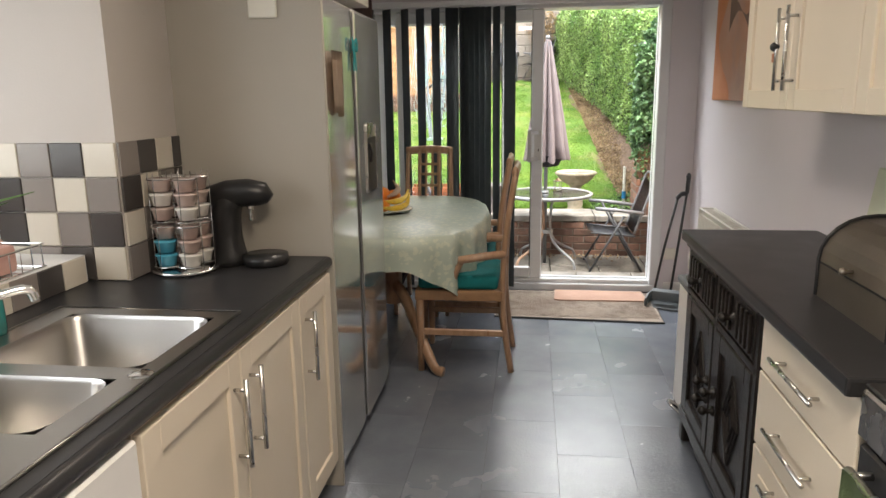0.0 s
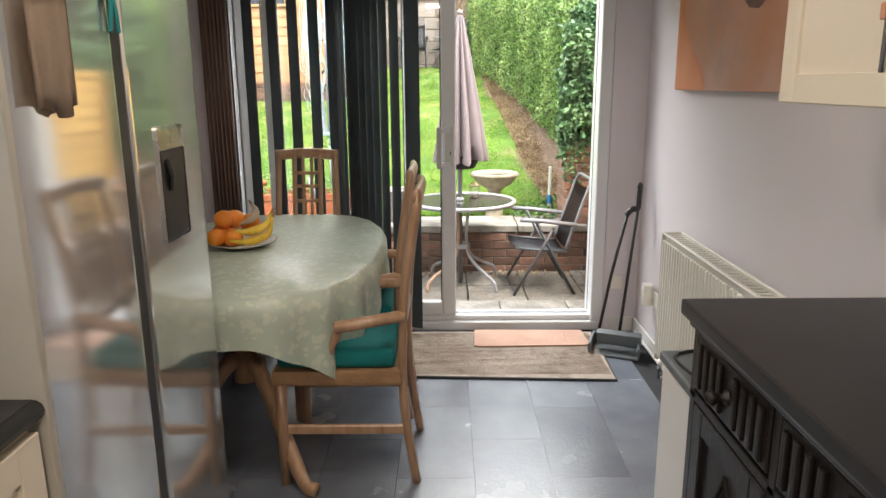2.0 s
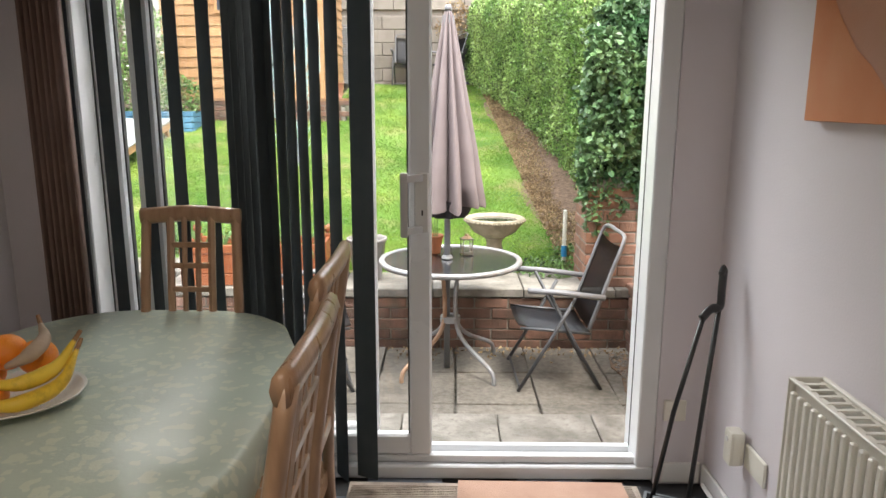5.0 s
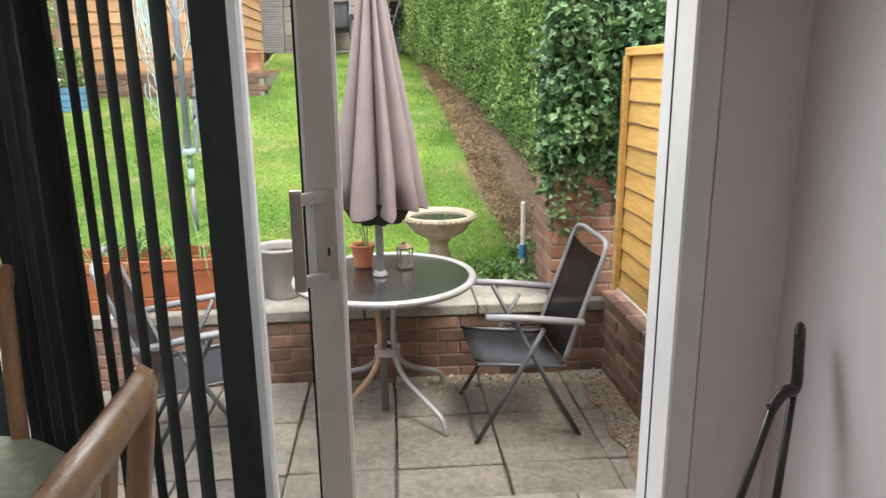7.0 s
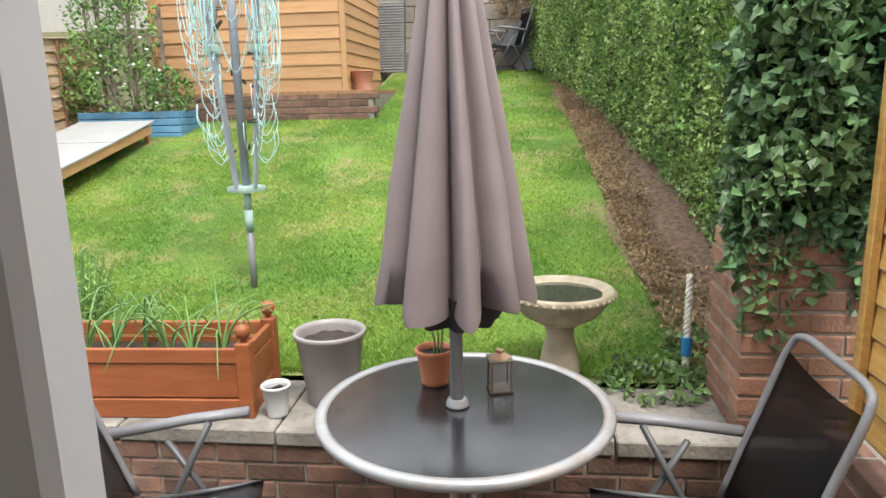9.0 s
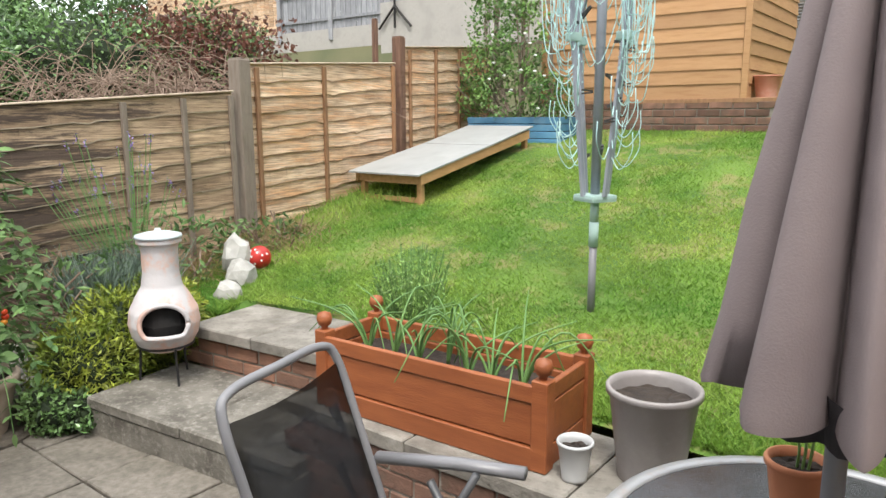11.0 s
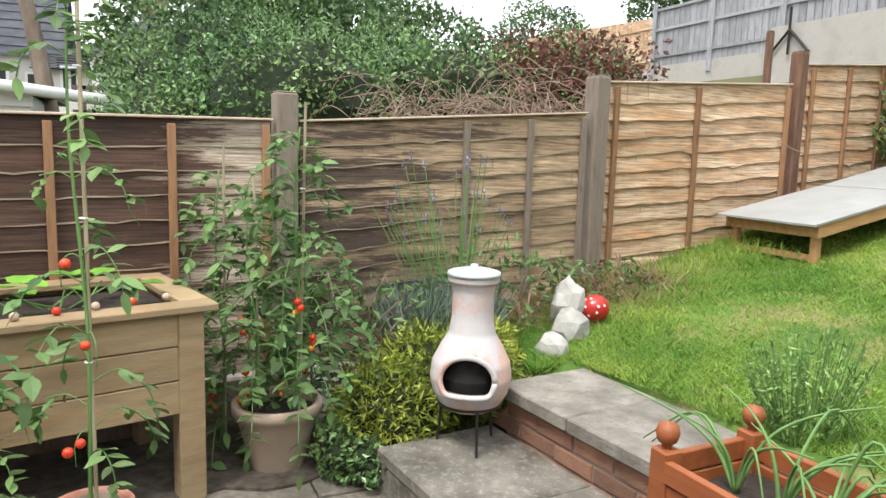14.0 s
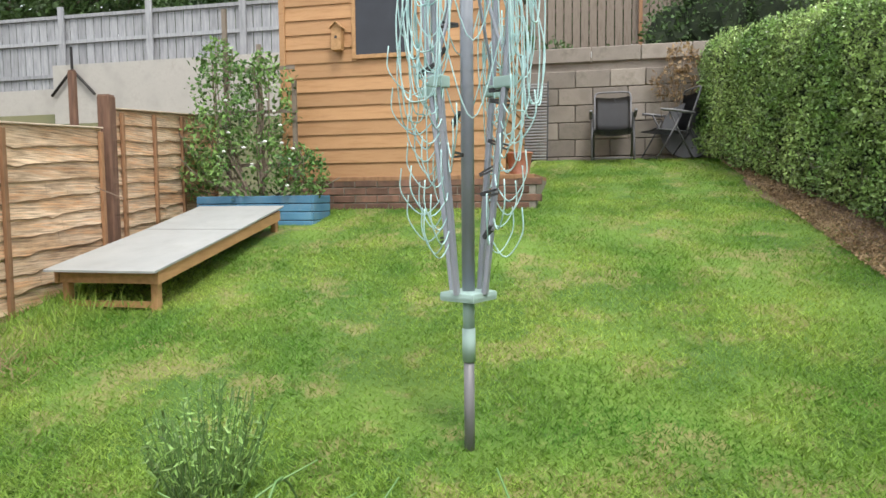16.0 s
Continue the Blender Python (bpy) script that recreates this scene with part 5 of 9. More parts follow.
# dustpan and brush on long handles, leaning in the corner
dp = thing("long_handled_dustpan", "grey dustpan and brush with long black handles", "dustpan", pose(0, 0, 0))
bm = B()
slab(bm, [(1.05, 5.40), (1.29, 5.30), (1.33, 5.47), (1.12, 5.60)], 0.004, 0.012)
for a, b in (((1.12, 5.60), (1.33, 5.47)), ((1.05, 5.40), (1.12, 5.60)), ((1.29, 5.30), (1.33, 5.47))):
    tube(bm, [(a[0], a[1], 0.04), ((a[0] + b[0]) / 2, (a[1] + b[1]) / 2, 0.05), (b[0], b[1], 0.04)], 0.036, 6, 0.25)
part("pan", bm, M_greyp, dp)
bm = B()
box(bm, -0.12, -0.025, 0.0, 0.12, 0.025, 0.07, 0.01, 2, m=pose(1.22, 5.44, 0.05, 12, 0, -22))
part("brush_head", bm, M_greyp, dp)
bm = B()
tube(bm, [(1.13, 5.56, 0.06), (1.19, 5.57, 0.40), (1.26, 5.55, 0.76)], 0.009, 8)
part("pan_handle", bm, M_black, dp, smooth=True)
bm = B()
tube(bm, [(1.23, 5.48, 0.10), (1.28, 5.54, 0.45), (1.335, 5.60, 0.86)], 0.009, 8)
part("brush_handle", bm, M_black, dp, smooth=True)
bm = B()
tube(bm, curve_pts([(1.25, 5.545, 0.745), (1.285, 5.56, 0.775), (1.32, 5.575, 0.78), (1.328, 5.59, 0.84), (1.337, 5.61, 0.90), (1.325, 5.595, 0.885)]), 0.017, 8, 0.6)
part("grip", bm, M_black, dp, smooth=True)

# mats
bm = B()
slab(bm, [(0.02, 5.115), (1.115, 5.055), (1.13, 5.74), (0.02, 5.76)], 0.001, 0.010)
m1 = tagged(part("coir_mat", bm, M_mat), "large worn brown ribbed door mat", "mat")
bm = B()
tube(bm, [(0.02, 5.112, 0.006), (1.118, 5.052, 0.006), (1.133, 5.74, 0.006)], 0.006, 6, 1.6)
part("rubber_edge", bm, M_rubber, m1, "black rubber edge")
bm = B()
for i in range(52):
    y = 5.125 + i * 0.0118
    box(bm, 0.03, y, 0.010, 1.105, y + 0.006, 0.0125)
part("ribs", bm, M_mat, m1)
bm = B()
slab(bm, [(0.43, 5.50), (0.46, 5.487), (1.05, 5.50), (1.075, 5.52), (1.07, 5.745), (0.44, 5.755)], 0.0135, 0.022)
tagged(part("tan_mat", bm, M_mat2), "small tan rubber-backed mat on the larger mat", "mat")

# blinds and curtain
bl = thing("vertical_blind", "charcoal vertical blind partly drawn across the patio door", "blind", pose(0, 0, 0))
bm = B()
box(bm, -1.0, 5.70, 2.07, 1.15, 5.745, 2.105, 0.004)
part("track", bm, M_upvc, bl, "white head rail")
slat_x = [(-0.90, 138), (-0.78, 140), (-0.65, 137), (-0.54, 139), (-0.43, 136)] + [(-0.335 + 0.019 * i, 66 + (i * 37) % 30) for i in range(6)] + [(-0.215, 122), (-0.18, 124), (-0.145, 123), (-0.105, 125), (-0.06, 124), (0.0, 126), (0.095, 158)]
for i, (x, a) in enumerate(slat_x):
    bm = B()
    n = 5
    for s in range(n):
        t0, t1 = -0.0445 + 0.089 * s / n, -0.0445 + 0.089 * (s + 1) / n
        b0, b1 = 0.004 * math.cos(math.pi * t0 / 0.089), 0.004 * math.cos(math.pi * t1 / 0.089)
        v = [bm.verts.new(p) for p in ((t0, b0, 0.05), (t1, b1, 0.05), (t1, b1, 2.06), (t0, b0, 2.06))]
        bm.faces.new(v)
    bmesh.ops.remove_doubles(bm, verts=bm.verts, dist=0.0001)
    bmesh.ops.solidify(bm, geom=bm.faces[:], thickness=0.0015)
    part("slat", bm, M_blind, bl, at=pose(x, 5.722, 0, 0, 0, a + 2 * math.sin(i * 2.1)))
bm = B()
tube(bm, [(-0.95, 5.715, 0.6), (-0.95, 5.715, 2.06)], 0.003, 5)
part("cord", bm, M_white, bl)
bm = B()
n = 44
pts = []
for i in range(n + 1):
    x = -1.01 + 0.14 * i / n
    pts.append((x, 5.655 + 0.028 * math.sin(i * 0.95)))
for (xa, ya), (xb, yb) in zip(pts, pts[1:]):
    v = [bm.verts.new(p) for p in ((xa, ya, 0.02), (xb, yb, 0.02), (xb, yb, 2.14), (xa, ya, 2.14))]
    bm.faces.new(v)
bmesh.ops.remove_doubles(bm, verts=bm.verts, dist=0.0001)
bmesh.ops.solidify(bm, geom=bm.faces[:], thickness=0.003)
tagged(part("curtain", bm, M_curtain, smooth=True), "brown curtain gathered beside the patio door", "curtain")
bm = B()
cyl(bm, (-1.21, 5.655, 2.16), (1.36, 5.655, 2.16), 0.012)
tagged(part("curtain_rail", bm, M_trim), "white curtain rail over the patio door", "curtain rail")

# dining table, its cloth and the fruit
TX, TYa, TYb, TZ, TW = -0.525, 4.03, 5.58, 0.752, 0.50


def oval(grow, k=48):
    """The table's outline: straight sides with rounded ends."""
    out = []
    for i in range(k):
        a = 2 * math.pi * i / k
        c, s = math.cos(a), math.sin(a)
        e = 0.62
        out.append((TX + (TW + grow) * math.copysign(abs(c) ** e, c), (TYa + TYb) / 2 + ((TYb - TYa) / 2 + grow) * math.copysign(abs(s) ** 0.85, s)))
    return out


tb = thing("dining_table", "oval dining table with splayed light wood legs", "table", pose(0, 0, 0))
bm = B()
slab(bm, oval(0.0), TZ - 0.03, TZ)
part("tabletop", bm, M_wood, tb)
for yb in (4.42, 5.2):
    bm = B()
    tube(bm, [(TX, yb, 0.30), (TX, yb, 0.60), (TX, yb, TZ - 0.03)], [0.05, 0.06, 0.07], 12)
    part("pedestal", bm, M_wood, tb, smooth=True)
    for s in (-1, 1):
        ye = yb - 0.36 if yb < 5 else yb + 0.25
        bm = B()
        tube(bm, curve_pts([(TX, yb, 0.42), (TX + s * 0.08, yb + (ye - yb) * 0.25, 0.36), (TX + s * 0.20, yb + (ye - yb) * 0.65, 0.16), (TX + s * 0.28, yb + (ye - yb) * 0.92, 0.04), (TX + s * 0.33, ye, 0.025)]), [0.038] * 8 + [0.034] * 9 + [0.03] * 8, 10, 0.75)
        part("leg", bm, M_wood, tb, smooth=True)
bm = B()
tube(bm, curve_pts([(TX, 4.42, 0.33), (TX, 4.81, 0.38), (TX, 5.2, 0.33)]), 0.026, 8)
part("stretcher", bm, M_oakdark, tb, "dark stretcher bar")

bm = B()
K = 160
ring0 = oval(0.002, K)
rings = [[bm.verts.new((x, y, TZ + 0.003)) for x, y in ring0]]
centre = bm.verts.new((TX, (TYa + TYb) / 2, TZ + 0.003))
for i in range(K):
    bm.faces.new((centre, rings[0][i], rings[0][(i + 1) % K]))
o1, o2 = oval(0.012, K), oval(0.03, K)
for t in range(1, 7):
    ring = []
    for i in range(K):
        a = 2 * math.pi * i / K
        c, s = abs(math.cos(a)), abs(math.sin(a))
        corner = (2 * c * s) ** 3
        drop = 0.18 + 0.17 * corner + 0.012 * math.sin(i * 0.55)
        fold = (0.010 + 0.028 * corner) * math.sin(i * 0.62 + 0.8 * math.sin(i * 0.13)) * (t / 6)
        x, y = o1[i] if t == 1 else o2[i]
        dx, dy = o2[i][0] - ring0[i][0], o2[i][1] - ring0[i][1]
        l = math.hypot(dx, dy)
        ring.append(bm.verts.new((x + dx / l * fold, y + dy / l * fold, TZ + 0.003 - (0.006 if t == 1 else drop * (t - 1) / 5))))
    rings.append(ring)
    for i in range(K):
        bm.faces.new((rings[t - 1][i], rings[t - 1][(i + 1) % K], ring[(i + 1) % K], ring[i]))
tagged(part("tablecloth", bm, M_cloth, smooth=True), "sage green patterned wipe-clean tablecloth on the dining table", "tablecloth")

fp = thing("fruit_plate", "pale glazed plate under the fruit", "plate", pose(-0.62, 4.82, TZ + 0.004))
bm = B()
lathe(bm, [(0.0, 0.004), (0.08, 0.004), (0.13, 0.016), (0.148, 0.024), (0.15, 0.028), (0.14, 0.024), (0.08, 0.01), (0.0, 0.009)], 36)
part("plate", bm, M_plate, fp, smooth=True)
for i, (x, y, z, r) in enumerate(((-0.075, -0.02, 0.05, 0.04), (-0.02, -0.07, 0.05, 0.038), (-0.09, -0.085, 0.052, 0.036), (-0.045, 0.05, 0.10, 0.041), (0.02, 0.065, 0.085, 0.04), (-0.10, 0.045, 0.052, 0.039), (-0.065, -0.035, 0.115, 0.038))):
    bm = B()
    bmesh.ops.create_icosphere(bm, subdivisions=3, radius=r * 1.14)
    for v in bm.verts:
        v.co.z *= 0.93
    o = thing("orange", "ripe orange on the fruit plate", "orange", pose(-0.62 + x, 4.82 + y, TZ + z * 1.12), "oranges on the plate")
    part("fruit", bm, M_orange, o, smooth=True)
    bm = B()
    cyl(bm, (0, 0, r * 0.92), (0, 0, r * 0.95), 0.004, seg=6)
    part("stalk_end", bm, M_stalk, o)
for i, (pts, brown) in enumerate(((((-0.02, -0.115, 0.05), (0.06, -0.10, 0.045), (0.115, -0.02, 0.06), (0.125, 0.05, 0.12)), 0), (((-0.015, -0.085, 0.085), (0.055, -0.065, 0.08), (0.10, 0.0, 0.095), (0.118, 0.055, 0.14)), 0), (((0.0, -0.03, 0.105), (0.045, -0.01, 0.125), (0.055, 0.04, 0.15), (0.03, 0.075, 0.175)), 1))):
    o = thing("banana", "ripe yellow banana on the fruit plate" if not brown else "spotted overripe banana lying across the oranges", "banana", pose(-0.62, 4.82, TZ), "bananas on the plate")
    bm = B()
    c = curve_pts(pts, 5)
    k = len(c)
    tube(bm, c, [0.006 + 0.013 * min(1, 3 * i / k, 2.4 * (k - 1 - i) / k) for i in range(k)], 7)
    part("fruit", bm, M_banana if not brown else M_terrapale, o, smooth=True)
    bm = B()
    e, d = c[-1], (c[-1] - c[-2]).normalized()
    cyl(bm, e - d * 0.004, e + d * 0.03, 0.006, 0.005, 8)
    part("stem", bm, M_straw, o)


def dining_chair(arms, label, at, wide=1.0):
    ch = thing("dining_chair", label, "chair", at, "chairs round the table")
    # the sitter faces -x; the back stands at x = 0.24
    for s in (-1, 1):
        bm = B()
        tube(bm, curve_pts([(0.27, s * 0.20, 0.0), (0.235, s * 0.20, 0.25), (0.225, s * 0.20, 0.45), (0.24, s * 0.195, 0.75), (0.29, s * 0.185, 1.08)]), 0.021, 8, 0.8)
        part("rear_leg", bm, M_wood, ch, smooth=True)
        bm = B()
        tube(bm, [(-0.215, s * 0.215, 0.0), (-0.215, s * 0.215, 0.2), (-0.215, s * 0.21, 0.42)], [0.017, 0.02, 0.022], 8)
        part("front_leg", bm, M_wood, ch, smooth=True)
        bm = B()
        box(bm, -0.21, s * 0.205 - 0.01, 0.20, 0.23, s * 0.205 + 0.01, 0.235, 0.004)
        part("stretcher", bm, M_wood, ch)
        if arms:
            bm = B()
            tube(bm, curve_pts([(0.235, s * 0.20, 0.65), (0.14, s * 0.235, 0.645), (0.06, s * 0.25, 0.635), (0.0, s * 0.245, 0.625)]), 0.022, 8, 1.3)
            part("armrest", bm, M_wood, ch, smooth=True)
            bm = B()
            tube(bm, curve_pts([(0.01, s * 0.245, 0.615), (-0.03, s * 0.235, 0.52), (-0.03, s * 0.22, 0.43)]), 0.016, 8)
            part("arm_support", bm, M_wood, ch, smooth=True)
    bm = B()
    box(bm, -0.24, -0.235, 0.40, 0.225, 0.235, 0.455, 0.012, 2)
    part("seat_frame", bm, M_straw, ch, "woven rush seat in a wooden frame")
    bm = B()
    box(bm, -0.225, -0.215, 0.456, 0.20, 0.215, 0.53, 0.034, 4)
    part("cushion", bm, M_teal, ch, "teal velvet cushion", smooth=True)
    bm = B()
    tube(bm, curve_pts([(0.285, -0.205, 1.075), (0.297, 0.0, 1.085), (0.285, 0.205, 1.075)]), 0.028, 8, 0.6)
    part("top_rail", bm, M_wood, ch, smooth=True)
    bm = B()
    box(bm, 0.22, -0.19, 0.58, 0.24, 0.19, 0.62, 0.004)
    part("lower_rail", bm, M_wood, ch)
    for y, w in ((-0.085, 0.017), (-0.028, 0.012), (0.028, 0.012), (0.085, 0.017)):
        bm = B()
        tube(bm, [(0.23, y, 0.61), (0.25, y, 0.82), (0.287, y, 1.075)], w, 6, 0.5)
        part("back_slat", bm, M_wood, ch)
    for z in (0.83, 0.91, 0.98):
        bm = B()
        x = 0.25 + (z - 0.82) * 0.145
        box(bm, x - 0.007, -0.085, z - 0.009, x + 0.007, 0.085, z + 0.009, 0.002)
        part("cross_bar", bm, M_wood, ch)
    ch.scale = (1, wide, 1)
    return ch


carver = dining_chair(True, "light wood carver chair with slatted back and teal cushion", pose(-0.11, 4.36, 0))
copy_thing(carver, pose(-0.16, 4.875, 0))
side = dining_chair(False, "light wood dining chair with slatted back, facing the table end", pose(-0.475, 5.33, 0, 0, 0, 90), 0.82)
tagged(side, "light wood dining chair at the far end of the table")

# turned wooden peppermill and green runner on the table
pm = thing("pepper_mill", "tall turned light wood pepper mill on the table", "pepper mill", pose(-0.955, 4.72, TZ + 0.0065))
bm = B()
lathe(bm, [(0.0, 0.0), (0.031, 0.0), (0.031, 0.04), (0.027, 0.045), (0.029, 0.07), (0.034, 0.10), (0.03, 0.15), (0.022, 0.20), (0.021, 0.235), (0.025, 0.245), (0.025, 0.25)], 22)
part("body", bm, M_wood, pm, smooth=True)
bm = B()
lathe(bm, [(0.024, 0.251), (0.026, 0.262), (0.018, 0.275), (0.03, 0.295), (0.033, 0.315), (0.026, 0.338), (0.0, 0.348)], 22)
part("head", bm, M_wood, pm, smooth=True)
M_place = surf("green_ribbed_mat", (0.10, 0.24, 0.19), (0.16, 0.31, 0.25), 9, 0.8, bump=0.6, bscale=90, stretch=(1, 10, 1))
bm = B()
for i in range(12):
    box(bm, -0.995 + i * 0.019, 4.42, TZ + 0.0035, -0.979 + i * 0.019, 4.90, TZ + 0.0065, 0.001)
tagged(part("place_mat", bm, M_place), "green ribbed place mat under the pepper mill", "place mat")

# ---- garden furniture ----
GX, GY, GT = 0.41, 7.42, 0.53
gt = thing("garden_table", "round black glass garden table with a pale grey rim", "garden table", pose(GX, GY, PZ))
H = GT - PZ
M_wetglass = surf("wet_black_glass", (0.012, 0.012, 0.014), (0.03, 0.03, 0.034), 12, 0.07, bump=0.10, bscale=130, coat=0.5)
bm = B()
lathe(bm, [(0.0, H - 0.012), (0.40, H - 0.012), (0.40, H - 0.004), (0.0, H - 0.004)], 48)
part("glass_top", bm, M_wetglass, gt, "wet black tempered glass")
bm = B()
lathe(bm, [(0.398, H - 0.026), (0.42, H - 0.03), (0.434, H - 0.015), (0.43, H), (0.41, H + 0.003), (0.398, H - 0.002), (0.398, H - 0.026)], 56)
part("rim", bm, M_alu, gt, "pale grey enamelled rim", smooth=True)
for k in range(4):
    a = radians(-48 + 90 * k)
    c, s = math.cos(a), math.sin(a)
    bm = B()
    tube(bm, curve_pts([(0.34 * c, 0.34 * s, H - 0.03), (0.10 * c, 0.10 * s, H - 0.06), (0.05 * c, 0.05 * s, H - 0.2), (0.055 * c, 0.055 * s, 0.30), (0.14 * c, 0.14 * s, 0.19), (0.34 * c, 0.34 * s, 0.09), (0.38 * c, 0.38 * s, 0.04), (0.385 * c, 0.385 * s, 0.0)]), 0.013, 8)
    part("leg", bm, M_rust if k == 3 else M_alu, gt, "rust-stained leg" if k == 3 else "", smooth=True)
bm = B()
lathe(bm, [(0.03, 0.30), (0.062, 0.30), (0.062, 0.335), (0.03, 0.335)], 20)
part("collar", bm, M_alu, gt)

um = thing("parasol", "closed taupe canvas garden parasol through the table", "parasol", pose(GX - 0.02, GY, PZ))
bm = B()
cyl(bm, (0, 0, 0.0), (0, 0, 2.14), 0.019, seg=14)
part("pole", bm, M_pole, um, smooth=True)
bm = B()
prof = [(1.00, 0.215), (1.03, 0.218), (1.15, 0.203), (1.35, 0.170), (1.6, 0.125), (1.85, 0.076), (2.05, 0.04), (2.12, 0.022)]
K = 252
rings = []
for z, r in prof:
    ring = []
    for i in range(K):
        a = 2 * math.pi * i / K
        q = (a * 9 / (2 * math.pi) + 0.35 + 0.09 * math.sin(2 * a + 1.5 * z) + 0.06 * math.sin(5 * a)) % 1
        f = min(1.0, 2.0 * min(q * 1.25, (1 - q) * 0.85))
        deep = (1 - f) ** 1.9 * (0.52 + 0.12 * math.sin(3 * a + 1))
        rr = max(0.022, r * (1.03 - deep) + 0.006 * math.sin(9 * a + 14 * z) * r / 0.2)
        zz = z + (0.03 * (1 - f) - 0.02 * math.sin(3 * a) if z < 1.02 else 0)
        ring.append(bm.verts.new((rr * math.cos(a), rr * math.sin(a), zz)))
    rings.append(ring)
for a, b in zip(rings, rings[1:]):
    for i in range(K):
        bm.faces.new((a[i], a[(i + 1) % K], b[(i + 1) % K], b[i]))
cano = part("canopy", bm, M_umb, um, "folded taupe canvas canopy", smooth=True)
# folds inside the hem, far darker in colour than the canopy
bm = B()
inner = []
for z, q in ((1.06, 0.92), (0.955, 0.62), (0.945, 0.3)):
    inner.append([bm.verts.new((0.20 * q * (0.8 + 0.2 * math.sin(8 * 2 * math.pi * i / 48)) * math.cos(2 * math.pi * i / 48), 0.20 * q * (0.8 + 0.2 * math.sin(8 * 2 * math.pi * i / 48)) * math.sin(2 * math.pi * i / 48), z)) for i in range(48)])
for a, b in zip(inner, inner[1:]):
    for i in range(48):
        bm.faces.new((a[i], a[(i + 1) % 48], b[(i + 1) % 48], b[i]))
part("inner_folds", bm, surf("dark_parasol_inside", (0.02, 0.018, 0.02), (0.035, 0.03, 0.033), 8, 0.9), cano, smooth=True)
for k in range(8):
    a = 2 * math.pi * k / 8 + 0.2
    bm = B()
    tube(bm, [(0.03 * math.cos(a), 0.03 * math.sin(a), 2.1), (0.15 * math.cos(a), 0.15 * math.sin(a), 1.05)], 0.004, 5)
    part("rib", bm, M_pole, um)
bm = B()
lathe(bm, [(0.0, 2.16), (0.015, 2.155), (0.022, 2.14), (0.02, 2.12), (0.0, 2.12)], 14)
part("finial", bm, M_pole, um, smooth=True)
bm = B()
lathe(bm, [(0.019, H), (0.034, H), (0.034, H + 0.006), (0.028, H + 0.02), (0.019, H + 0.022)], 18)
part("table_ring", bm, M_alu, um)


def plant_pot(name, label, at, r0, r1, h, mat, soil_at=0.86, lip=0.02):
    p = thing(name, label, "plant pot", at)
    bm = B()
    prof = [(0.0, 0.0), (r0, 0.0), (r0 * 1.02, 0.01), (r1 * 0.97, h - lip * 1.6), (r1 * 0.985, h - lip * 1.5), (r1 + lip * 0.4, h - lip * 1.4), (r1 + lip * 0.45, h - 0.004), (r1 + lip * 0.2, h), (r1 - lip * 0.3, h), (r1 - lip * 0.7, h - 0.02), (r1 * 0.9, h * soil_at - 0.01)]
    lathe(bm, prof, 32)
    part("pot", bm, mat, p, smooth=True)
    bm = B()
    rr = r1 * 0.93
    ringz = []
    for q in (0.0, 0.4, 0.8, 1.0):
        ringz.append([bm.verts.new((rr * q * math.cos(2 * math.pi * i / 24), rr * q * math.sin(2 * math.pi * i / 24), h * soil_at + 0.012 * noise.noise((q * 5 + i, i * 0.7, r1 * 30)))) for i in range(24)])
    for a, b in zip(ringz[1:], ringz[2:]):
        for i in range(24):
            bm.faces.new((a[i], a[(i + 1) % 24], b[(i + 1) % 24], b[i]))
    bm.faces.new(ringz[1])
    part("soil", bm, M_earth, p)
    return p


tp = plant_pot("table_pot", "small terracotta pot with a green shoot on the garden table", pose(GX - 0.105, GY + 0.16, GT), 0.042, 0.058, 0.115, M_terra, 0.85, 0.01)
for i in range(3):
    bm = B()
    tube(bm, curve_pts([(0.01 * i, 0, 0.09), (0.012 * i, 0.005, 0.14), (0.02 * i - 0.015, 0.01, 0.19 + 0.02 * i)]), 0.006, 6, 0.5)
    part("shoot", bm, M_stalk, tp, smooth=True)
ln = thing("table_lantern", "small rusty metal lantern with glass sides on the table", "lantern", pose(GX + 0.10, GY + 0.12, GT, 0, 0, 14))
bm = B()
for x in (-0.03, 0.03):
    for y in (-0.03, 0.03):
        box(bm, x - 0.003, y - 0.003, 0.0, x + 0.003, y + 0.003, 0.10)
box(bm, -0.036, -0.036, 0.0, 0.036, 0.036, 0.006)
box(bm, -0.036, -0.036, 0.095, 0.036, 0.036, 0.102)
part("cage", bm, M_bronze, ln)
bm = B()
lathe(bm, [(0.036, 0.102), (0.02, 0.115), (0.014, 0.118), (0.014, 0.128), (0.0, 0.13)], 4)
part("roof", bm, M_rust, ln)
for a in (0, 90, 180, 270):
    bm = B()
    box(bm, -0.028, 0.0285, 0.008, 0.028, 0.0295, 0.094, m=Matrix.Rotation(radians(a), 4, "Z"))
    part("pane", bm, M_glass, ln)


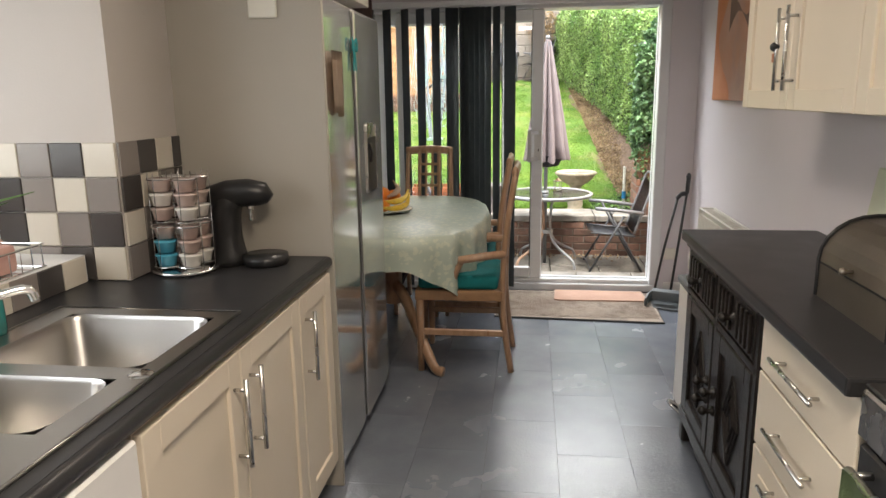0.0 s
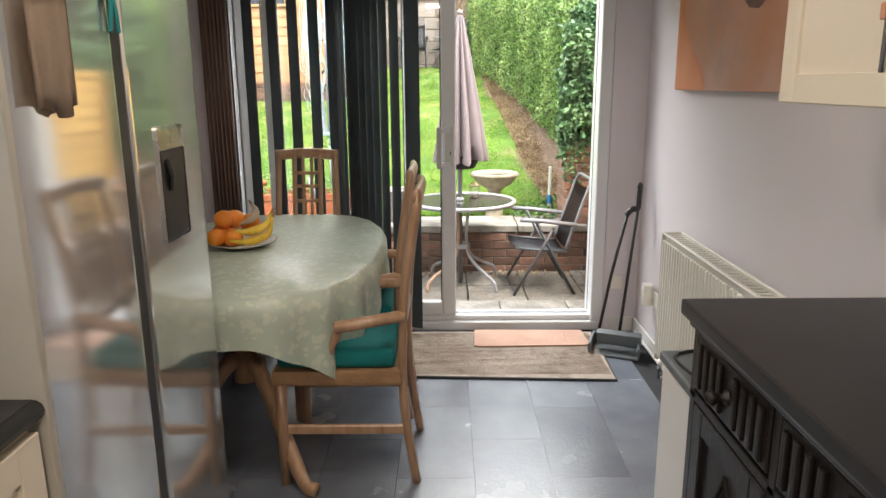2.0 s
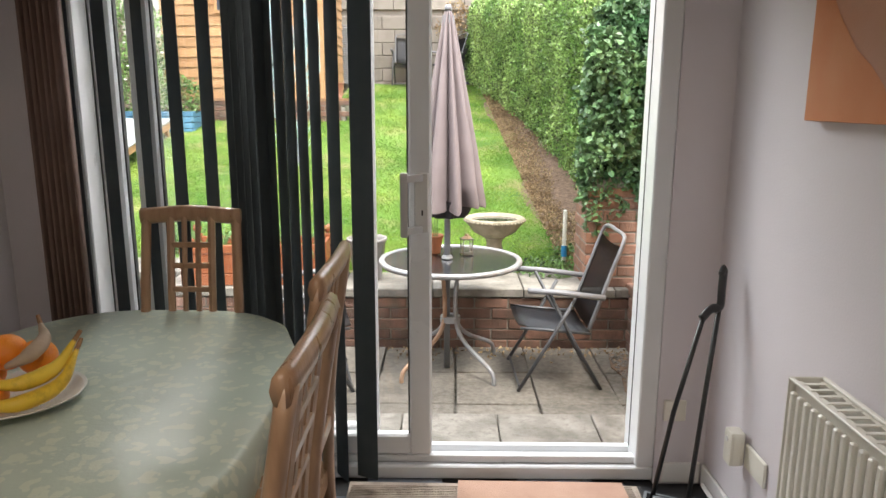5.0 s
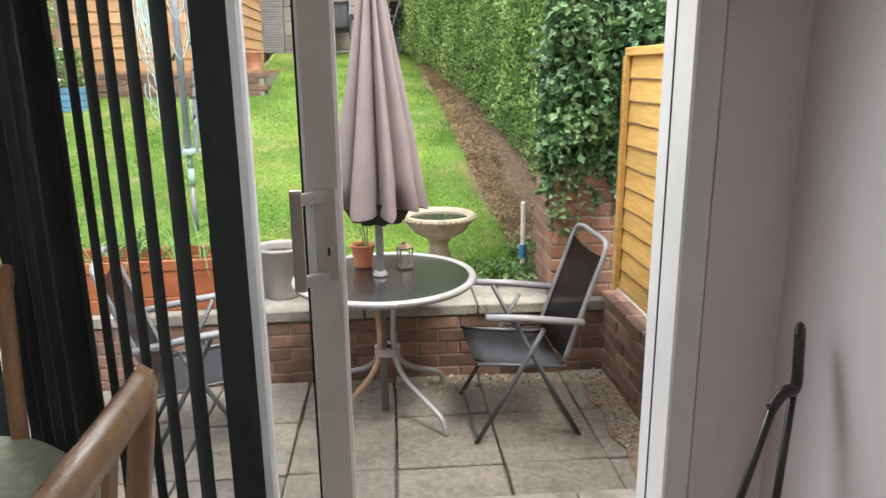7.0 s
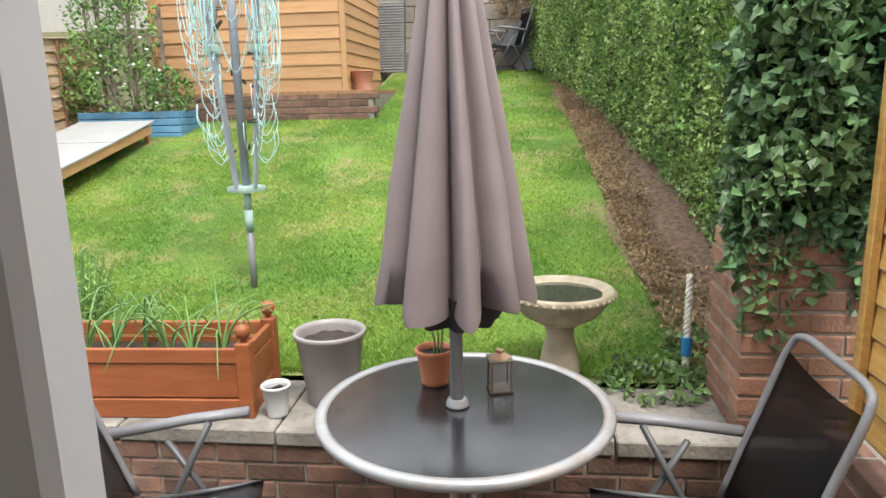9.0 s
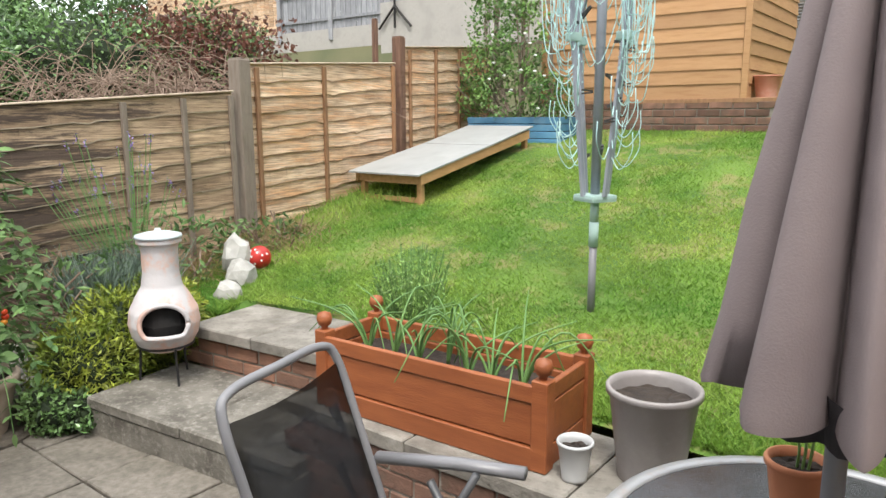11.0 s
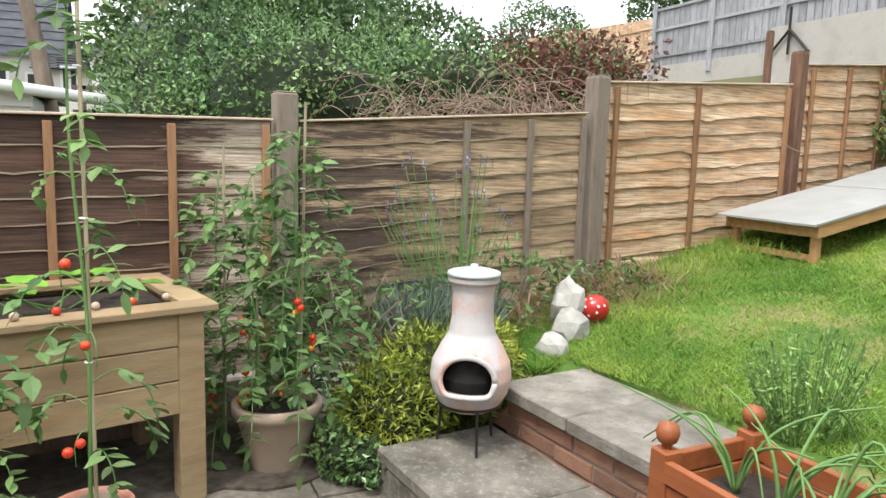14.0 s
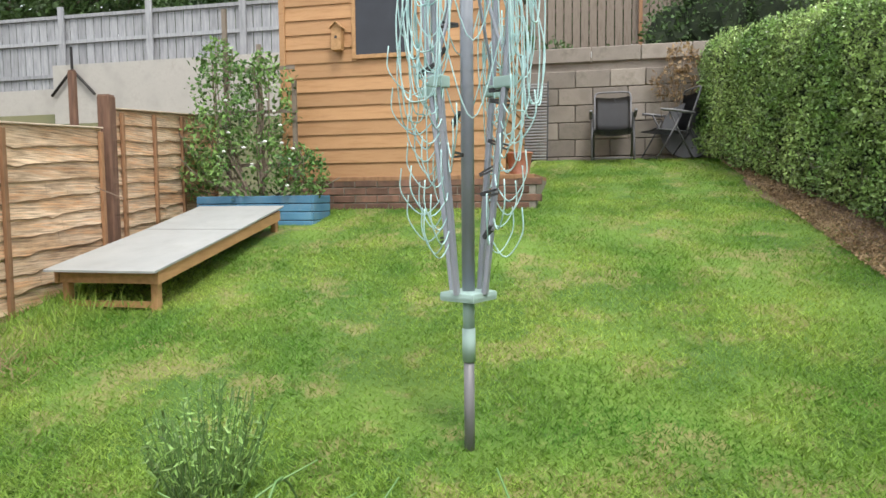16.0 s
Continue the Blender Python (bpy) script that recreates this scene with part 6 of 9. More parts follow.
def folding_chair(label, at, group="garden folding chairs"):
    """Sling chair; the sitter faces -x."""
    ch = thing("folding_chair", label, "garden chair", at, group)
    for s in (-0.235, 0.235):
        bm = B()
        tube(bm, [(0.21, s, 0.0), (0.05, s, 0.28), (-0.11, s, 0.585)], 0.011, 8, 1.2)
        part("rear_leg", bm, M_frame, ch, smooth=True)
        bm = B()
        o = s * 1.07
        tube(bm, [(-0.27, o, 0.0), (-0.10, o, 0.29), (0.03, o, 0.53)] if s < 0 else [(-0.27, o, 0.0), (-0.10, o, 0.29), (0.03, o, 0.53)], 0.011, 8, 1.2)
        part("front_leg", bm, M_frame, ch, smooth=True)
        bm = B()
        tube(bm, [(-0.23, s * 1.14, 0.60), (-0.05, s * 1.14, 0.588), (0.20, s * 1.14, 0.555)], 0.017, 8, 1.3)
        part("armrest", bm, M_pole, ch, smooth=True)
        bm = B()
        tube(bm, [(-0.26, s * 0.96, 0.37), (0.14, s * 0.96, 0.335)], 0.009, 8)
        part("seat_rail", bm, M_frame, ch, smooth=True)
    bm = B()
    top = curve_pts([(0.13, -0.225, 0.36), (0.23, -0.225, 0.66), (0.295, -0.222, 0.845), (0.315, -0.17, 0.89), (0.317, 0.0, 0.893), (0.315, 0.17, 0.89), (0.295, 0.222, 0.845), (0.23, 0.225, 0.66), (0.13, 0.225, 0.36)])
    tube(bm, top, 0.012, 8)
    part("back_frame", bm, M_pole, ch, smooth=True)

    def sling(name, prof, w):
        bm = B()
        rows = [[bm.verts.new((x, w * (2 * j / 10 - 1), z - 0.018 * math.cos(math.pi * (j / 10 - 0.5)))) for j in range(11)] for x, z in prof]
        for a, b in zip(rows, rows[1:]):
            for j in range(10):
                bm.faces.new((a[j], a[j + 1], b[j + 1], b[j]))
        bmesh.ops.solidify(bm, geom=bm.faces[:], thickness=0.004)
        part(name, bm, M_sling, ch, "charcoal mesh fabric", smooth=True)

    sling("seat_sling", [(-0.27, 0.385), (-0.2, 0.37), (-0.05, 0.345), (0.08, 0.335), (0.14, 0.345)], 0.218)
    sling("back_sling", [(0.135, 0.37), (0.17, 0.48), (0.22, 0.62), (0.265, 0.75), (0.292, 0.835)], 0.215)
    for a, b in (((0.20, 0.02), (0.20, 0.02)), ((-0.26, 0.02), (-0.26, 0.02))):
        bm = B()
        cyl(bm, (a[0], -0.235, 0.025), (a[0], 0.235, 0.025), 0.008, seg=8)
        part("foot_bar", bm, M_frame, ch)
    return ch


c1 = folding_chair("charcoal mesh folding garden chair beside the table", pose(1.06, 7.31, PZ, 0, 0, 2))
c2 = copy_thing(c1, pose(-0.46, 7.22, PZ, 0, 0, -167))
tagged(c2, "charcoal mesh folding chair drawn up to the table")

# wooden planter with onions
PLX0, PLX1, PLY0, PLY1, PLZ = -1.385, -0.43, 7.83, 8.17, 0.244
PM = Matrix.Translation((-1.365, 7.85, 0)) @ Matrix.Rotation(radians(2.6), 4, "Z") @ Matrix.Translation((1.365, -7.85, 0))
pt = thing("wooden_planter", "long red-brown wooden planter with ball finials", "planter", PM @ pose(0, 0, PLZ))
for y in (PLY0, PLY1 - 0.03):
    for z0, z1 in ((0.0, 0.075), (0.08, 0.215), (0.22, 0.275)):
        bm = B()
        o = -0.008 if z0 != 0.08 else 0
        yy = y + (o if y == PLY0 else -o)
        box(bm, PLX0 + 0.04, yy, z0, PLX1 - 0.04, yy + 0.022, z1, 0.003)
        part("board", bm, M_planter, pt)
for x in (PLX0, PLX1 - 0.025):
    for z0, z1 in ((0.0, 0.075), (0.08, 0.215), (0.22, 0.275)):
        bm = B()
        box(bm, x, PLY0 + 0.04, z0, x + 0.022, PLY1 - 0.04, z1, 0.003)
        part("end_board", bm, M_planter, pt)
for x in (PLX0 + 0.02, PLX1 - 0.02):
    for y in (PLY0 + 0.02, PLY1 - 0.02):
        bm = B()
        box(bm, x - 0.028, y - 0.028, 0.0, x + 0.028, y + 0.028, 0.295, 0.004)
        ps = part("post", bm, M_planter, pt)
        bm = B()
        lathe(bm, [(0.012, 0.295), (0.012, 0.305), (0.024, 0.315), (0.03, 0.335), (0.024, 0.356), (0.0, 0.365)], 16, (x, y, 0))
        part("finial", bm, M_planter, ps, "turned ball finial", smooth=True)
bm = B()
box(bm, PLX0 + 0.03, PLY0 + 0.025, 0.02, PLX1 - 0.03, PLY1 - 0.03, 0.19)
part("soil", bm, M_earth, pt)
rng = np.random.default_rng(11)
for c in range(7):
    x0 = PLX0 + 0.13 + 0.115 * c + rng.uniform(-0.03, 0.03)
    y0 = rng.uniform(PLY0 + 0.09, PLY1 - 0.09)
    on = thing("onion_plant", "green onion plant with floppy leaves in the planter", "onion plant", PM @ pose(x0, y0, PLZ + 0.185), "onions in the planter")
    for k in range(7):
        a, l = rng.uniform(0, 6.28), rng.uniform(0.14, 0.34)
        up = rng.uniform(0.13, 0.26) if k < 5 else 0.16
        bm = B()
        pts = [(0, 0, 0), (0.18 * l * math.cos(a), 0.18 * l * math.sin(a), up * 0.65), (0.5 * l * math.cos(a), 0.5 * l * math.sin(a), up), (l * math.cos(a), l * math.sin(a), up * (0.2 if k % 2 else 1.2))]
        c3 = curve_pts(pts, 4)
        tube(bm, c3, [0.006 * (1 - 0.75 * i / len(c3)) for i in range(len(c3))], 6)
        part("leaf", bm, M_stalk, on, smooth=True)

plant_pot("grey_pot", "large grey glazed pot of bare soil on the wall", pose(-0.17, 8.06, 0.244), 0.095, 0.135, 0.29, M_greypot, 0.84, 0.015)
plant_pot("small_bucket", "small pale metal bucket pot beside the planter", pose(-0.345, 7.905, 0.244), 0.038, 0.053, 0.125, M_whitepot, 0.8, 0.008)

bbth = thing("bird_bath", "cast stone bird bath on a carved pedestal", "bird bath", pose(0.73, 8.30, 0.175))
bm = B()
lathe(bm, [(0.0, 0.0), (0.125, 0.0), (0.13, 0.03), (0.10, 0.05), (0.075, 0.075), (0.085, 0.12), (0.072, 0.20), (0.055, 0.27), (0.06, 0.30), (0.085, 0.325), (0.0, 0.33)], 28)
part("pedestal", bm, M_bath, bbth, "carved stone pedestal", smooth=True)
bm = B()
K = 40
lathe(bm, [(0.0, 0.315), (0.08, 0.322), (0.15, 0.36), (0.195, 0.415), (0.215, 0.435), (0.222, 0.458), (0.205, 0.468), (0.185, 0.455), (0.12, 0.42), (0.0, 0.41)], K)
part("basin", bm, M_bath, bbth, smooth=True)
bm = B()
for i in range(K):
    a = 2 * math.pi * i / K
    bmesh.ops.create_icosphere(bm, subdivisions=1, radius=0.011, matrix=Matrix.Translation((0.218 * math.cos(a), 0.218 * math.sin(a), 0.447)))
part("rope_edge", bm, M_bath, bbth, smooth=True)
bm = B()
lathe(bm, [(0.0, 0.446), (0.172, 0.446)], 32)
part("water", bm, surf("still_water", (0.03, 0.03, 0.025), (0.05, 0.05, 0.04), 5, 0.03, bump=0.02, bscale=10), bbth, "still rain water")

# rope pole with a blue band in the border
rp = thing("rope_stake", "white twisted rope stake with a blue band", "garden stake", pose(1.25, 8.36, 0.18))
bm = B()
for k in range(3):
    tube(bm, [(0.008 * math.cos(i * 0.9 + 2.1 * k), 0.008 * math.sin(i * 0.9 + 2.1 * k), i * 0.0095) for i in range(54)], 0.009, 5)
part("rope", bm, M_offwhite, rp, smooth=True)
bm = B()
cyl(bm, (0, 0, 0.16), (0, 0, 0.24), 0.021)
part("band", bm, surf("blue_tape", (0.02, 0.19, 0.42), (0.03, 0.25, 0.5), 6, 0.5, bump=0), rp, "blue band")

# chiminea on its iron stand
cn = thing("chiminea", "whitewashed clay chiminea on iron legs", "chiminea", Matrix.Translation((-2.63, 7.94, 0.0)) @ Matrix.Rotation(radians(58), 4, 'Z') @ Matrix.Scale(1.08, 4))
cz = 0.17
prof = [(0.0, 0.0), (0.085, 0.0), (0.115, 0.02), (0.145, 0.07), (0.158, 0.13), (0.15, 0.19), (0.12, 0.25), (0.09, 0.30), (0.08, 0.36), (0.079, 0.46), (0.085, 0.49), (0.098, 0.50), (0.098, 0.52), (0.07, 0.522), (0.066, 0.45), (0.07, 0.32), (0.12, 0.2), (0.13, 0.13), (0.11, 0.05), (0.0, 0.03)]
bm = B()
tt_ = np.linspace(0, len(prof) - 1, 115)
lathe(bm, [(float(np.interp(t, range(len(prof)), [p[0] for p in prof])), float(np.interp(t, range(len(prof)), [p[1] for p in prof]))) for t in tt_], 96, (0, 0, cz))
mouth = [v for v in bm.verts if v.co.y < -0.02 and abs(v.co.x) < 0.11 and (v.co.x / 0.10) ** 2 + ((v.co.z - cz - 0.145) / 0.088) ** 2 < 1 and v.co.z > cz + 0.09]
bmesh.ops.delete(bm, geom=mouth, context="VERTS")
part("body", bm, M_chim, cn, "whitewashed clay belly and flue", smooth=True)
bm = B()
lathe(bm, [(0.0, 0.052), (0.105, 0.055), (0.125, 0.13), (0.112, 0.20), (0.09, 0.245), (0.0, 0.25)], 32, (0, 0.012, cz))
part("sooty_inside", bm, M_soot, cn, "soot-black inside")
bm = B()
pts = []
for i in range(33):
    a = 2 * math.pi * i / 32
    x, z = 0.102 * math.cos(a), 0.145 + 0.09 * math.sin(a)
    z = max(z, 0.088)
    rr = np.interp(z, [0.0, 0.07, 0.13, 0.19, 0.25], [0.11, 0.147, 0.16, 0.152, 0.122])
    pts.append((x, -math.sqrt(max(rr * rr - x * x, 0.0001)) - 0.004, cz + z))
tube(bm, pts, 0.011, 8)
part("mouth_rim", bm, M_chim, cn, "raised rim round the mouth", smooth=True)
bm = B()
lathe(bm, [(0.0, 0.565), (0.014, 0.563), (0.016, 0.55), (0.06, 0.545), (0.10, 0.535), (0.104, 0.522), (0.0, 0.522)], 32, (0, 0, cz))
part("lid", bm, surf("pale_blue_grey_clay", (0.42, 0.47, 0.50), (0.50, 0.55, 0.57), 6, 0.6, bump=0.1), cn, "pale blue-grey clay lid", smooth=True)
bm = B()
lathe(bm, [(0.09, cz + 0.012), (0.125, cz + 0.02), (0.128, cz + 0.028), (0.12, cz + 0.03)], 28)
for k in range(3):
    a = radians(-70 + 120 * k)
    tube(bm, curve_pts([(0.115 * math.cos(a), 0.115 * math.sin(a), cz + 0.02), (0.12 * math.cos(a), 0.12 * math.sin(a), 0.1), (0.13 * math.cos(a), 0.13 * math.sin(a), 0.004)]), 0.006, 6)
part("iron_stand", bm, M_black, cn, "thin black iron legs")

# rocks and toadstool ball
rng = np.random.default_rng(5)


def rock(label, at, sx, sy, sz, seed):
    o = thing("rock", label, "rock", at, "rocks by the lawn")
    bm = B()
    bmesh.ops.create_icosphere(bm, subdivisions=2, radius=1)
    for v in bm.verts:
        k = 1 + 0.28 * noise.noise(v.co * 1.3 + Vector((seed, 0, 0))) + 0.1 * noise.noise(v.co * 3.5 + Vector((seed, 2, 0)))
        v.co = Vector((v.co.x * sx * k, v.co.y * sy * k, max(v.co.z, -0.6) * sz * k))
    part("stone", bm, M_stone, o)
    bm = B()
    bmesh.ops.create_icosphere(bm, subdivisions=1, radius=0.02, matrix=Matrix.Translation((sx * 0.7, -sy * 0.7, -sz * 0.45)))
    part("chip", bm, M_stone, o)
    return o


rock("large pale rough rock beside the lawn", pose(-3.30, 8.86, 0.43, 0, 0, 20), 0.095, 0.09, 0.145, 1)
rock("pale angular rock at the lawn edge", pose(-3.14, 8.78, 0.33, 0, 0, 70), 0.10, 0.105, 0.11, 4)
rock("small pale rock against the coping", pose(-3.02, 8.60, 0.27, 0, 0, 5), 0.10, 0.08, 0.08, 9)
tball = thing("toadstool_ornament", "red ball ornament with white spots on a stem", "ornament", pose(-3.22, 8.99, 0.25))
bm = B()
bmesh.ops.create_icosphere(bm, subdivisions=3, radius=0.078, matrix=Matrix.Translation((0, 0, 0.16)))
part("cap", bm, M_redball, tball, "glossy red ball", smooth=True)
for a, e in ((-1.4, 0.2), (-0.9, 0.6), (-0.5, -0.1), (-1.8, 0.7), (-1.1, -0.4), (0.1, 0.4), (-2.3, 0.1), (-1.2, 0.9), (-0.4, 0.35), (-1.9, -0.2)):
    d = Vector((math.cos(a) * math.cos(e), math.sin(a) * math.cos(e), math.sin(e)))
    part("spot", cyl(B(), d * 0.0745 + Vector((0, 0, 0.16)), d * 0.0795 + Vector((0, 0, 0.16)), 0.009, 0.007, 10), M_white, tball, "white painted spot")
bm = B()
cyl(bm, (0, 0, 0.0), (0, 0, 0.1), 0.012)
part("stem", bm, M_offwhite, tball)

# sun bed of boards
sb = thing("sun_bed", "wooden sun bed with a pale grey hinged top", "sun bed", pose(0, 0, 0))


def bz(y):
    return 0.852 + 0.20 * (y - 10.62)


bm = B()
for x in (-3.92, -3.19):
    v = [(x, 10.62, bz(10.62) - 0.085), (x, 12.35, bz(12.35) - 0.085), (x, 12.35, bz(12.35) - 0.005), (x, 10.62, bz(10.62) - 0.005)]
    a = [bm.verts.new(p) for p in v]
    b = [bm.verts.new((p[0] + 0.03, p[1], p[2])) for p in v]
    bm.faces.new(a)
    bm.faces.new(b)
    for i in range(4):
        bm.faces.new((a[i], a[(i + 1) % 4], b[(i + 1) % 4], b[i]))
part("side_rail", bm, M_bedwood, sb)
for y in (10.63, 12.30):
    bm = B()
    box(bm, -3.89, y, bz(y) - 0.085, -3.19, y + 0.03, bz(y) - 0.008)
    part("end_rail", bm, M_bedwood, sb)
    for x in (-3.89, -3.24):
        bm = B()
        box(bm, x, y + 0.02, LZ(y) - 0.10, x + 0.05, y + 0.07, bz(y) - 0.02, 0.004)
        part("leg", bm, M_bedwood, sb)
    bm = B()
    box(bm, -3.84, y + 0.03, LZ(y) - 0.03, -3.24, y + 0.055, LZ(y) + 0.01)
    part("stretcher", bm, M_bedwood, sb)
for y0, y1, up in ((10.57, 11.62, 0.0), (11.635, 12.40, 0.015)):
    bm = B()
    a = [bm.verts.new(p) for p in ((-3.96, y0, bz(y0)), (-3.15, y0, bz(y0)), (-3.15, y1, bz(y1) + up), (-3.96, y1, bz(y1) + up))]
    b = [bm.verts.new((v.co.x, v.co.y, v.co.z + 0.014)) for v in a]
    bm.faces.new(a)
    bm.faces.new(b)
    for i in range(4):
        bm.faces.new((a[i], a[(i + 1) % 4], b[(i + 1) % 4], b[i]))
    part("top_board", bm, M_board, sb, "pale grey board")

# rotary clothes dryer, folded
RX, RY = -0.925, 9.20
ry = thing("rotary_dryer", "folded rotary clothes dryer with looping aqua lines and pegs", "clothes dryer", pose(RX, RY, LZ(RY)))
bm = B()
cyl(bm, (0, 0, -0.05), (0, 0, 0.36), 0.019, seg=14)
part("lower_post", bm, M_pole, ry, "grey ground post", smooth=True)
bm = B()
cyl(bm, (0, 0, 0.35), (0, 0, 0.47), 0.0235, seg=14)
cyl(bm, (0, 0, 0.47), (0, 0, 0.57), 0.021, seg=14)
part("sleeve", bm, M_mint, ry, "mint green sleeve", smooth=True)
bm = B()
cyl(bm, (0, 0, 0.57), (0, 0, 2.35), 0.023, seg=14)
part("upper_post", bm, M_rotary, ry, smooth=True)
bm = B()
box(bm, -0.075, -0.075, 0.57, 0.075, 0.075, 0.605, 0.015, 2, m=Matrix.Rotation(radians(45 + 20), 4, "Z"))
part("hub", bm, M_mint, ry, "mint green hub")
rng = np.random.default_rng(21)
for k in range(4):
    a = radians(65 + 90 * k)
    c, s = math.cos(a), math.sin(a)
    bm = B()
    tube(bm, [(0.07 * c, 0.07 * s, 0.60), (0.155 * c, 0.155 * s, 1.30), (0.20 * c, 0.20 * s, 1.75), (0.24 * c, 0.24 * s, 2.3)], 0.021, 6, 0.6)
    part("arm", bm, M_rotary, ry)
    bm = B()
    tube(bm, [(0.05 * c, 0.05 * s, 1.72), (0.12 * c, 0.12 * s, 1.5), (0.17 * c, 0.17 * s, 1.38)], 0.010, 6, 0.6)
    part("strut", bm, M_rotary, ry)
    bm = B()
    box(bm, -0.035, -0.02, -0.02, 0.035, 0.02, 0.02, 0.008, 2, m=Matrix.Translation((0.157 * c, 0.157 * s, 1.32)) @ Matrix.Rotation(a, 4, "Z"))
    part("slider", bm, M_mint, ry)
    bm = B()
    c2_, s2_ = math.cos(a + math.pi / 2), math.sin(a + math.pi / 2)
    for j in range(9):
        # long slack loops hanging down from the upper arm
        zt, zb = 1.70 + 0.07 * j, 0.98 + 0.62 * rng.random()
        r = 0.075 + 0.085 * (zt - 0.6)
        o, w = 0.05 + 0.10 * rng.random(), 0.025 + 0.06 * rng.random()
        rb_ = 0.075 + 0.085 * (zb - 0.6) + o
        pts = [(r * c, r * s, zt), (rb_ * c + w * s, rb_ * s - w * c, (zt + zb) / 2), (rb_ * c + 0.8 * w * s, rb_ * s - 0.8 * w * c, zb + 0.05), (rb_ * c, rb_ * s, zb), (rb_ * c - 0.8 * w * s, rb_ * s + 0.8 * w * c, zb + 0.05), (rb_ * c - w * s, rb_ * s + w * c, (zt + zb) / 2), (r * c - 0.02 * s, r * s + 0.02 * c, zt + 0.1)]
        tube(bm, curve_pts(pts, 6), 0.0026, 5)
    for j in range(15):
        # small swags from the arm to the slack lines
        z = 0.78 + j * 0.048
        r = 0.075 + 0.085 * (z - 0.6)
        e = 0.07 + 0.08 * rng.random()
        t = 0.035 * rng.normal()
        pts = [(r * c, r * s, z + 0.02), (r * c + e * c * 0.5 - t * s, r * s + e * s * 0.5 + t * c, z - 0.05), (r * c + e * c - 2 * t * s, r * s + e * s + 2 * t * c, z + 0.03), (r * c + e * c - 2 * t * s, r * s + e * s + 2 * t * c, z + 0.12)]
        tube(bm, curve_pts(pts, 5), 0.0026, 5)
    for j in range(2):
        z = 1.5 + 0.35 * j
        r = 0.075 + 0.085 * (z - 0.6)
        pts = [(r * c, r * s, z), ((c + c2_) * r * 0.5, (s + s2_) * r * 0.5, z - 0.30 - 0.1 * j), (r * c2_, r * s2_, z)]
        tube(bm, curve_pts(pts, 6), 0.0026, 5)
    part("washing_line", bm, M_line, ry, "aqua plastic line hanging in loops", smooth=True)
peg_z = [0.82, 0.88, 0.95, 1.03, 1.08, 1.16, 1.22, 1.30, 1.38, 1.45, 1.52, 1.6, 0.78, 1.12, 1.27, 1.7]
for i, z in enumerate(peg_z):
    a = rng.uniform(0, 6.28)
    r = 0.06 + 0.15 * rng.random()
    bm = B()
    m = Matrix.Rotation(a, 4, "Z") @ Matrix.Rotation(rng.uniform(-0.6, 0.6), 4, "Y")
    box(bm, -0.038, -0.005, 0.002, 0.038, 0.005, 0.009, m=m)
    box(bm, -0.038, -0.005, -0.009, 0.038, 0.005, -0.002, m=m @ Matrix.Rotation(0.12, 4, "Y"))
    pg = part("clothes_peg", bm, M_peg, at=pose(RX + r * math.cos(a), RY + r * math.sin(a), LZ(RY) + z))
    tagged(pg, "dark plastic clothes peg clipped on the washing line", "clothes peg", "pegs on the dryer")

# ---- fences, shed, hedge and distance ----
def XF(y):
    """The line of the left-hand fence."""
    return -3.717 - 0.115 * (y - 7.384)


FANG = math.degrees(math.atan(0.115))


def wavy_board(length, height, seed, wave, segs=40, slope=0.0):
    """A feather-edged board along +y from 0, face towards +x, with an uneven lower edge and a lip in a second colour.
    """
    bm = B()
    rows = []
    knot = length * (0.5 + 0.5 * noise.noise((seed * 1.7, 2.2, 8)))
    for i in range(segs + 1):
        y = length * i / segs
        lo = wave * (noise.noise((y * 2.3, seed * 3.1, 0)) + 0.6 * noise.noise((y * 8.0, seed * 3.1, 5))) - wave * 1.1 * math.exp(-((y - knot) / 0.05) ** 2)
        t = 0.013 + 0.003 * noise.noise((y * 2, seed, 9))
        up, lip = slope * y, 0.0075 + 0.003 * noise.noise((y * 5, seed, 3))
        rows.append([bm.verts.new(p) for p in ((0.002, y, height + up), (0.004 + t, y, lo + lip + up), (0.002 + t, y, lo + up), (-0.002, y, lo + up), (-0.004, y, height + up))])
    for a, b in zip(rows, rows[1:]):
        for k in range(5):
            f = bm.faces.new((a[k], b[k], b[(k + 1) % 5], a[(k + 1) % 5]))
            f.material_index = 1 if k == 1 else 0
    bm.faces.new(rows[0])
    bm.faces.new(rows[-1])
    return bm


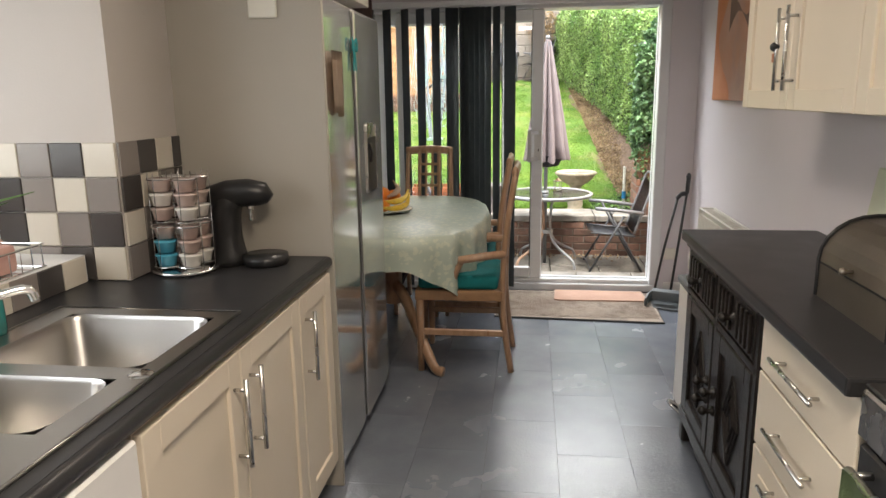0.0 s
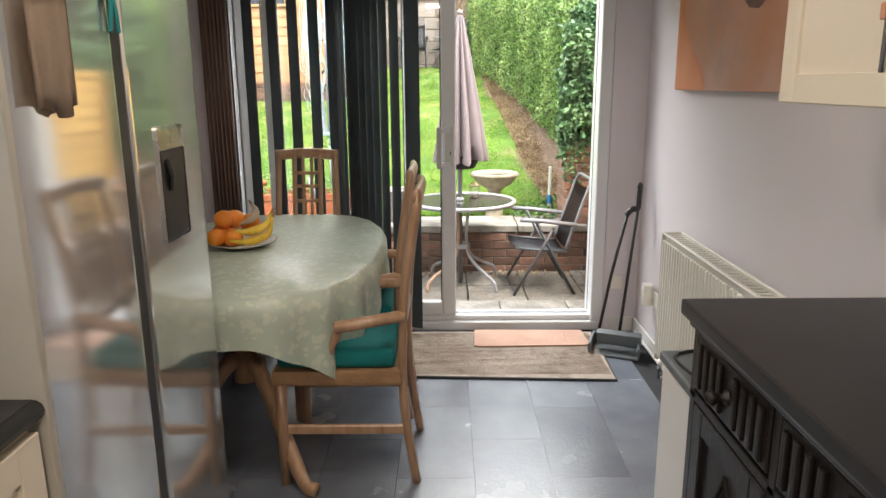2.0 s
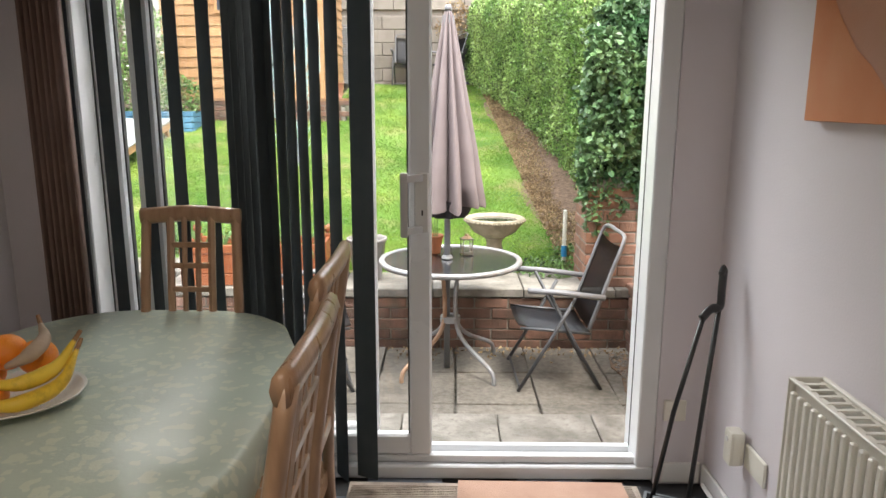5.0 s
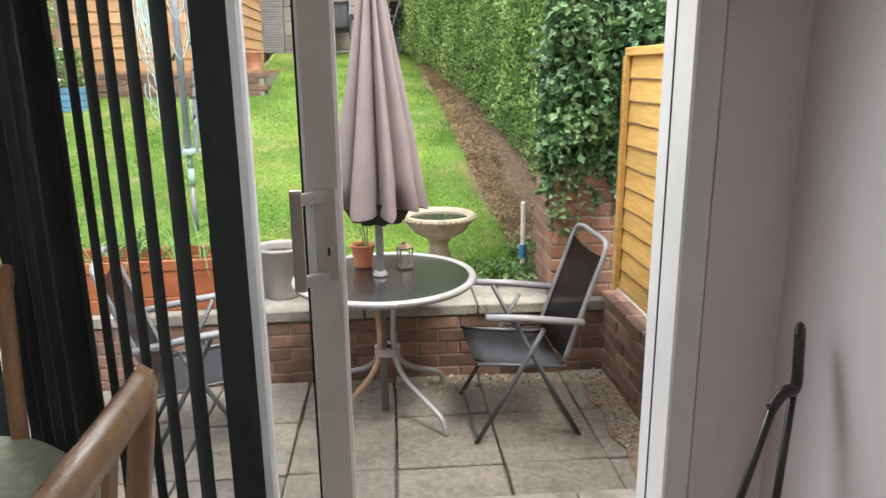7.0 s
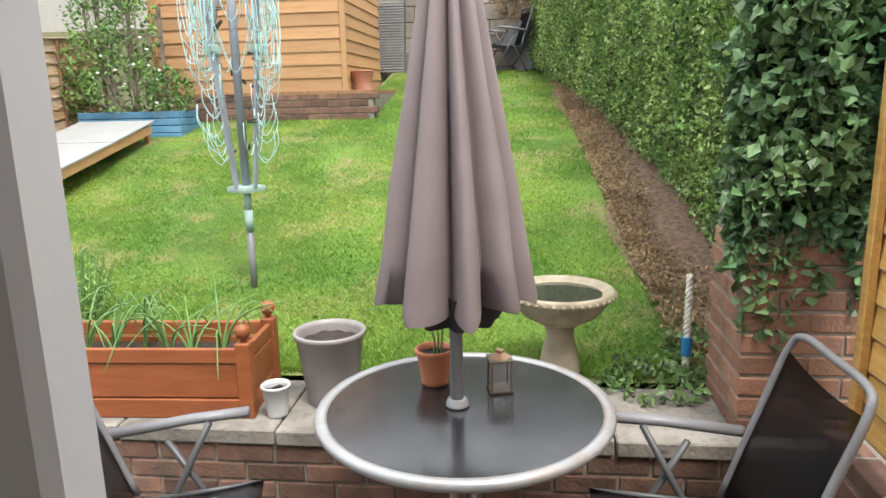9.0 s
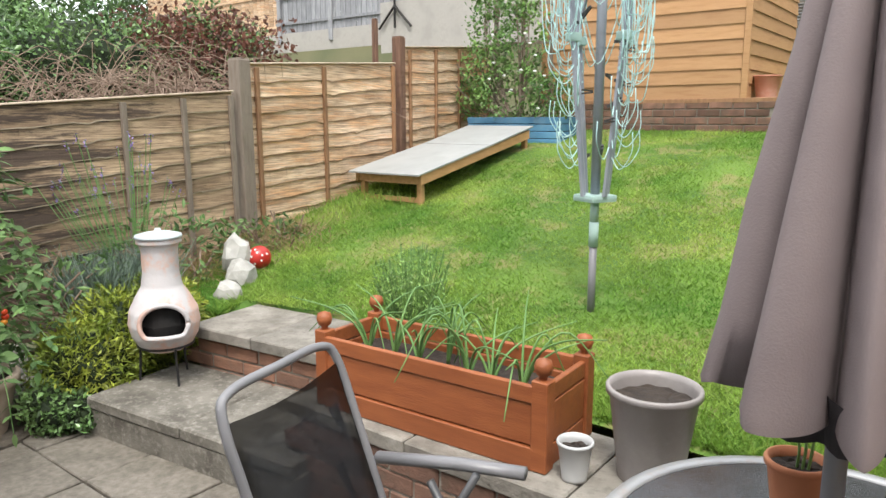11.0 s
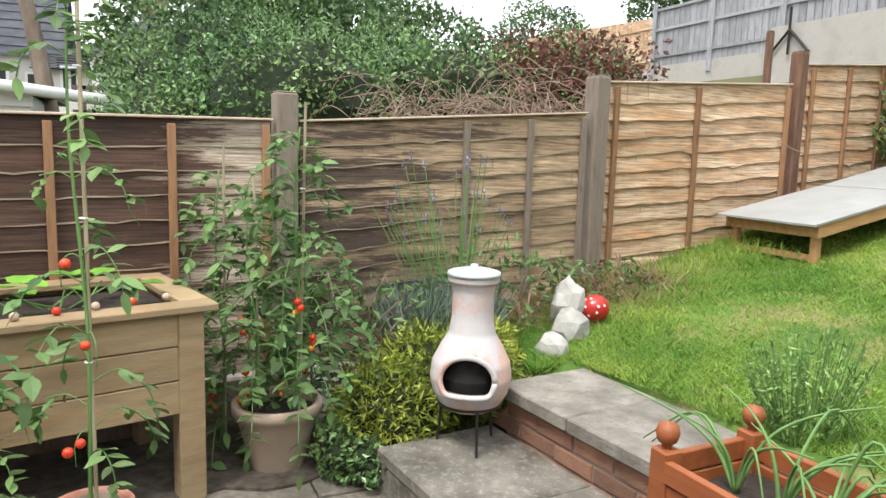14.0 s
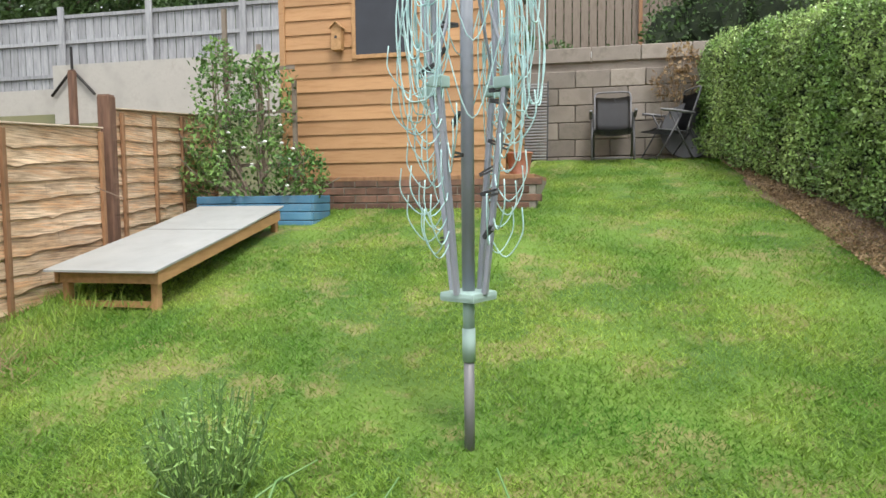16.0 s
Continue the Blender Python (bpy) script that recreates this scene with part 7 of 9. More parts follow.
def fence_panel(y0, y1, za, zb, base_a, base_b, mat, battens, label, wave=0.018, capmat=None):
    L = (y1 - y0) / math.cos(radians(FANG))
    slope = (zb - za) / L
    f = thing("overlap_fence", label, "fence panel", Matrix.Translation((XF(y0), y0, base_a)) @ Matrix.Rotation(radians(FANG), 4, "Z"), "garden fence panels")
    hgt = za - base_a
    n = max(6, round(hgt / 0.112))
    step = hgt / n
    for i in range(n):
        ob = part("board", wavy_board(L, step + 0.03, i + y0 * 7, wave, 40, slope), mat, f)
        # lip colour imitates the lit edge, on honey boards the shadow line
        ob.data.materials.append(M_edgenew if mat is M_fencenew else M_paleedge)
        ob.location = (0.0, 0, i * step)
    for b in battens:
        bm = B()
        yb = (b - y0) / math.cos(radians(FANG))
        box(bm, 0.016, yb - 0.019, 0.02, 0.042, yb + 0.019, hgt - 0.005 + slope * yb, 0.003)
        part("batten", bm, M_batten if mat is not M_fence else M_post, f)
    bm = B()
    box(bm, -0.015, -0.01, 0.0, 0.03, L + 0.01, 0.012, 0.003, m=Matrix.Translation((0, 0, hgt + 0.02)) @ Matrix.Rotation(math.atan(slope), 4, 'X'))
    part("capping", bm, capmat or M_paleedge, f)
    return f


fence_panel(3.45, 5.33, 1.31, 1.31, 0.06, 0.06, M_fencedark, [3.9, 4.4, 4.9, 5.3], "dark brown stained overlap fence panel", 0.007)
fence_panel(5.40, 7.31, 1.31, 1.35, 0.06, 0.08, M_fencedark, [5.80, 6.34, 6.84, 7.28], "dark brown stained overlap fence panel, lightening at one end", 0.008)
fence_panel(7.46, 9.36, 1.35, 1.49, 0.12, 0.36, M_fence, [8.45, 8.91, 9.33], "sun-bleached weathered overlap fence panel, sagging", 0.015)
fence_panel(9.55, 11.44, 1.70, 1.82, 0.42, 0.78, M_fencenew, [9.6, 10.38, 11.40], "newer honey-coloured overlap fence panel", 0.018)
fence_panel(11.64, 13.5, 1.99, 2.14, 0.83, 1.15, M_fencenew, [11.7, 12.2, 12.7, 13.4], "newer honey-coloured overlap fence panel behind the shrub", 0.02)
for y, z0, z1, w, mt, lab in ((5.365, -0.2, 1.36, 0.03, M_batten, "thin brown fence post"), (7.385, -0.2, 1.51, 0.055, M_post, "grey weathered square fence post"), (9.455, 0.2, 1.75, 0.06, M_post, "grey weathered square fence post"), (11.54, 0.6, 2.10, 0.05, M_brownpost, "brown square fence post"), (11.3, 1.6, 2.25, 0.025, M_brownpost, "thin rusty post behind the fence")):
    p = thing("fence_post", lab, "fence post", pose(XF(y) - (0.12 if w < 0.03 else 0.0), y, z0, 0, 0, FANG), "fence posts")
    bm = B()
    box(bm, -w, -w, 0, w, w, z1 - z0, 0.008)
    part("post", bm, mt, p)
    bm = B()
    box(bm, -w * 0.9, -w * 0.9, z1 - z0, w * 0.9, w * 0.9, z1 - z0 + 0.008, 0.004)
    part("weathered_top", bm, mt, p)
bm = B()
box(bm, -0.02, -3.9, -0.02, 0.025, 0, 0.22, 0.004, m=pose(XF(7.31), 7.31, -0.16, 0, 0, FANG))
structure("gravel_board", bm, M_post, "brown timber boards along the foot of the fence", "gravel board")

# golden fence on the other side
gf = thing("overlap_fence", "golden new overlap fence panel above the side wall", "fence panel", pose(1.66, 7.74, 0.33, 0, 0, 180), "garden fence panels")
for i in range(11):
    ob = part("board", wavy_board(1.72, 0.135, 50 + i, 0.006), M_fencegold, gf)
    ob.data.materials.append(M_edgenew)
    ob.location = (0, 0, i * 0.108)
bm = B()
box(bm, -0.02, 0.0, 1.19, 0.035, 1.72, 1.23, 0.003)
part("capping", bm, M_fencegold, gf)
for y in (0.02, 0.86, 1.70):
    bm = B()
    box(bm, 0.016, y - 0.02, 0.0, 0.045, y + 0.02, 1.19, 0.003)
    part("batten", bm, M_fencegold, gf)

# the shed on its brick base
SHX0, SHX1, SHY, SHZ = -3.52, -1.36, 13.25, 1.50
sh = thing("garden_shed", "orange-stained timber shed with overlapping boards", "shed", pose(0, 0, 0))
bm = B()
box(bm, SHX0 + 0.03, SHY + 0.02, SHZ + 0.02, SHX1 - 0.03, 15.3, 3.65)
part("wall_core", bm, M_shed, sh)
bm = B()
v = [(SHX0 - 0.12, SHY - 0.15, 3.62), (SHX1 + 0.12, SHY - 0.15, 3.62), (SHX1 + 0.12, 15.5, 3.62), (SHX0 - 0.12, 15.5, 3.62)]
slab(bm, [(p[0], p[1]) for p in v], 3.62, 3.70)
part("roof", bm, M_greyp, sh, "grey felted roof")
pitch = 0.138
for i in range(15):
    z = SHZ + i * pitch
    for xa, xb in ((SHX0, SHX1),) if not (1.10 < z - SHZ + pitch * 0.5 < 1.78) else ((SHX0, -2.76), (-2.20, SHX1)):
        bm = B()
        bm2 = [(0.0, 0.0), (-0.02, 0.0), (-0.006, pitch + 0.012), (0.0, pitch + 0.012)]
        a = [bm.verts.new((xa, SHY + 0.02 + p[0], z + p[1])) for p in bm2]
        b = [bm.verts.new((xb, SHY + 0.02 + p[0], z + p[1])) for p in bm2]
        bm.faces.new(a)
        bm.faces.new(b)
        for k in range(4):
            bm.faces.new((a[k], a[(k + 1) % 4], b[(k + 1) % 4], b[k]))
        part("board", bm, M_shed, sh)
    bm = B()
    bm2 = [(0.0, 0.0), (0.02, 0.0), (0.006, pitch + 0.012), (0.0, pitch + 0.012)]
    a = [bm.verts.new((SHX1 - 0.025 + p[0], SHY + 0.02, z + p[1])) for p in bm2]
    b = [bm.verts.new((SHX1 - 0.025 + p[0], 15.3, z + p[1])) for p in bm2]
    bm.faces.new(a)
    bm.faces.new(b)
    for k in range(4):
        bm.faces.new((a[k], a[(k + 1) % 4], b[(k + 1) % 4], b[k]))
    part("side_board", bm, M_shed, sh)
for x in (SHX0, SHX1):
    bm = B()
    box(bm, x - 0.03, SHY - 0.012, SHZ - 0.01, x + 0.03, SHY + 0.03, 3.62, 0.004)
    part("corner_trim", bm, M_shed, sh)
w = part("window", box(B(), -2.76, SHY - 0.01, 2.66, -2.20, SHY + 0.02, 3.30), surf("dark_window", (0.012, 0.014, 0.02), (0.02, 0.023, 0.032), 3, 0.06, bump=0.02, bscale=5), sh, "dark reflecting window")
bm = B()
for a in ((-2.80, 2.62, -2.16, 2.66), (-2.80, 3.30, -2.16, 3.34), (-2.80, 2.66, -2.76, 3.30), (-2.20, 2.66, -2.16, 3.30)):
    box(bm, a[0], SHY - 0.018, a[1], a[2], SHY + 0.01, a[3], 0.003)
part("window_frame", bm, M_bedwood, w)
bm = B()
box(bm, SHX0 - 0.02, SHY - 0.03, SHZ - 0.045, SHX1 + 0.3, 15.3, SHZ, 0.004)
part("base_board", bm, M_batten, sh, "projecting timber base")
bx = thing("bird_box", "small wooden bird box on the shed wall", "bird box", pose(-2.93, SHY - 0.005, 2.70))
bm = B()
box(bm, -0.05, -0.09, 0.0, 0.05, 0.0, 0.20, 0.004)
part("box", bm, M_bedwood, bx)
bm = B()
for s in (-1, 1):
    box(bm, -0.045, -0.11, -0.004, 0.045, 0.0, 0.006, m=Matrix.Translation((s * 0.03, 0, 0.235)) @ Matrix.Rotation(s * 0.8, 4, "Y"))
slab_v = [bm.verts.new(p) for p in ((-0.05, -0.088, 0.20), (0.05, -0.088, 0.20), (0.0, -0.088, 0.26))]
bm.faces.new(slab_v)
part("roof", bm, M_bedwood, bx)
bm = B()
cyl(bm, (0, -0.088, 0.12), (0, -0.093, 0.12), 0.014)
part("entrance_hole", bm, M_black, bx)
bm = B()
box(bm, -3.25, SHY - 0.02, 0.9, -1.05, 14.6, SHZ - 0.045)
structure("shed_base", bm, M_mortar, "brick plinth under the shed", "plinth")
plant_pot("shed_pot", "pink-red plant pot standing by the shed", pose(-1.24, 13.6, SHZ - 0.001), 0.09, 0.125, 0.22, M_terrapink, 0.85, 0.012)

# blue trough with a climbing shrub
tr = thing("blue_trough", "blue painted timber trough at the lawn edge", "planter", pose(0, 0, 0))
for i in range(4):
    z = 1.03 + i * 0.075
    bm = B()
    box(bm, -4.1, 12.58, z, -2.97, 12.61, z + 0.068, 0.004)
    part("board", bm, M_blue, tr)
    bm = B()
    box(bm, -2.99, 12.612, z, -2.96, 13.0, z + 0.068, 0.004)
    part("end_board", bm, M_blue, tr)
bm = B()
box(bm, -4.1, 12.615, 1.0, -3.0, 13.1, 1.30)
part("soil", bm, M_earth, tr)


def bush(name, label, category, at, blobs, count, size, mat, seed, core=True, stems=0, long=1.6, kind="", stem_mat=None, spread=1.0, holes=0.0):
    """A shrub: leaf clumps scattered over several uneven blobs (x, y, z, rx, ry, rz) round a dark core."""
    rng = np.random.default_rng(seed)
    o = thing(name, label, category, at)
    if kind:
        tagged(o, kind=kind)
    pts, outs = [], []
    vol = np.array([b[3] * b[4] + b[4] * b[5] + b[3] * b[5] for b in blobs])
    for b, n in zip(blobs, (count * vol / vol.sum()).astype(int)):
        d = rng.normal(size=(n, 3))
        d /= np.linalg.norm(d, axis=1)[:, None]
        lump = np.array([1 + 0.28 * noise.noise(Vector(q) * 2.6 + Vector((b[0], b[1], b[2]))) for q in d])
        r = (lump * rng.uniform(0.72, 1.08, n))[:, None]
        pts.append(d * r * np.array(b[3:]) + np.array(b[:3]))
        outs.append(d)
    pts, outs = np.concatenate(pts), np.concatenate(outs)
    if holes:
        keep = np.array([noise.noise(Vector(q) * holes) > -0.12 for q in pts]) | (rng.random(len(pts)) < 0.12)
        pts, outs = pts[keep], outs[keep]
    me = leaf_mesh("foliage", pts, size, mat, rng, outs, long, spread=spread)
    ob = new("foliage", me)
    ob.parent = o
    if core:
        # dark solid put in for the shade between the leaves
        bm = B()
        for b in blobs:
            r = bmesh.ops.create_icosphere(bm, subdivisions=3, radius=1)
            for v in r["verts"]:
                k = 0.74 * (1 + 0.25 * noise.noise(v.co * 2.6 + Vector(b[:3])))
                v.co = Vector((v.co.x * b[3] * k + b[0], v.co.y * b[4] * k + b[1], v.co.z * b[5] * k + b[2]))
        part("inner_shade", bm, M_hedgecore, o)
    if stems:
        bm = B()
        for i in range(stems):
            b = blobs[i % len(blobs)]
            e = Vector(b[:3]) + Vector(rng.normal(size=3) * 0.5 * np.array(b[3:]))
            tube(bm, curve_pts([(b[0] * 0.3, b[1] * 0.3, 0), ((b[0] + e.x) / 2 + rng.normal() * 0.05, (b[1] + e.y) / 2, e.z * 0.55), e], 4), 0.006, 5)
        part("twig", bm, stem_mat or M_bark, o)
    return o


rs = bush("rose_shrub", "tall straggling green climbing rose in the blue trough", "shrub", pose(-3.55, 12.8, 1.30),
          [(-0.35, 0.0, 0.95, 0.30, 0.28, 0.42), (0.0, 0.05, 0.85, 0.30, 0.28, 0.40), (-0.05, -0.05, 0.28, 0.58, 0.33, 0.28), (0.42, -0.05, 0.22, 0.24, 0.28, 0.24), (-0.5, 0.0, 0.5, 0.25, 0.25, 0.35), (-0.45, 0.05, 1.3, 0.16, 0.16, 0.22), (0.05, 0.0, 1.2, 0.14, 0.14, 0.16), (-0.7, 0.05, 0.25, 0.2, 0.25, 0.25)], 4700, 0.032, M_rose, 31, False, 46, spread=1.5)
for i in range(14):
    bm = B()
    bmesh.ops.create_icosphere(bm, subdivisions=1, radius=0.020, matrix=Matrix.Translation((random.uniform(-0.5, 0.6), random.uniform(-0.38, -0.2), random.uniform(0.1, 0.9))) @ Matrix.Diagonal((1, 1, 0.6, 1)))
    part("flower", bm, M_white, rs, "small white flower")
ts = thing("trellis", "pale weathered wooden trellis behind the shrub", "trellis", pose(-4.0, 12.95, 1.0))
for x in (0.0, 0.35, 0.7):
    bm = B()
    box(bm, x, 0.0, 0.0, x + 0.04, 0.03, 2.1 - x)
    part("upright", bm, M_post, ts)
for z in (0.6, 1.1, 1.5):
    bm = B()
    box(bm, 0, -0.012, z, 0.74, -0.001, z + 0.035)
    part("rail", bm, M_post, ts)

# long clipped hedge
def hedge_face(y):
    return float(np.interp(y, [8.2, 10.0, 11.5, 12.7, 13.8, 16.0], [1.60, 1.66, 1.55, 1.40, 1.20, 0.72]))


def hedge_top(y):
    return 2.30 + 0.115 * (y - 8.3)


rng = np.random.default_rng(77)
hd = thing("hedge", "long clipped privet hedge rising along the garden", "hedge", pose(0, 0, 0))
# body behind the hedge leaves, coloured as their inner shade
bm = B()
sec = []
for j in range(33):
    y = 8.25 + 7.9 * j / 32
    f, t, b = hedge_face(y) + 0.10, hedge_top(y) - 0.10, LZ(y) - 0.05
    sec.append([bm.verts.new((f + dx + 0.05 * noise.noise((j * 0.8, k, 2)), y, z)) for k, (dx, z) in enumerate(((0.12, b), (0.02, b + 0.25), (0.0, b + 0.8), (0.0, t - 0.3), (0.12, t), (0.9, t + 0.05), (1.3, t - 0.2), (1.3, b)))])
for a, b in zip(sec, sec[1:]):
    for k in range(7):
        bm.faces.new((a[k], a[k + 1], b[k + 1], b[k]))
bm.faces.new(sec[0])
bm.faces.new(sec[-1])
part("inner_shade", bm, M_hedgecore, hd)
n = 105000
yy = 8.2 + 8.0 * rng.random(n) ** 1.35
fx = np.array([hedge_face(y) for y in yy])
tz, gz = hedge_top(yy), LZ(yy)
u = rng.random(n)
side = u < 0.76
z = np.where(side, gz + 0.1 + (tz - gz - 0.12) * (u / 0.76) ** 0.9, tz + 0.03 * rng.normal(size=n))
bump = np.array([noise.noise((y * 2.4, q * 2.4, 1)) + 0.5 * noise.noise((y * 7, q * 7, 3)) for y, q in zip(yy, z)])
gap = np.array([noise.noise((y * 11, q * 9, 6)) for y, q in zip(yy, z)])
deep = np.clip(rng.normal(size=n) * 0.03 + 0.02, -0.05, 0.10)
x = np.where(side, fx - bump * 0.055 + deep + np.where(z > tz - 0.3, (z - tz + 0.3) ** 2 * 1.2, 0), fx + 0.12 + (u - 0.76) / 0.24 * 1.0)
z = z + np.where(side, 0, bump * 0.06)
keep = (gap > -0.18) | ~side | (rng.random(n) < 0.25)
out = np.where(side[:, None], np.array([-0.7, -0.25, 0.55]), np.array([-0.2, -0.2, 1.0]))
ob = new("foliage", leaf_mesh("foliage", np.stack([x, yy, z], 1)[keep], 0.027, M_hedge, rng, out[keep], 1.45))
ob.parent = hd
# bare twigs showing at the foot
bm = B()
for i in range(70):
    y = 8.5 + 7.2 * rng.random()
    f, b = hedge_face(y), LZ(y)
    tube(bm, [(f + 0.12, y, b), (f + 0.06 + 0.05 * rng.random(), y + 0.06 * rng.normal(), b + 0.22), (f + 0.04 * rng.random(), y + 0.1 * rng.normal(), b + 0.42)], 0.005, 4)
tagged(part("bare_twigs", bm, M_bark, hd), kind="stuff")
# the end of the hedge that faces the house
iv = thing("ivy", "glossy dark green ivy smothering the brick pier", "ivy", pose(0, 0, 0))
n = 8600
d = rng.normal(size=(n, 3))
d /= np.linalg.norm(d, axis=1)[:, None]
d[:, 1] = -np.abs(d[:, 1])
cen = np.array([(1.50, 8.05, 1.50), (1.40, 8.0, 1.12), (1.62, 8.15, 1.92), (1.80, 7.95, 1.66), (1.34, 7.95, 0.92), (1.56, 8.0, 1.28), (1.60, 7.86, 1.05), (1.42, 7.92, 1.72), (2.05, 7.9, 1.72)])
rad = np.array([(0.24, 0.26, 0.26), (0.17, 0.2, 0.24), (0.28, 0.26, 0.22), (0.26, 0.22, 0.13), (0.08, 0.10, 0.16), (0.22, 0.24, 0.24), (0.09, 0.07, 0.15), (0.16, 0.18, 0.18), (0.2, 0.2, 0.14)])
area = rad[:, 0] * rad[:, 2]
blob = rng.choice(len(cen), n, p=area / area.sum())
lump = np.array([1 + 0.35 * noise.noise(Vector(q) * 3.1 + Vector(c)) for q, c in zip(d, cen[blob])])
p = cen[blob] + d * rad[blob] * (rng.uniform(0.8, 1.12, n) * lump)[:, None]
# trailing shoots down the brickwork
for k in range(16):
    x0, z0, l = 1.30 + 0.36 * rng.random(), 0.85 + 0.35 * rng.random(), 0.12 + 0.25 * rng.random()
    m = int(l * 60)
    q = np.linspace(0, 1, m)
    p = np.concatenate([p, np.stack([x0 + 0.03 * np.sin(q * 7 + k) + 0.015 * rng.normal(size=m), 7.84 + 0.012 * rng.normal(size=m), z0 - l * q], 1)])
    d = np.concatenate([d, np.tile([0, -0.9, -0.2], (m, 1))])
ob = new("foliage", leaf_mesh("foliage", p, 0.043, M_ivy, rng, d, 1.2, 0.35))
ob.parent = iv
# dark lumps under the ivy imitate shade behind its leaves
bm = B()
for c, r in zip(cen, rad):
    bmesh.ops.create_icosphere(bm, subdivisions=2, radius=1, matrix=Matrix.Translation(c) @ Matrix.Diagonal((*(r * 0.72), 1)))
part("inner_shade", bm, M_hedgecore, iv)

# things stacked at the block wall
c3 = copy_thing(c1, pose(-0.33, 15.86, LZ(15.9) + 0.03, 0, 0, 90))
tagged(c3, "charcoal mesh folding chair standing against the block wall")
c4 = copy_thing(c1, pose(0.35, 15.98, LZ(15.9) + 0.03, 0, 0, 20))
tagged(c4, "charcoal mesh folding chair beside the round table")
lg = thing("slatted_lounger", "folded grey slatted lounger leaning on the wall", "lounger", pose(-1.42, 16.1, LZ(16.1) + 0.01, -9, 0, 0))
for i in range(26):
    bm = B()
    box(bm, -0.26, -0.012, 0.03 + i * 0.04, 0.26, 0.012, 0.052 + i * 0.04, 0.003)
    part("slat", bm, M_alu, lg)
for x in (-0.27, 0.25):
    bm = B()
    box(bm, x, -0.015, 0.0, x + 0.02, 0.015, 1.08, 0.003)
    part("side_rail", bm, M_frame, lg)
tt = thing("folded_round_table", "dark round garden table top leaning on the wall", "garden table", pose(0.62, 16.12, LZ(16.1) + 0.36, 82, 0, -12))
bm = B()
lathe(bm, [(0.0, 0.0), (0.35, 0.0), (0.36, 0.012), (0.35, 0.024), (0.0, 0.024)], 36)
part("top", bm, M_frame, tt)
bm = B()
tube(bm, [(-0.2, -0.3, 0.03), (0.2, 0.3, 0.03)], 0.012, 6)
tube(bm, [(-0.2, 0.3, 0.03), (0.2, -0.3, 0.03)], 0.012, 6)
part("legs", bm, M_frame, tt)

# neighbours' grey fence on the retaining wall
gfc = thing("grey_fence", "tall silvered timber fence above the far wall", "fence", pose(0, 18.0, 3.2))
for i in range(56):
    x = -13.7 + i * 0.165
    bm = B()
    box(bm, x, -0.01, 0.05, x + 0.15, 0.01, 1.42 - 0.02 * math.sin(i), 0.003)
    part("board", bm, M_greyfence, gfc)
for z in (0.35, 0.95, 1.40):
    bm = B()
    box(bm, -13.8, -0.05, z, -4.4, -0.012, z + 0.06)
    part("rail", bm, M_greyfence, gfc)
for i in range(6):
    bm = B()
    box(bm, -13.7 + i * 1.8, -0.09, -0.1, -13.58 + i * 1.8, -0.052, 1.6, 0.004)
    part("post", bm, M_greyfence, gfc)
tan = thing("tan_fence", "light tan timber fence beyond the brambles", "fence", pose(0, 18.6, 3.2))
for i in range(44):
    bm = B()
    box(bm, -20.6 + i * 0.165, -0.01, 0.0, -20.45 + i * 0.165, 0.01, 1.75 - i * 0.008, 0.003)
    part("board", bm, M_fencenew, tan)
for z in (0.4, 1.2):
    bm = B()
    box(bm, -20.6, -0.04, z, -13.4, -0.012, z + 0.06)
    part("rail", bm, M_fencenew, tan)
bf = thing("brace_frame", "rusty steel brace standing on the far wall", "brace", pose(-9.75, 17.8, 3.2))
for a, b in (((0, 0, 0), (0, 0, 0.85)), ((0, 0, 0.45), (0.45, 0, 0.0)), ((0, 0, 0.45), (-0.45, 0, 0.0))):
    bm = B()
    tube(bm, [a, b], 0.025, 6)
    part("bar", bm, M_oakdark, bf)

# brambles and dead stems behind the left fence
br = bush("bramble_bank", "dense bank of dark green brambles behind the fence", "brambles", pose(-7.6, 10.6, 0.3),
          [(-0.3, -3.2, 0.8, 1.3, 1.2, 1.1), (-0.6, -1.6, 1.0, 1.5, 1.4, 1.2), (0.0, 0.2, 0.9, 1.5, 1.3, 1.2), (0.5, -2.4, 1.3, 1.0, 1.2, 0.85), (0.6, -0.9, 1.35, 1.0, 1.1, 0.85), (0.7, 0.55, 1.4, 0.9, 0.85, 0.9), (-2.8, -2.6, 1.4, 1.8, 1.8, 1.5), (-3.0, -0.4, 1.5, 2.0, 1.6, 1.2)], 135000, 0.037, M_bramble, 41, kind="stuff", holes=2.7)
dd = thing("dead_brambles", "tangle of pale dead bramble stems over the fence", "brambles", pose(-5.85, 9.75, 1.5))
tagged(dd, kind="stuff")
bm = B()
rng = np.random.default_rng(51)
for i in range(520):
    s = Vector((rng.normal() * 0.40, rng.normal() * 0.55, rng.uniform(-0.35, 0.12)))
    a = rng.uniform(0, 6.28)
    l = rng.uniform(0.4, 1.0)
    e = s + Vector((math.cos(a) * l, math.sin(a) * l, rng.uniform(-0.3, 0.35)))
    tube(bm, curve_pts([s, (s + e) / 2 + Vector((0, 0, rng.uniform(0.05, 0.35))), e], 4), 0.0038, 4, caps=False)
part("twig", bm, M_dead, dd)
p = np.clip(rng.normal(size=(4200, 3)), -1.6, 1.6) * np.array([0.45, 0.50, 0.26]) + np.array([-0.7, 1.1, 0.5])
ob = new("red_leaves", leaf_mesh("red_leaves", p, 0.045, M_reddead, rng))
ob.parent = dd


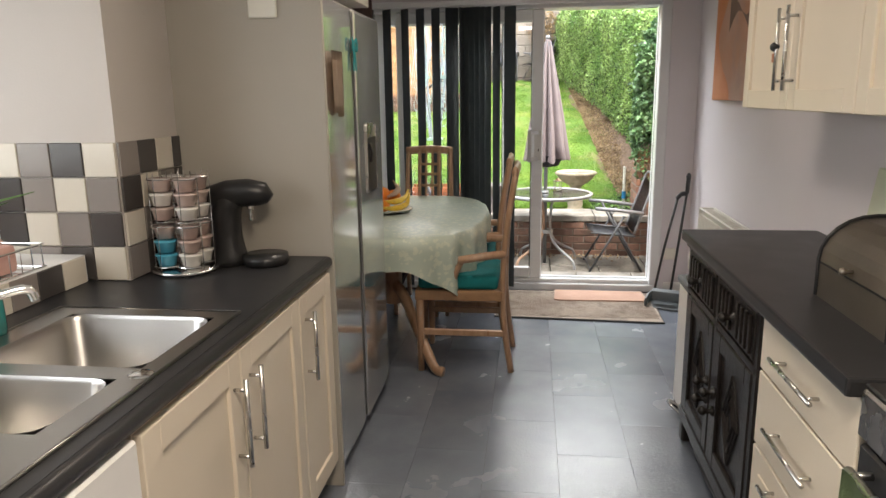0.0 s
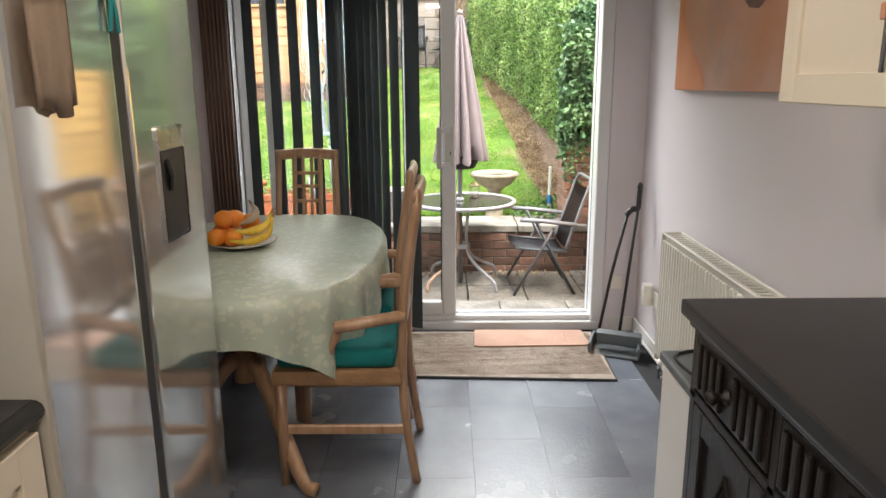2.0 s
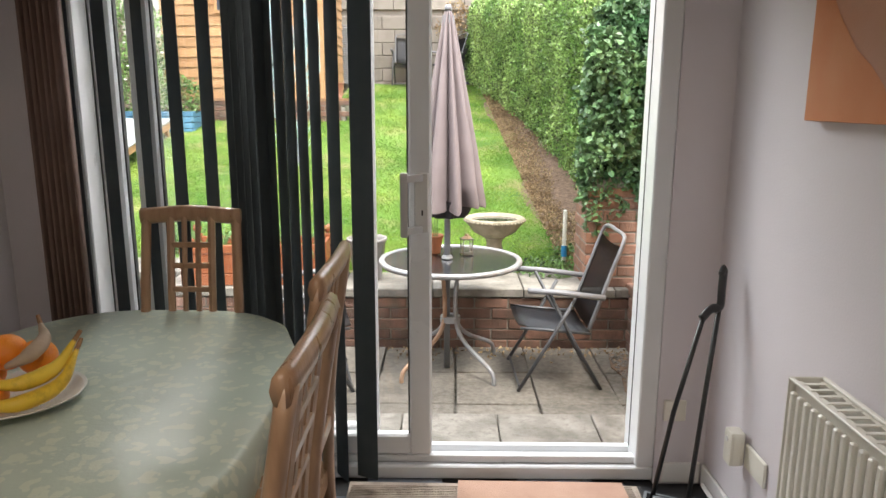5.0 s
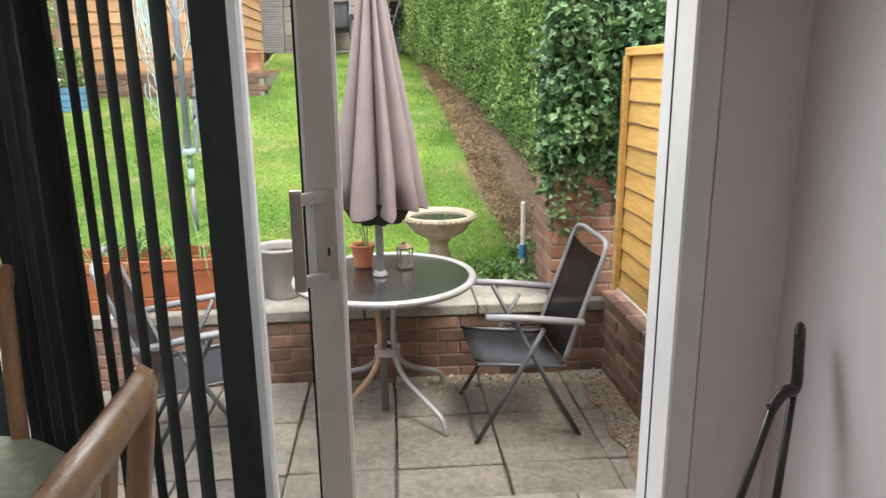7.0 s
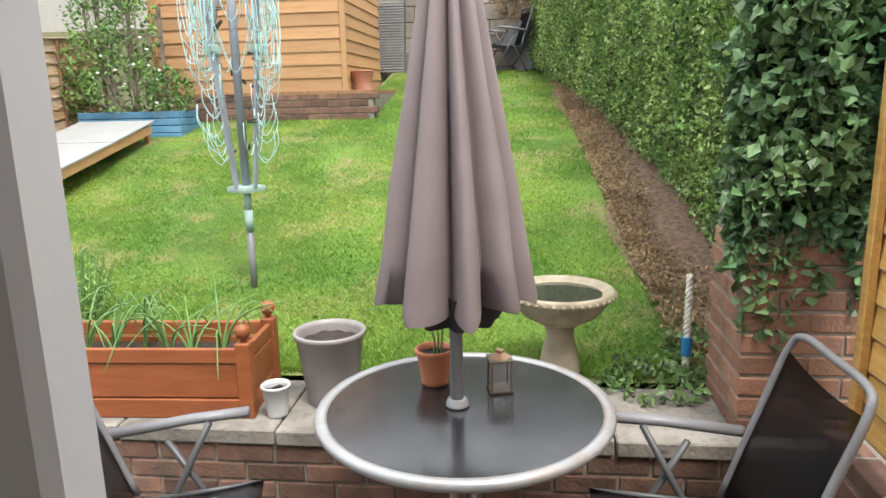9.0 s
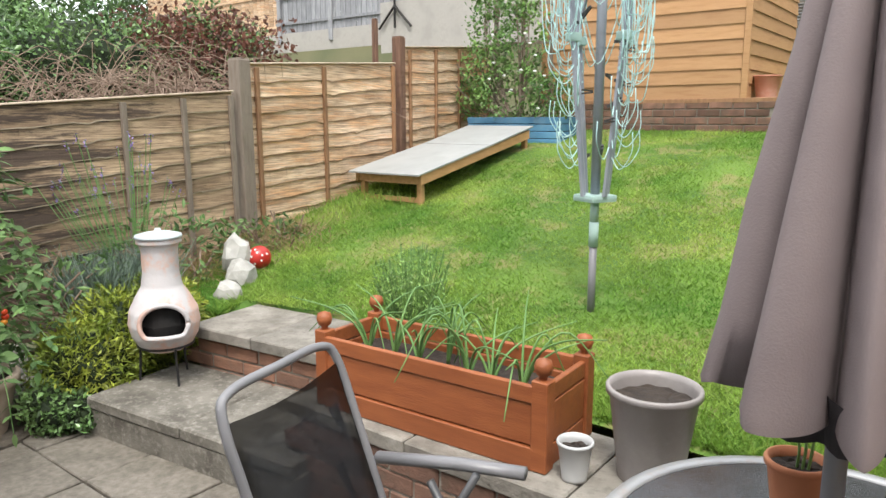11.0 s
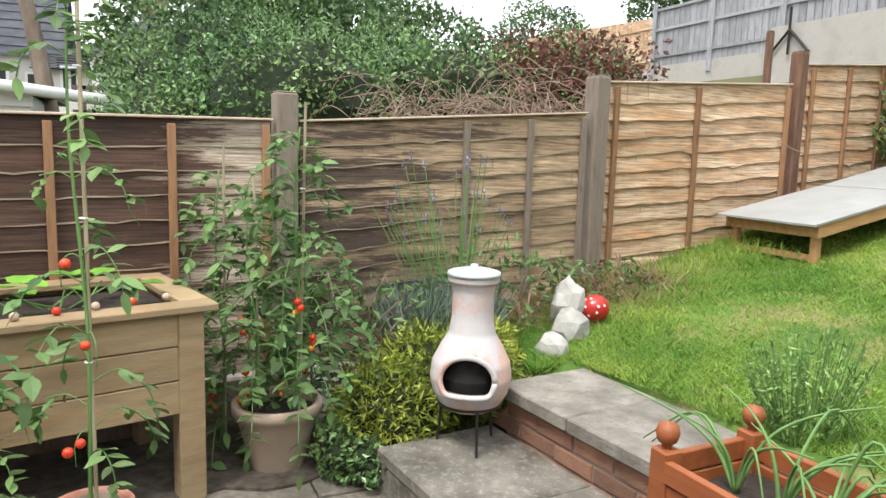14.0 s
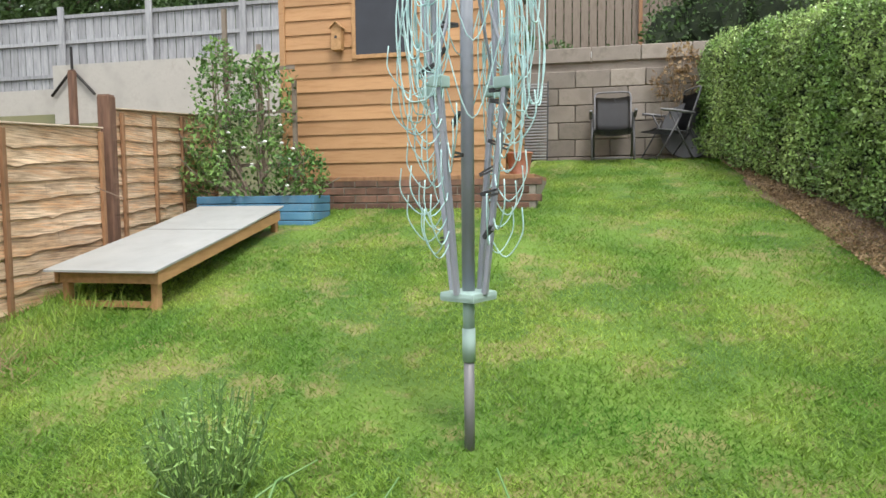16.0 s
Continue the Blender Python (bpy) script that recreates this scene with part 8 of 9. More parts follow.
def tree(label, at, height, trunk_r, blobs, count, size, seed, lean=(0, 0)):
    o = bush("tree", label, "tree", at, blobs, count, size, M_tree, seed, core=False)
    bm = B()
    t = [(0, 0, -0.3), (lean[0] * 0.4, lean[1] * 0.4, height * 0.35), (lean[0], lean[1], height * 0.75)]
    tube(bm, curve_pts(t, 6), [trunk_r * (1 - 0.045 * i) for i in range(13)], 10)
    for i, b in enumerate(blobs):
        q = Vector(t[1]).lerp(Vector(t[2]), (i + 1) / (len(blobs) + 1))
        tube(bm, curve_pts([q, (q + Vector(b[:3])) / 2 + Vector((0, 0, 0.2)), Vector(b[:3])], 4), trunk_r * 0.3, 6)
    part("trunk", bm, M_bark, o, smooth=True)
    return o


tree("dark broadleaf tree behind the brambles", pose(-15.0, 9.2, 0.5), 3.6, 0.2, [(0, 0, 2.5, 2.0, 2.0, 1.4), (-1.2, 1.6, 2.0, 1.8, 1.8, 1.3), (0.6, -1.6, 2.5, 1.8, 1.6, 1.4), (0.8, 1.4, 2.6, 1.6, 1.6, 1.2), (0.4, 2.8, 1.7, 1.5, 1.6, 1.3)], 16000, 0.11, 61)
tree("dark broadleaf tree beyond the brambles", pose(-19.0, 12.0, 1.0), 6.0, 0.22, [(0, 0, 3.4, 2.2, 2.2, 1.6), (0.5, 2.0, 2.8, 1.9, 1.9, 1.5), (0.5, -2.0, 2.8, 1.9, 1.9, 1.6)], 10000, 0.11, 62)
tree("slender leaning tree beside the garage", pose(-9.2, 6.05, 0.0), 5.2, 0.13, [(-0.3, -1.0, 4.6, 1.1, 1.3, 0.8), (0.2, 0.9, 4.4, 1.0, 1.2, 0.8), (0.3, -2.2, 3.9, 0.6, 0.7, 0.5)], 3800, 0.075, 63, (-0.3, -0.6))
for i, (x, y, z, s) in enumerate(((-24, 33, 4, 1.2), (-14, 34, 4, 1.3), (-6, 30, 3.6, 1.1), (-2.2, 20.5, 3.0, 0.95), (3.5, 21, 3.0, 1.1), (0.8, 20, 3.0, 0.9), (1.2, 25, 3.4, 1.3), (-0.8, 24, 3.2, 1.2), (9, 22, 2.5, 1.1), (-9.5, 22, 3.2, 0.72), (-6.3, 21.5, 3.2, 0.8), (-32, 26, 3, 1.3), (-18.0, 24, 3.4, 1.3), (-14.8, 23.4, 3.3, 1.45), (-11.6, 23.8, 3.3, 1.4), (-8.6, 23.8, 3.3, 1.25), (-5.2, 19.8, 3.0, 0.6))):
    tree("dark green tree in the distance" if y > 22 else "green shrubby tree beyond the block wall", pose(x, y, z), 4.0 * s, 0.2 * s, [(0, 0, 3.0 * s, 1.8 * s, 1.8 * s, 1.5 * s), (1.3 * s, 0.4, 2.2 * s, 1.4 * s, 1.4 * s, 1.2 * s), (-1.3 * s, 0, 2.2 * s, 1.4 * s, 1.4 * s, 1.2 * s)], int(5600 * s * s), 0.12, 70 + i)

# neighbour's white garage, its pipe, and the houses beyond
gg = thing("garage", "white-painted neighbouring garage with dark windows", "garage", pose(-8.0, 0, 0))
bm = B()
box(bm, -3.0, 1.5, -0.3, 0.0, 5.80, 1.66)
part("wall", bm, M_white, gg)
bm = B()
slab(bm, [(-3.2, 1.2), (0.15, 1.2), (0.15, 5.9), (-3.2, 5.9)], 1.70, 1.76)
part("roof", bm, M_post, gg, "grey weathered roof edge")
bm = B()
box(bm, 0.0, 1.5, 1.55, 0.05, 5.82, 1.70, 0.004)
box(bm, 0.0, 1.5, 1.45, 0.03, 5.82, 1.50, 0.004)
part("fascia", bm, M_white, gg)
for y0, y1 in ((3.0, 3.7), (3.9, 4.55), (4.75, 5.52)):
    bm = B()
    box(bm, -0.01, y0, 0.9, 0.012, y1, 1.44)
    part("window", bm, M_black, gg, "dark window")
bm = B()
cyl(bm, (-7.75, 2.8, 2.02), (-7.75, 6.62, 1.62), 0.055, seg=14)
tagged(part("drain_pipe", bm, M_white, smooth=True), "long white plastic pipe sloping over the garage", "pipe")
bm = B()
for i in range(9):
    box(bm, -10.5, 6.1 + i * 0.28, 0.8, -10.44, 6.16 + i * 0.28, 1.95)
box(bm, -10.5, 6.0, 1.9, -10.44, 8.5, 1.95)
box(bm, -10.5, 6.0, 1.6, -10.44, 8.5, 1.64)
tagged(part("far_trellis", bm, M_post), "weathered lattice fence beyond the garage", "fence")
M_render = surf("cream_render", (0.60, 0.585, 0.54), (0.68, 0.66, 0.62), 1.5, 0.85, bump=0.1)
M_slate = surf("slate_roof", (0.10, 0.11, 0.13), (0.16, 0.17, 0.19), 2, 0.7, bump=0.3, bscale=10)


def house(label, x, y0, y1, eave, ridge, windows, depth=7.0):
    h = thing("house", label, "house", pose(x, 0, 0))
    bm = B()
    box(bm, -depth, y0, -1.0, 0.0, y1, eave)
    part("wall", bm, M_render, h)
    bm = B()
    ym = (y0 + y1) / 2
    a = [bm.verts.new(p) for p in ((0.3, y0 - 0.3, eave), (0.3, y1 + 0.3, eave), (0.3, ym, ridge))]
    b = [bm.verts.new((-depth - 0.3, v.co.y, v.co.z)) for v in a]
    bm.faces.new(a)
    bm.faces.new(b)
    for i in range(3):
        bm.faces.new((a[i], a[(i + 1) % 3], b[(i + 1) % 3], b[i]))
    r = part("roof", bm, M_slate, h)
    bm = B()
    box(bm, -2.4, ym - 0.4, ridge - 0.6, -1.6, ym + 0.4, ridge + 0.8)
    part("chimney", bm, M_brick2, r)
    for wy, wz, ww, wh in windows:
        bm = B()
        for q in ((wy - ww / 2 - 0.08, wz - 0.08, wy + ww / 2 + 0.08, wz), (wy - ww / 2 - 0.08, wz + wh, wy + ww / 2 + 0.08, wz + wh + 0.08), (wy - ww / 2 - 0.08, wz, wy - ww / 2, wz + wh), (wy + ww / 2, wz, wy + ww / 2 + 0.08, wz + wh), (wy - 0.04, wz, wy + 0.04, wz + wh)):
            box(bm, 0.0, q[0], q[1], 0.06, q[2], q[3])
        w = part("window", bm, M_white, h)
        bm = B()
        box(bm, -0.02, wy - ww / 2, wz, 0.03, wy + ww / 2, wz + wh)
        part("pane", bm, M_black, w)
    return h


def slate_house(label, x, y0, y1, eave, ridge, windows, depth=7.0):
    """A house whose slate roof slopes down towards the garden."""
    h = house(label, x, y0, y1, eave, eave + 0.01, windows, depth)
    for a, b in (((0.35, eave - 0.1), (-depth / 2, ridge)), ((-depth - 0.35, eave - 0.1), (-depth / 2, ridge))):
        for row in range(9):
            t0, t1 = row / 9, (row + 1.12) / 9
            x0, z0, x1, z1 = a[0] + (b[0] - a[0]) * t0, a[1] + (b[1] - a[1]) * t0, a[0] + (b[0] - a[0]) * t1, a[1] + (b[1] - a[1]) * t1
            bm = B()
            bm.faces.new([bm.verts.new(p) for p in ((x0, y0 - 0.3, z0 + 0.05), (x0, y1 + 0.3, z0 + 0.05), (x1, y1 + 0.3, z1), (x1, y0 - 0.3, z1))])
            bmesh.ops.solidify(bm, geom=bm.faces[:], thickness=0.03)
            part("slate_course", bm, M_slate, h)
    return h


house("cream rendered gabled house beyond the garage", -27.0, -4.2, 1.9, 3.7, 5.7, [(1.2, 3.2, 0.5, 0.35)])
slate_house("white rendered house with a slate roof beyond the garage", -29.0, -3.0, 4.35, 4.15, 7.2, [(2.35, 3.2, 0.9, 0.4), (3.8, 2.4, 0.7, 1.1)])
slate_house("low white annexe with a slate roof", -27.5, 4.0, 5.5, 3.6, 4.5, [(4.85, 2.8, 0.4, 0.85)], 4.0)
house("pale grey rendered house in the distance", -27.0, 5.5, 9.6, 4.2, 5.6, [(8.0, 2.8, 0.9, 1.2)])

# beyond the end wall: a brown board fence among dark shrubs
bfc = thing("brown_fence", "tall dark brown timber fence beyond the end wall", "fence", pose(0, 18.7, 3.0))
for i in range(22):
    part("board", box(B(), -1.75 + i * 0.135, -0.01, 0.0, -1.63 + i * 0.135, 0.01, 1.75 + 0.03 * math.sin(i * 2.3), 0.003), M_post, bfc)
for z in (0.4, 1.3):
    part("rail", box(B(), -1.75, 0.012, z, 1.25, 0.05, z + 0.07), M_post, bfc)
part("steel_post", box(B(), 0.10, -0.10, 0.0, 0.16, -0.04, 1.9, 0.004), M_batten, bfc, "rusty brown post")
sheet = thing("plastic_sheet", "pale crumpled plastic sheet lying behind the end wall", "sheet", pose(-0.65, 16.95, 3.22, 28, 6, 8))
bm = B()
g = [[bm.verts.new((0.13 * i, 0.08 * j, 0.03 * noise.noise((i * 0.9, j * 1.1, 2)))) for i in range(7)] for j in range(5)]
for p, q in zip(g, g[1:]):
    for i in range(6):
        bm.faces.new((p[i], p[i + 1], q[i + 1], q[i]))
bmesh.ops.solidify(bm, geom=bm.faces[:], thickness=0.004)
part("film", bm, M_white, sheet, smooth=True)
bush("evergreen_shrubs", "dark evergreen shrubs behind the end wall", "shrubs", pose(0, 17.6, 2.9),
     [(-2.1, 0.2, 0.5, 0.7, 0.5, 0.9), (-1.2, 0.0, 0.25, 0.5, 0.4, 0.45), (0.55, 0.1, 0.6, 0.5, 0.45, 0.7), (1.1, 0.0, 0.9, 0.6, 0.5, 1.0), (1.8, 0.3, 1.0, 0.8, 0.6, 1.2), (-0.2, 0.3, 0.2, 0.5, 0.4, 0.4)], 6500, 0.05, M_tree, 108, True, 0, 1.6, "stuff")
bush("wall_sapling", "small straggling sapling against the end wall", "sapling", pose(0.42, 16.2, LZ(16.2)), [(0, 0, 0.95, 0.28, 0.1, 0.22), (0.1, 0, 1.25, 0.2, 0.1, 0.2)], 420, 0.04, M_dry, 109, False, 8)

# ---- pots and plants by the left fence ----
RB = Matrix.Translation((-2.62, 5.90, PZ)) @ Matrix.Rotation(radians(14), 4, "Z")
rb = thing("raised_bed", "pale softwood raised planting bed on square legs", "raised bed", RB)
RL, RD, RH = 1.10, 0.80, 0.80
for x in (-0.08, -RD + 0.08):
    for y in (0.08, RL - 0.10):
        bm = B()
        box(bm, x - 0.05, y - 0.05, 0, x + 0.05, y + 0.05, RH - 0.03, 0.005)
        part("leg", bm, M_rawwood, rb)
for i in range(3):
    z0 = 0.37 + i * 0.135
    bm = B()
    box(bm, -0.055, 0.13, z0, -0.035, RL - 0.15, z0 + 0.13, 0.003)
    part("side_board", bm, M_rawwood, rb)
    bm = B()
    box(bm, -RD + 0.13, 0.05, z0, -0.13, 0.07, z0 + 0.13, 0.003)
    part("end_board", bm, M_rawwood, rb)
    bm = B()
    box(bm, -RD + 0.13, RL - 0.09, z0, -0.13, RL - 0.07, z0 + 0.13, 0.003)
    part("end_board", bm, M_rawwood, rb)
    bm = B()
    box(bm, -RD + 0.035, 0.13, z0, -RD + 0.055, RL - 0.15, z0 + 0.13, 0.003)
    part("side_board", bm, M_rawwood, rb)
for a in ((-0.115, 0.0, 0.0, RL), (-RD, 0.0, -RD + 0.115, RL), (-RD + 0.115, 0.0, -0.115, 0.115), (-RD + 0.115, RL - 0.115, -0.115, RL)):
    bm = B()
    box(bm, a[0], a[1], RH - 0.03, a[2], a[3], RH, 0.005)
    part("top_rim", bm, M_rawwood, rb)
bm = B()
box(bm, -RD + 0.06, 0.08, 0.40, -0.06, RL - 0.10, RH - 0.055)
part("soil", bm, M_earth, rb)


def leaflets(name, base, along, across, length, width, mat, parent):
    """Flat oval pointed leaflets, curling down at the tip, as one mesh."""
    base, along, across = (np.asarray(v, float) for v in (base, along, across))
    along /= np.linalg.norm(along, axis=1)[:, None]
    across /= np.linalg.norm(across, axis=1)[:, None]
    length, width = np.asarray(length, float)[:, None], np.asarray(width, float)[:, None]
    drop = np.array([0, 0, 1.0])
    rows = [base]
    for f, w, c in ((0.22, 0.40, 0.02), (0.52, 0.5, 0.05), (0.78, 0.30, 0.13)):
        mid = base + along * length * f - drop * length * c
        rows += [mid + across * width * w, mid - drop * width * 0.10, mid - across * width * w]
    rows.append(base + along * length - drop * length * 0.25)
    k = len(base)
    i = np.arange(k)[:, None] * 11
    quads = np.array([(1, 4, 5, 2), (2, 5, 6, 3), (4, 7, 8, 5), (5, 8, 9, 6)])
    tris = np.array([(0, 1, 2), (0, 2, 3), (7, 10, 8), (8, 10, 9)])
    faces = (i[:, :, None] + quads[None]).reshape(-1, 4).tolist() + (i[:, :, None] + tris[None]).reshape(-1, 3).tolist()
    me = bpy.data.meshes.new(name)
    me.from_pydata(np.stack(rows, 1).reshape(-1, 3).tolist(), [], faces)
    me.materials.append(mat)
    ob = new(name, me)
    ob.parent = parent
    return ob


def tomato(label, at, height, spread, fronds, trusses, seed, lean=0.0, cane=True, base=0.0, low=0.1, high=1.0):
    """A tomato plant: tied main stem, drooping compound leaves, trusses of fruit."""
    rng = np.random.default_rng(seed)
    o = thing("tomato_plant", label, "tomato plant", at, "tomato plants")
    stem = curve_pts([(0, 0, base), (0.02 + lean * 0.3, 0.015, base + height * 0.35), (lean * 0.7, -0.015, base + height * 0.7), (lean, 0.0, base + height)], 8)
    bm = B()
    tube(bm, stem, [0.008 - 0.005 * i / len(stem) for i in range(len(stem))], 6)
    bs, al, ac, ln, wd = [], [], [], [], []
    for i in range(fronds):
        u = low + (high - low) * (i + rng.random()) / fronds
        q = stem[min(len(stem) - 1, int(u * (len(stem) - 1)))]
        a = 2.4 * i + rng.normal() * 0.5
        l = spread * rng.uniform(0.55, 1.25) * (1.15 - 0.65 * u)
        out = Vector((math.cos(a), math.sin(a), 0))
        side = Vector((-math.sin(a), math.cos(a), 0))
        c = curve_pts([q, q + out * l * 0.5 + Vector((0, 0, 0.25 * l)), q + out * l * 0.95 + Vector((0, 0, -0.1 * l)), q + out * l * 1.1 + Vector((0, 0, -0.55 * l * (0.4 + rng.random())))], 5)
        tube(bm, c, 0.0022, 4)
        n = len(c)
        for f in (0.35, 0.5, 0.65, 0.8, 0.92):
            g = c[int(f * (n - 1))]
            for sgn in (-1, 1):
                d = side * sgn + out * 0.5 + Vector(rng.normal(size=3) * 0.3)
                bs.append(tuple(g)); al.append(tuple(d)); ac.append(tuple(d.cross(Vector((0, 0, 1)) + Vector(rng.normal(size=3) * 0.4))))
                ln.append(0.066 * rng.uniform(0.6, 1.2) * min(1, l / 0.12)); wd.append(ln[-1] * rng.uniform(0.42, 0.62))
        d = (c[-1] - c[-3]) + Vector(rng.normal(size=3) * 0.01)
        bs.append(tuple(c[-1])); al.append(tuple(d)); ac.append(tuple(d.cross(Vector((0.2, 0.1, 1))))); ln.append(0.06 * rng.uniform(0.7, 1.1)); wd.append(ln[-1] * 0.55)
    spots = []
    for i in range(trusses):
        q = stem[int((0.12 + 0.42 * (i + rng.random() * 0.7) / trusses) * (len(stem) - 1))]
        a = rng.uniform(-1.9, 0.9)
        e = q + Vector((math.cos(a) * 0.06, math.sin(a) * 0.06, -0.02))
        tube(bm, curve_pts([q, (q + e) / 2 + Vector((0, 0, 0.02)), e, e + Vector((0, 0, -0.07))], 4), 0.002, 4)
        spots += [(e + Vector((rng.normal() * 0.013, rng.normal() * 0.013, -0.025 * k)), k) for k in range(rng.integers(1, 4))]
    part("stem", bm, M_stalk, o, smooth=True)
    leaflets("foliage", bs, al, ac, ln, wd, M_tom, o)
    if cane:
        bm = B()
        cyl(bm, (0.015, 0.02, base - 0.05), (0.015 + lean, 0.02, base + height * 1.08), 0.006, seg=6)
        cn_ = part("cane", bm, M_cane, o, "bamboo cane")
        for f in (0.3, 0.55, 0.8):
            part("tie", lathe(B(), [(0.011, -0.003), (0.014, 0.0), (0.011, 0.003)], 10, (0.012 + lean * f, 0.014, base + height * f)), M_white, cn_, "white plant tie")
    for p, k in spots:
        bm = B()
        bmesh.ops.create_icosphere(bm, subdivisions=2, radius=rng.uniform(0.013, 0.0175), matrix=Matrix.Translation(p))
        ripe = (M_redfruit, M_redfruit, M_orangefruit, M_greenfruit)[k]
        part("tomato", bm, ripe, o, ("ripe red tomato", "ripe red tomato", "half-ripe orange tomato", "unripe green tomato")[k], smooth=True)
    return o


plant_pot("terracotta_pot", "small terracotta pot with a tomato plant", pose(-2.45, 6.17, PZ), 0.066, 0.096, 0.155, M_terra, 0.85, 0.02)
plant_pot("chalky_pot", "tall chalky terracotta pot with a tomato plant", pose(-2.42, 6.52, PZ), 0.098, 0.124, 0.28, M_terrapink, 0.72, 0.014)
plant_pot("nursery_pot", "brown plastic pot set inside the chalky pot", pose(-2.42, 6.52, PZ + 0.204), 0.075, 0.088, 0.07, M_bark, 0.8, 0.01)
plant_pot("large_stone_pot", "large pale round pot of tomato plants", pose(-3.11, 7.23, PZ), 0.115, 0.182, 0.30, M_terrapale, 0.85, 0.035)
tomato("straggly tomato plant with yellowing leaves in a small pot", pose(-2.45, 6.17, PZ + 0.12), 0.82, 0.23, 20, 3, 81, -0.06, True, 0.0, 0.0, 0.75)
tomato("tall thin tomato plant tied to canes", pose(-2.42, 6.52, PZ + 0.22), 1.75, 0.19, 20, 3, 82, 0.0, True, 0.0, 0.12, 0.98)
tomato("bushy tomato plant with red fruit in the large pot", pose(-3.16, 7.14, PZ + 0.24), 0.98, 0.28, 36, 4, 83, -0.12)
tomato("tall tomato plant with red fruit beside the fence", pose(-3.08, 7.30, PZ + 0.24), 1.25, 0.28, 40, 3, 84, 0.10)
tomato("leafy tomato plant behind the large pot", pose(-3.36, 7.42, PZ), 1.0, 0.34, 42, 2, 87, 0.05, False)
tomato("pale withered tomato plant against the fence", pose(-3.40, 7.02, PZ), 1.30, 0.24, 26, 2, 88, 0.06)
rng = np.random.default_rng(90)
dl = thing("yellowed_foliage", "dry yellow leaves over the small pot", "foliage", pose(-2.42, 6.20, PZ + 0.15))
ob = new("leaves", leaf_mesh("leaves", rng.normal(size=(60, 3)) * np.array([0.07, 0.07, 0.04]), 0.03, M_dry, rng, None, 1.6, 0.6))
ob.parent = dl
bm = B()
tube(bm, [(0, 0, -0.03), (0.02, 0.02, 0.02)], 0.004, 5)
part("stalk", bm, M_stalk, dl)
sd = thing("seedlings", "bright green broad-leaved seedlings in the raised bed", "seedlings", RB @ Matrix.Translation((-0.45, 0.62, RH - 0.09)))
sides = np.array([(math.cos(2.4 * i + 0.5), math.sin(2.4 * i + 0.5), 0.35) for i in range(9)])
leaflets("leaves", sides * 0.06 + np.array([(0.02 * (i % 3), 0.06 * (i - 4) * 0.8, 0.10 + 0.015 * (i % 4)) for i in range(9)]), sides, np.cross(sides, [0, 0, 1.0]), [0.13 + 0.02 * (i % 3) for i in range(9)], [0.10 + 0.015 * (i % 2) for i in range(9)], M_brightleaf, sd)
bm = B()
for i in range(9):
    tube(bm, [(rng.normal() * 0.04, rng.normal() * 0.08, 0), (rng.normal() * 0.08, rng.normal() * 0.14, 0.11)], 0.004, 5)
part("stalk", bm, M_stalk, sd)
for i in range(5):
    bm = B()
    bmesh.ops.create_icosphere(bm, subdivisions=2, radius=0.016, matrix=RB @ Matrix.Translation((-0.06 - 0.02 * i, 0.42 + 0.13 * i, RH + 0.0155)))
    tagged(part("fallen_tomato", bm, M_redfruit if i % 2 else M_terrapale, smooth=True), "small tomato lying on the bed's rim", "tomato", "fallen tomatoes")

bush("golden_conifer", "low golden-green feathery conifer by the steps", "shrub", pose(-3.0, 7.72, PZ), [(0, 0, 0.22, 0.26, 0.26, 0.24), (-0.12, 0.25, 0.30, 0.28, 0.26, 0.26), (0.04, 0.42, 0.36, 0.22, 0.22, 0.2), (-0.25, 0.55, 0.38, 0.22, 0.24, 0.2)], 15000, 0.0135, M_conifer, 101, True, 0, 3.4, spread=0.7)
bush("small_leaved_shrub", "low dark small-leaved shrub beside the platform", "shrub", pose(-2.88, 7.46, PZ), [(0, 0, 0.12, 0.15, 0.12, 0.13), (0.08, 0.1, 0.1, 0.14, 0.12, 0.1)], 1100, 0.022, M_bramble, 102)
lv = thing("lavender", "grey-green lavender with faded mauve flower spikes", "lavender", pose(-3.50, 8.28, 0.25))
ang, rad_ = rng.uniform(0, 6.28, 1500), 0.24 * np.sqrt(rng.random(1500))
ob = new("foliage", blades("foliage", np.stack([rad_ * np.cos(ang) - 0.02, rad_ * 1.3 * np.sin(ang) - 0.1, np.zeros(1500)], 1), 0.27, 0.006, M_lav, rng, 0.42))
ob.parent = lv
tagged(ob, kind="stuff")
bm = B()
tips = []
for i in range(46):
    a, r = rng.uniform(0, 6.28), rng.uniform(0.1, 0.45)
    e = Vector((math.cos(a) * r - 0.05, math.sin(a) * r - 0.1, rng.uniform(0.55, 1.0)))
    tube(bm, [(e.x * 0.5, e.y * 0.5, 0.3), e], 0.0025, 4)
    tips += [e + Vector((rng.normal() * 0.008, rng.normal() * 0.008, -0.012 * k)) for k in range(5)]
tagged(part("flower_spray", bm, M_stalk, lv), kind="stuff")
ob = new("flower_head", leaf_mesh("flower_head", [tuple(t) for t in tips], 0.014, M_mauve, rng))
ob.parent = lv
tagged(ob, kind="stuff")
bush("scrubby_weeds", "straggling weeds along the foot of the fence", "weeds", pose(-3.55, 8.2, 0.1), [(0.1, -0.5, 0.2, 0.22, 0.5, 0.3), (0, 0.4, 0.35, 0.25, 0.5, 0.3), (-0.05, 1.1, 0.35, 0.2, 0.4, 0.18)], 1300, 0.026, M_tom, 104, False, 110, 2.6, "stuff", M_dead)
